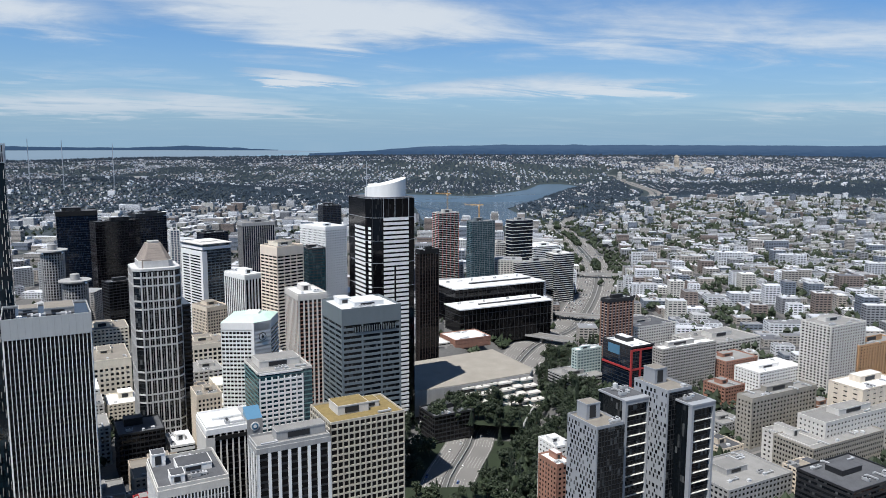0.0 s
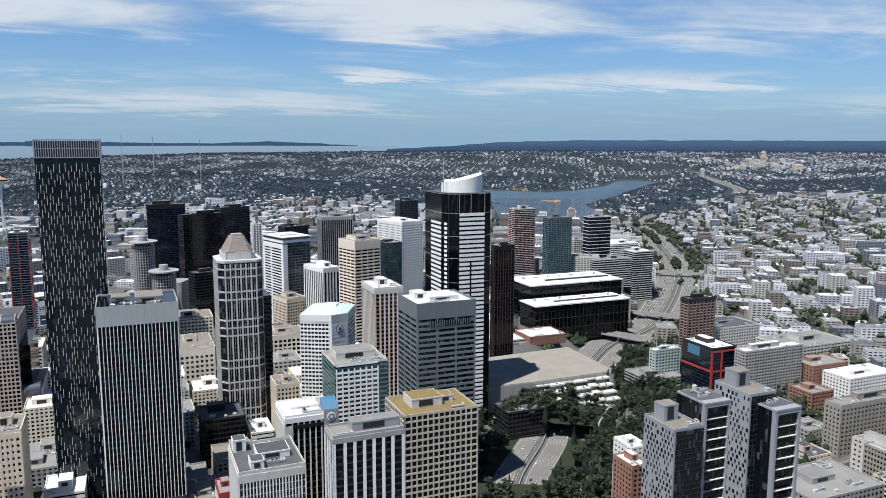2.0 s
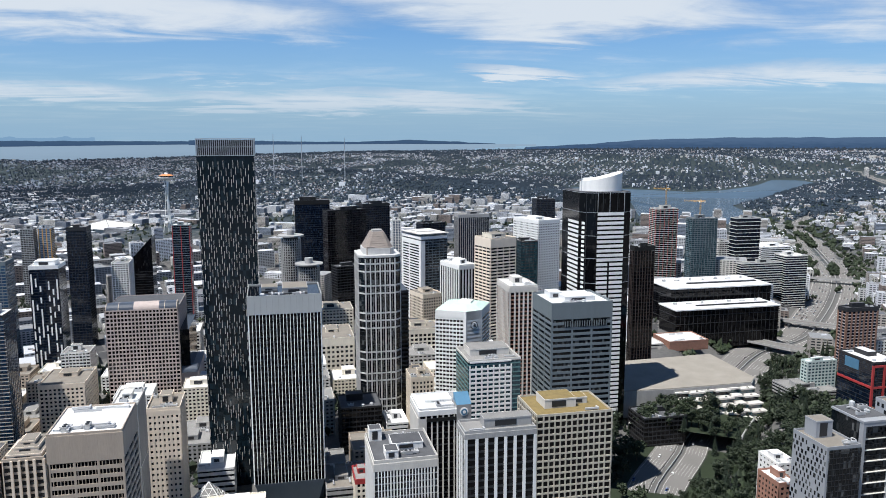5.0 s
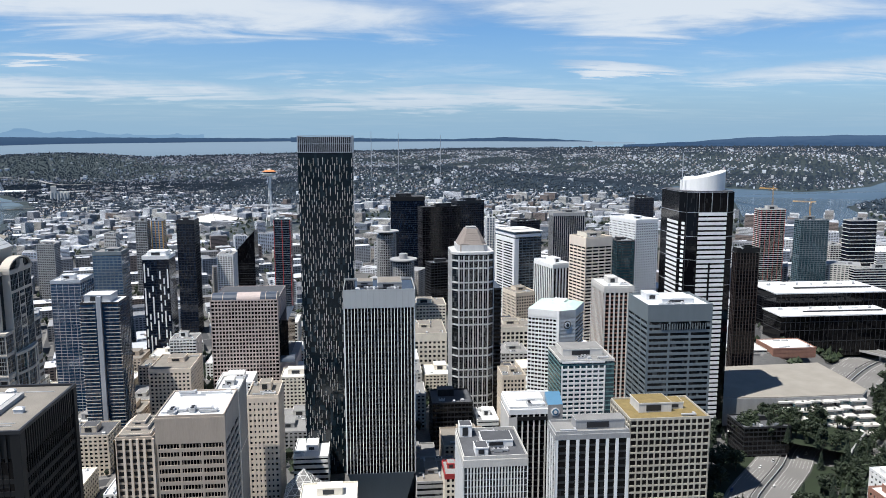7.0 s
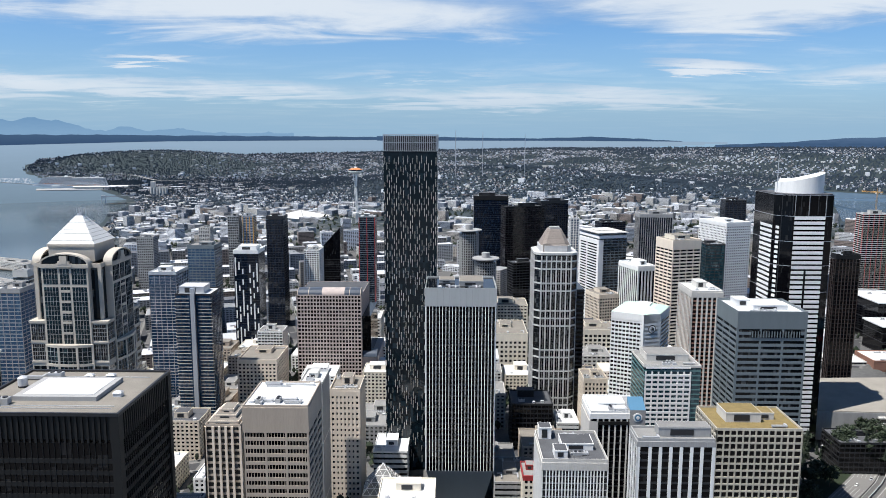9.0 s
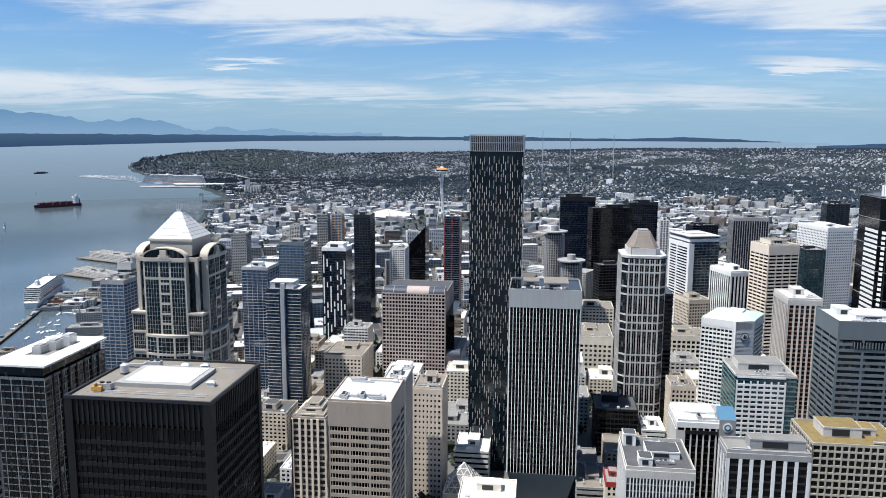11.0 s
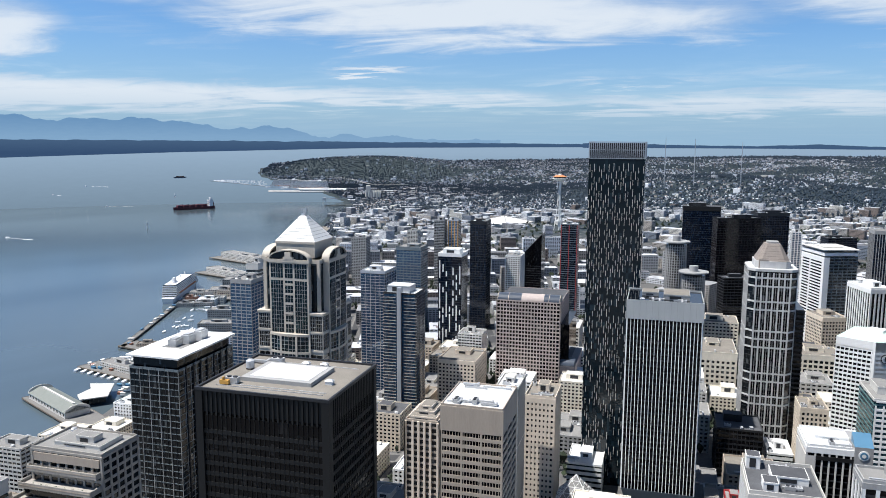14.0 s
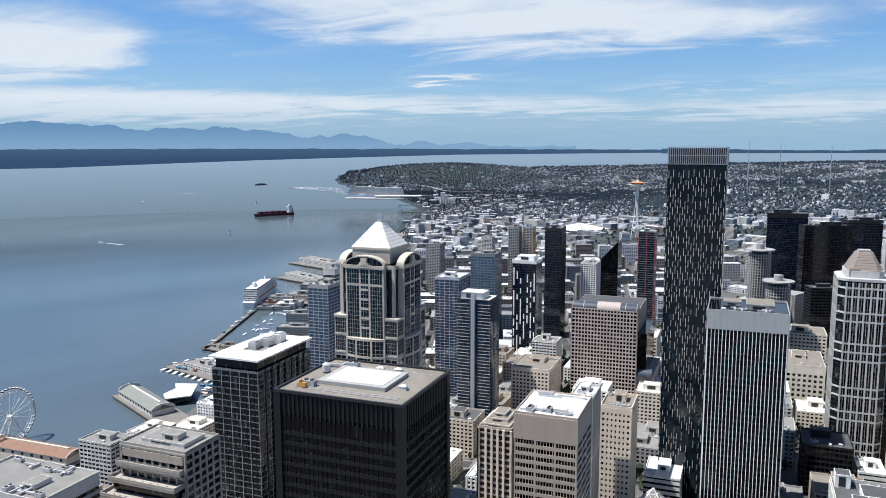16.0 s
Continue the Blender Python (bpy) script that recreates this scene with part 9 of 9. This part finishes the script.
# the freighter at anchor
ship = vessel("cargo_ship", -3098, 1634, -95, 185, 27, 11, HULL_RED, "dark red freighter lying at anchor with a white bridge")
house = put("bridge_house", boxes("bridge_house", HULL_WHITE, (-82, -66, -12, 12, 11, 38), (-84, -64, -13.4, 13.4, 34, 38), (-79, -72, -4, 4, 38, 48)), ship, label="white bridge house")
for k in range(5):
    put("bridge_window", boxes("bridge_window", G_BLACK, (-66.2, -65.9, -11, 11, 13 + 3.4 * k, 14.4 + 3.4 * k)), house)
put("funnel", boxes("funnel", HULL_RED, (-90, -84, -3, 3, 11, 27)), ship)
for px in (-45, -18, 10, 38, 64):
    put("hatch", boxes("hatch", HULL_RED, (px - 11, px + 11, -10, 10, 10.5, 20)), ship)
for px in (-31, -4, 24, 52):
    put("deck_crane", joined("deck_crane", [rod("c", HULL_RED, (px, 0, 10), (px, 0, 24), 1.0), rod("c", HULL_RED, (px, 0, 23), (px + 18, 3, 20), 0.6)]), ship)

# small boats
for x, y, rz, L, wake in ((-2588, 745, 200, 22, 110), (-3492, 1419, 215, 14, 130), (-5033, 1918, 215, 16, 120), (-4390, 1500, 190, 12, 70)):
    fx, fy, fz, k = far_place(x, y)
    boat = vessel("motor_boat", fx, fy, rz, L, L * 0.28, 1.8, HULL_WHITE, "small white motor boat trailing foam", "boat", fz)
    put("cabin", boxes("cabin", HULL_WHITE, (-L * 0.2, L * 0.12, -L * 0.09, L * 0.09, 1.8, 3.8)), boat)
    v = [(-L * 0.4, 0, 0.3), (-wake * 0.5, 2.2, 0.25), (-wake, 5.0, 0.2), (-wake, 1.5, 0.2), (-wake * 0.6, 0, 0.25), (-wake, -1.5, 0.2), (-wake, -5, 0.2), (-wake * 0.5, -2.2, 0.25)]
    put("wake", mesh_of("wake", v, [(0, 1, 2, 3, 4), (0, 4, 5, 6, 7)], FOAM), boat, label="white foam wake")
for x, y in ((-2553, 1171), (-3800, 1900)):
    fx, fy, fz, k = far_place(x, y)
    boat = vessel("sailing_boat", fx, fy, 130, 16, 4.4, 1.6, HULL_WHITE, "white sailing boat with raised sails", "boat", fz)
    put("mast", rod("mast", WHITE, (1, 0, 1), (1, 0, 22), 0.15), boat)
    put("mainsail", mesh_of("mainsail", [(0.8, 0.1, 3), (-6, 0.9, 3), (0.9, 0.1, 21), (0.8, -0.05, 3), (-6, 0.75, 3), (0.9, -0.05, 21)], [(0, 1, 2), (5, 4, 3), (0, 3, 4, 1), (1, 4, 5, 2)], WHITE), boat)
    put("jib_sail", mesh_of("jib_sail", [(1.3, 0, 19), (7.5, 0, 2), (1.6, 0.9, 2.6), (1.3, -0.1, 19), (7.5, -0.1, 2), (1.6, 0.75, 2.6)], [(0, 1, 2), (5, 4, 3), (0, 3, 4, 1), (1, 4, 5, 2)], WHITE), boat)
fx, fy, fz, k = far_place(-5656, 2876)
barge = vessel("barge", fx, fy, 70, 95 * k, 22 * k, 5, HULL_DARK, "low dark barge far out on the bay", "ship", fz)
put("cargo", boxes("cargo", BROWN, (-30 * k, 30 * k, -7 * k, 7 * k, 5, 9)), barge)


def liner(name, x, y, rz, L, B, decks, label, z=0.0, s=1.0):
    ob = vessel(name, x, y, rz, L * s, B * s, 10 * s, HULL_WHITE, label, "ship", z)
    for i in range(decks):
        a, b = -L * s * (0.46 - 0.05 * i / decks), L * s * (0.36 - 0.12 * i / decks)
        w = B * s * 0.48
        put("deck_house", boxes("deck_house", HULL_WHITE, (a, b, -w, w, (10 + 3.2 * i) * s, (11.9 + 3.2 * i) * s)), ob)
        put("window_strip", boxes("window_strip", G_DARK, (a + 1, b - 0.6, -w + 0.5, w - 0.5, (11.9 + 3.2 * i) * s, (13.2 + 3.2 * i) * s)), ob)
    t = 10 + 3.2 * decks
    put("top_deck", boxes("top_deck", HULL_WHITE, (-L * s * 0.4, L * s * 0.15, -B * s * 0.4, B * s * 0.4, t * s, (t + 0.5) * s)), ob)
    put("funnel", prism("funnel", HULL_WHITE, [(-L * s * 0.3, -3 * s), (-L * s * 0.22, -3 * s), (-L * s * 0.22, 3 * s), (-L * s * 0.3, 3 * s)], t * s, (t + 9) * s, [(-L * s * 0.31, -2 * s), (-L * s * 0.25, -2 * s), (-L * s * 0.25, 2 * s), (-L * s * 0.31, 2 * s)]), ob)
    for px in (-0.05, 0.1):
        put("radar_mast", joined("radar_mast", [rod("m", HULL_WHITE, (L * s * px, 0, t * s), (L * s * px, 0, (t + 8) * s), 0.5 * s), prism("m", HULL_WHITE, disc(1.6 * s, 10, cx=L * s * px), (t + 4) * s, (t + 6.5) * s, disc(0.8 * s, 10, cx=L * s * px))]), ob)
    boat = boxes("lifeboat", ORANGEP, (-4 * s, 4 * s, -1.2 * s, 1.2 * s, 0, 2 * s))
    for i in range(8):
        for q in (-1, 1):
            put("lifeboat", boat, ob, L * s * (-0.32 + 0.075 * i), q * B * s * 0.5, 14 * s)
    return ob


liner("cruise_ship", -1418, 716, 138, 207, 27, 7, "white cruise ship moored at the quay")
fx, fy, fz, k = far_place(-3824, 2747)
liner("cruise_ship", fx, fy, 227, 300, 36, 14, "distant white cruise ship at the terminal", fz, k)
fx, fy, fz, k = far_place(-4070, 2755)
liner("cruise_ship", fx, fy, 227, 230, 32, 13, "second distant cruise ship at the terminal", fz, k)

# piers from near to far
pier_deck("pier", -770, 190, -880, 128, 46, "timber pier with brown sheds")
shed(-775, 188, -862, 139, 24, 7, 11, BEIGE, BROWN, "low brown-roofed shed on the wheel pier", windows=8)
pier_deck("pier", -800, 303, -958, 297, 38, "timber pier of the aquarium")
shed(-850, 301, -950, 297, 27, 6.5, 12.0, OFFWHITE, PALEROOF, "long pale shed with a grey-green gabled roof")
wing = thing("aquarium_wing", -893, 338, 3.2, 0, "white flat-roofed pavilion on the waterfront", "building")
put("wall", prism("wall", G_DARK, [(-6, -15), (10, -20), (18, 4), (-19, 26), (-35, 9), (-16, 2)], 0, 6), wing)
put("roof", prism("roof", OFFWHITE, [(-8, -18), (12, -23), (21, 5), (-20, 30), (-40, 9), (-20, 2)], 6, 7.2), wing)
pier_deck("pier", -905, 425, -1045, 392, 40, "concrete pier lined with white boats")
low_block(-985, 410, 74, 20, 2, 13, 6, "terminal_building")
low_block(-940, 425, 30, 30, 2, 13, 1, "terminal_building")
for i in range(9):
    vessel("moored_boat", -930 - 13 * i, 398 - 3.4 * i, 100 + GRID, 17, 4.6, 2.2, HULL_WHITE, "white boat moored at the pier", "boat")
# the basin with its breakwater
bw, L = pier_deck("breakwater", -1095, 455, -1310, 645, 7, "long concrete breakwater round the boat basin")
pier_deck("pier", -1010, 500, -1110, 470, 34, "broad quay deck with timber edge")
mast = rod("mast", STEEL, (0, 0, 1), (0, 0, 14), 0.12)
yacht_rnd = random.Random(2)
for i in range(24):
    t, q = yacht_rnd.random(), yacht_rnd.uniform(18, 70)
    x, y = -1100 - 200 * t + q * 0.66, 470 + 175 * t + q * 0.75
    if signed(np.array([x]), np.array([y]), BAY)[0] > -6:
        continue
    b = vessel("yacht", x, y, 132 + 90 * (i % 2), yacht_rnd.uniform(9, 16), 3.6, 1.5, HULL_WHITE, "small white yacht in the boat basin", "boat")
    put("mast", mast, b)
pier_deck("pier", -1290, 790, -1370, 690, 70, "concrete quay of the cruise terminal")
low_block(-1335, 770, 70, 34, 3, 46, 6, "terminal_building")
low_block(-1410, 850, 80, 40, 3, 46, 2, "terminal_building")
low_block(-1290, 700, 34, 26, 2, 46, 3, "terminal_building")
pier_deck("pier", -1440, 900, -1610, 872, 60, "timber pier with a long office building")
low_block(-1525, 880, 140, 30, 3, 0, 6, "office_block")
pier_deck("pier", -1560, 1040, -1790, 1010, 64, "timber pier with a long white building")
low_block(-1682, 1022, 168, 36, 4, 3, 6, "office_block")

# halls, pavilions and stalls along the quays
QUAY = [(-1282.5, 687.8, 34, 22, 1, 2), (-1298.6, 661.0, 30, 16, 1, 2), (-1357.9, 727.6, 46, 24, 2, 6), (-1095.4, 612.0, 60, 26, 3, 2), (-1178.6, 667.0, 46, 24, 3, 2), (-1292.3, 719.9, 30, 24, 2, 6),
        (-1318.2, 767.5, 50, 30, 3, 4), (-1340.0, 694.5, 22, 12, 1, 0), (-1078.2, 485.7, 26, 14, 1, 5), (-1016.9, 424.5, 30, 12, 1, 3)]
for x, y, w, d, floors, k in QUAY:
    low_block(x, y, w, d, floors, 46, k, "quay_hall")
STALL = [boxes("body", m, (-a, a, -b, b, 0, 2.6), (-a - 0.4, a + 0.4, -b - 0.4, b + 0.4, 2.6, 2.9)) for m, a, b in ((WHITE, 2.5, 1.6), (GREYC, 3.5, 2.0), (BRICK, 2.2, 2.2), (BLUEP, 3.0, 1.5), (OFFWHITE, 4.0, 2.4))]
for x0, y0, x1, y1, half, n in ((-905, 425, -1045, 392, 16, 26), (-1010, 500, -1110, 470, 13, 16), (-1095, 455, -1310, 645, 2, 12), (-1290, 790, -1370, 690, 30, 18), (-890, 350, -920, 425, 24, 10)):
    for _ in range(n):
        t, q = yacht_rnd.random(), yacht_rnd.uniform(-half, half)
        ux, uy = x1 - x0, y1 - y0
        ul = math.hypot(ux, uy)
        stall = thing("market_stall", x0 + ux * t - uy / ul * q, y0 + uy * t + ux / ul * q, 3.2, math.degrees(math.atan2(uy, ux)) + 90 * yacht_rnd.randrange(2), "small hut or crate on the quay", "hut", "huts on the quays")
        put("body", yacht_rnd.choice(STALL), stall)

# breakwater and marina under the far bluff, the quay and the grain silos
pts = [far_place(-5072 + 862 * i / 20, 2806 - 63 * i / 20, 0.5) for i in range(21)]
v = [(p[0], p[1], p[2] + dz) for p in pts for dz in (0, 2.4)]
bank_ob = thing("breakwater", 0, 0, 0, 0, "grey rock breakwater of the far marina", "breakwater")
put("rocks", mesh_of("rocks", v + [(p[0] + 6, p[1] + 12, p[2]) for p in pts], [(2 * i, 2 * i + 2, 2 * i + 3, 2 * i + 1) for i in range(20)] + [(2 * i + 1, 2 * i + 3, 42 + i + 1, 42 + i) for i in range(20)], GREYC), bank_ob)
hulls = []
for i in range(250):
    u, w = yacht_rnd.random(), math.floor(yacht_rnd.random() * 7) / 7 * 0.85 + 0.1
    p = far_place((-5072 + 862 * u) * (1 - w) + (-5149 + 206 * u) * w, (2806 - 63 * u) * (1 - w) + (2953 + 218 * u) * w, 0.3)
    q = yacht_rnd.uniform(2, 4)
    hulls.append((p[0] - q, p[0] + q, p[1] - 1.6, p[1] + 1.6, p[2], p[2] + yacht_rnd.uniform(1.2, 2.6)))
tagged(new("marina_boats", boxes("marina_boats", HULL_WHITE, *hulls)), "white boats packed in the far marina", "boats", kind="stuff")


def quay_box(u0, u1, w0, w1, z0, z1, mat, name):
    """A long low block on the terminal pier, by its share of the pier's length and width."""
    plan = [far_place((-3806 + 320 * u) - (106 + 10 * u) * w, (2471 + 309 * u) + (69 + 23 * u) * w, 0)[:3] for u, w in ((u0, w0), (u1, w0), (u1, w1), (u0, w1))]
    return mesh_of(name, [(x, y, z + z0) for x, y, z in plan] + [(x, y, z + z1) for x, y, z in plan], [(4, 5, 6, 7), (0, 1, 5, 4), (1, 2, 6, 5), (2, 3, 7, 6), (3, 0, 4, 7)], mat)


quay = thing("pier", 0, 0, 0, 0, "long concrete cruise terminal pier", "pier")
put("deck", quay_box(0, 1, 0, 1, -1, 3, GREYC, "deck"), quay)
hall = thing("terminal_hall", 0, 0, 0, 0, "long white hall on the cruise terminal pier", "building")
put("wall", quay_box(0.42, 1, 0.3, 0.8, 3, 12, OFFWHITE, "wall"), hall)
put("roof", quay_box(0.40, 1.01, 0.25, 0.85, 12, 14, WHITE, "roof"), hall)
silo = thing("grain_silo", *far_place(-2990, 2560, 3)[:3], 46, "white concrete grain silos by the bay", "silo")
for i in range(6):
    for j in range(2):
        put("silo_tube", prism("silo_tube", OFFWHITE, disc(6.5, 14, cx=13 * i - 32, cy=13 * j), 0, 36), silo)
put("headhouse", boxes("headhouse", OFFWHITE, (-34, -12, -5, 18, 36, 66), (-40, 40, 0, 12, 36, 42)), silo)
pier_deck("pier", -2750, 2330, -2850, 2150, 14, "narrow pier for loading grain")
load = thing("loading_tower", -2852, 2150, 2, 46, "grey grain loading tower on the pier", "tower")
put("frame", joined("frame", [rod("f", STEEL, (sx * 7, sy * 7, 0), (sx * 6, sy * 6, 34), 0.9) for sx in (-1, 1) for sy in (-1, 1)]), load)
put("hopper", boxes("hopper", STEEL, (-8, 8, -8, 8, 24, 36)), load)
put("conveyor", joined("conveyor", [rod("f", STEEL, (0, 0, 30), (110, 120, 26), 1.6)]), load)


# the big wheel
def big_wheel(x, y, z, r, rz):
    ob = thing("ferris_wheel", x, y, z, rz, "tall white ferris wheel at the end of a pier", "ferris wheel")
    n = 42
    for off in (-1.6, 1.6):
        for q, th in ((r, 0.32), (r * 0.9, 0.2)):
            ring = [rod("r", WHITE, (q * math.cos(2 * math.pi * i / n), off, q * math.sin(2 * math.pi * i / n)), (q * math.cos(2 * math.pi * (i + 1) / n), off, q * math.sin(2 * math.pi * (i + 1) / n)), th, 5) for i in range(n)]
            put("rim", joined("rim", ring), ob)
    for i in range(21):
        a = 2 * math.pi * i / 21
        put("spoke", rod("spoke", WHITE, (0, -0.8 + 1.6 * (i % 2), 0), (r * math.cos(a), 0, r * math.sin(a)), 0.2, 5), ob)
    cab = joined("gondola", [boxes("g", HULL_WHITE, (-1.0, 1.0, -1.1, 1.1, -1.4, -1.0), (-1.0, 1.0, -1.1, 1.1, 0.8, 1.1)), boxes("g", G_DARK, (-0.95, 0.95, -1.05, 1.05, -1.0, 0.8))])
    for i in range(n):
        a = 2 * math.pi * i / n
        put("gondola", cab, ob, (r + 1.2) * math.cos(a), 0, (r + 1.2) * math.sin(a))
    put("hub", joined("hub", [rod("h", WHITE, (0, -3, 0), (0, 3, 0), 1.7, 14)]), ob)
    for s in (-1, 1):
        for q in (-1, 1):
            put("leg", rod("leg", WHITE, (0, s * 3, 0), (q * 13, s * 6, -z + 3), 0.7, 8), ob)


big_wheel(-871.9, 151.5, 29.5, 28, GRID + 90)
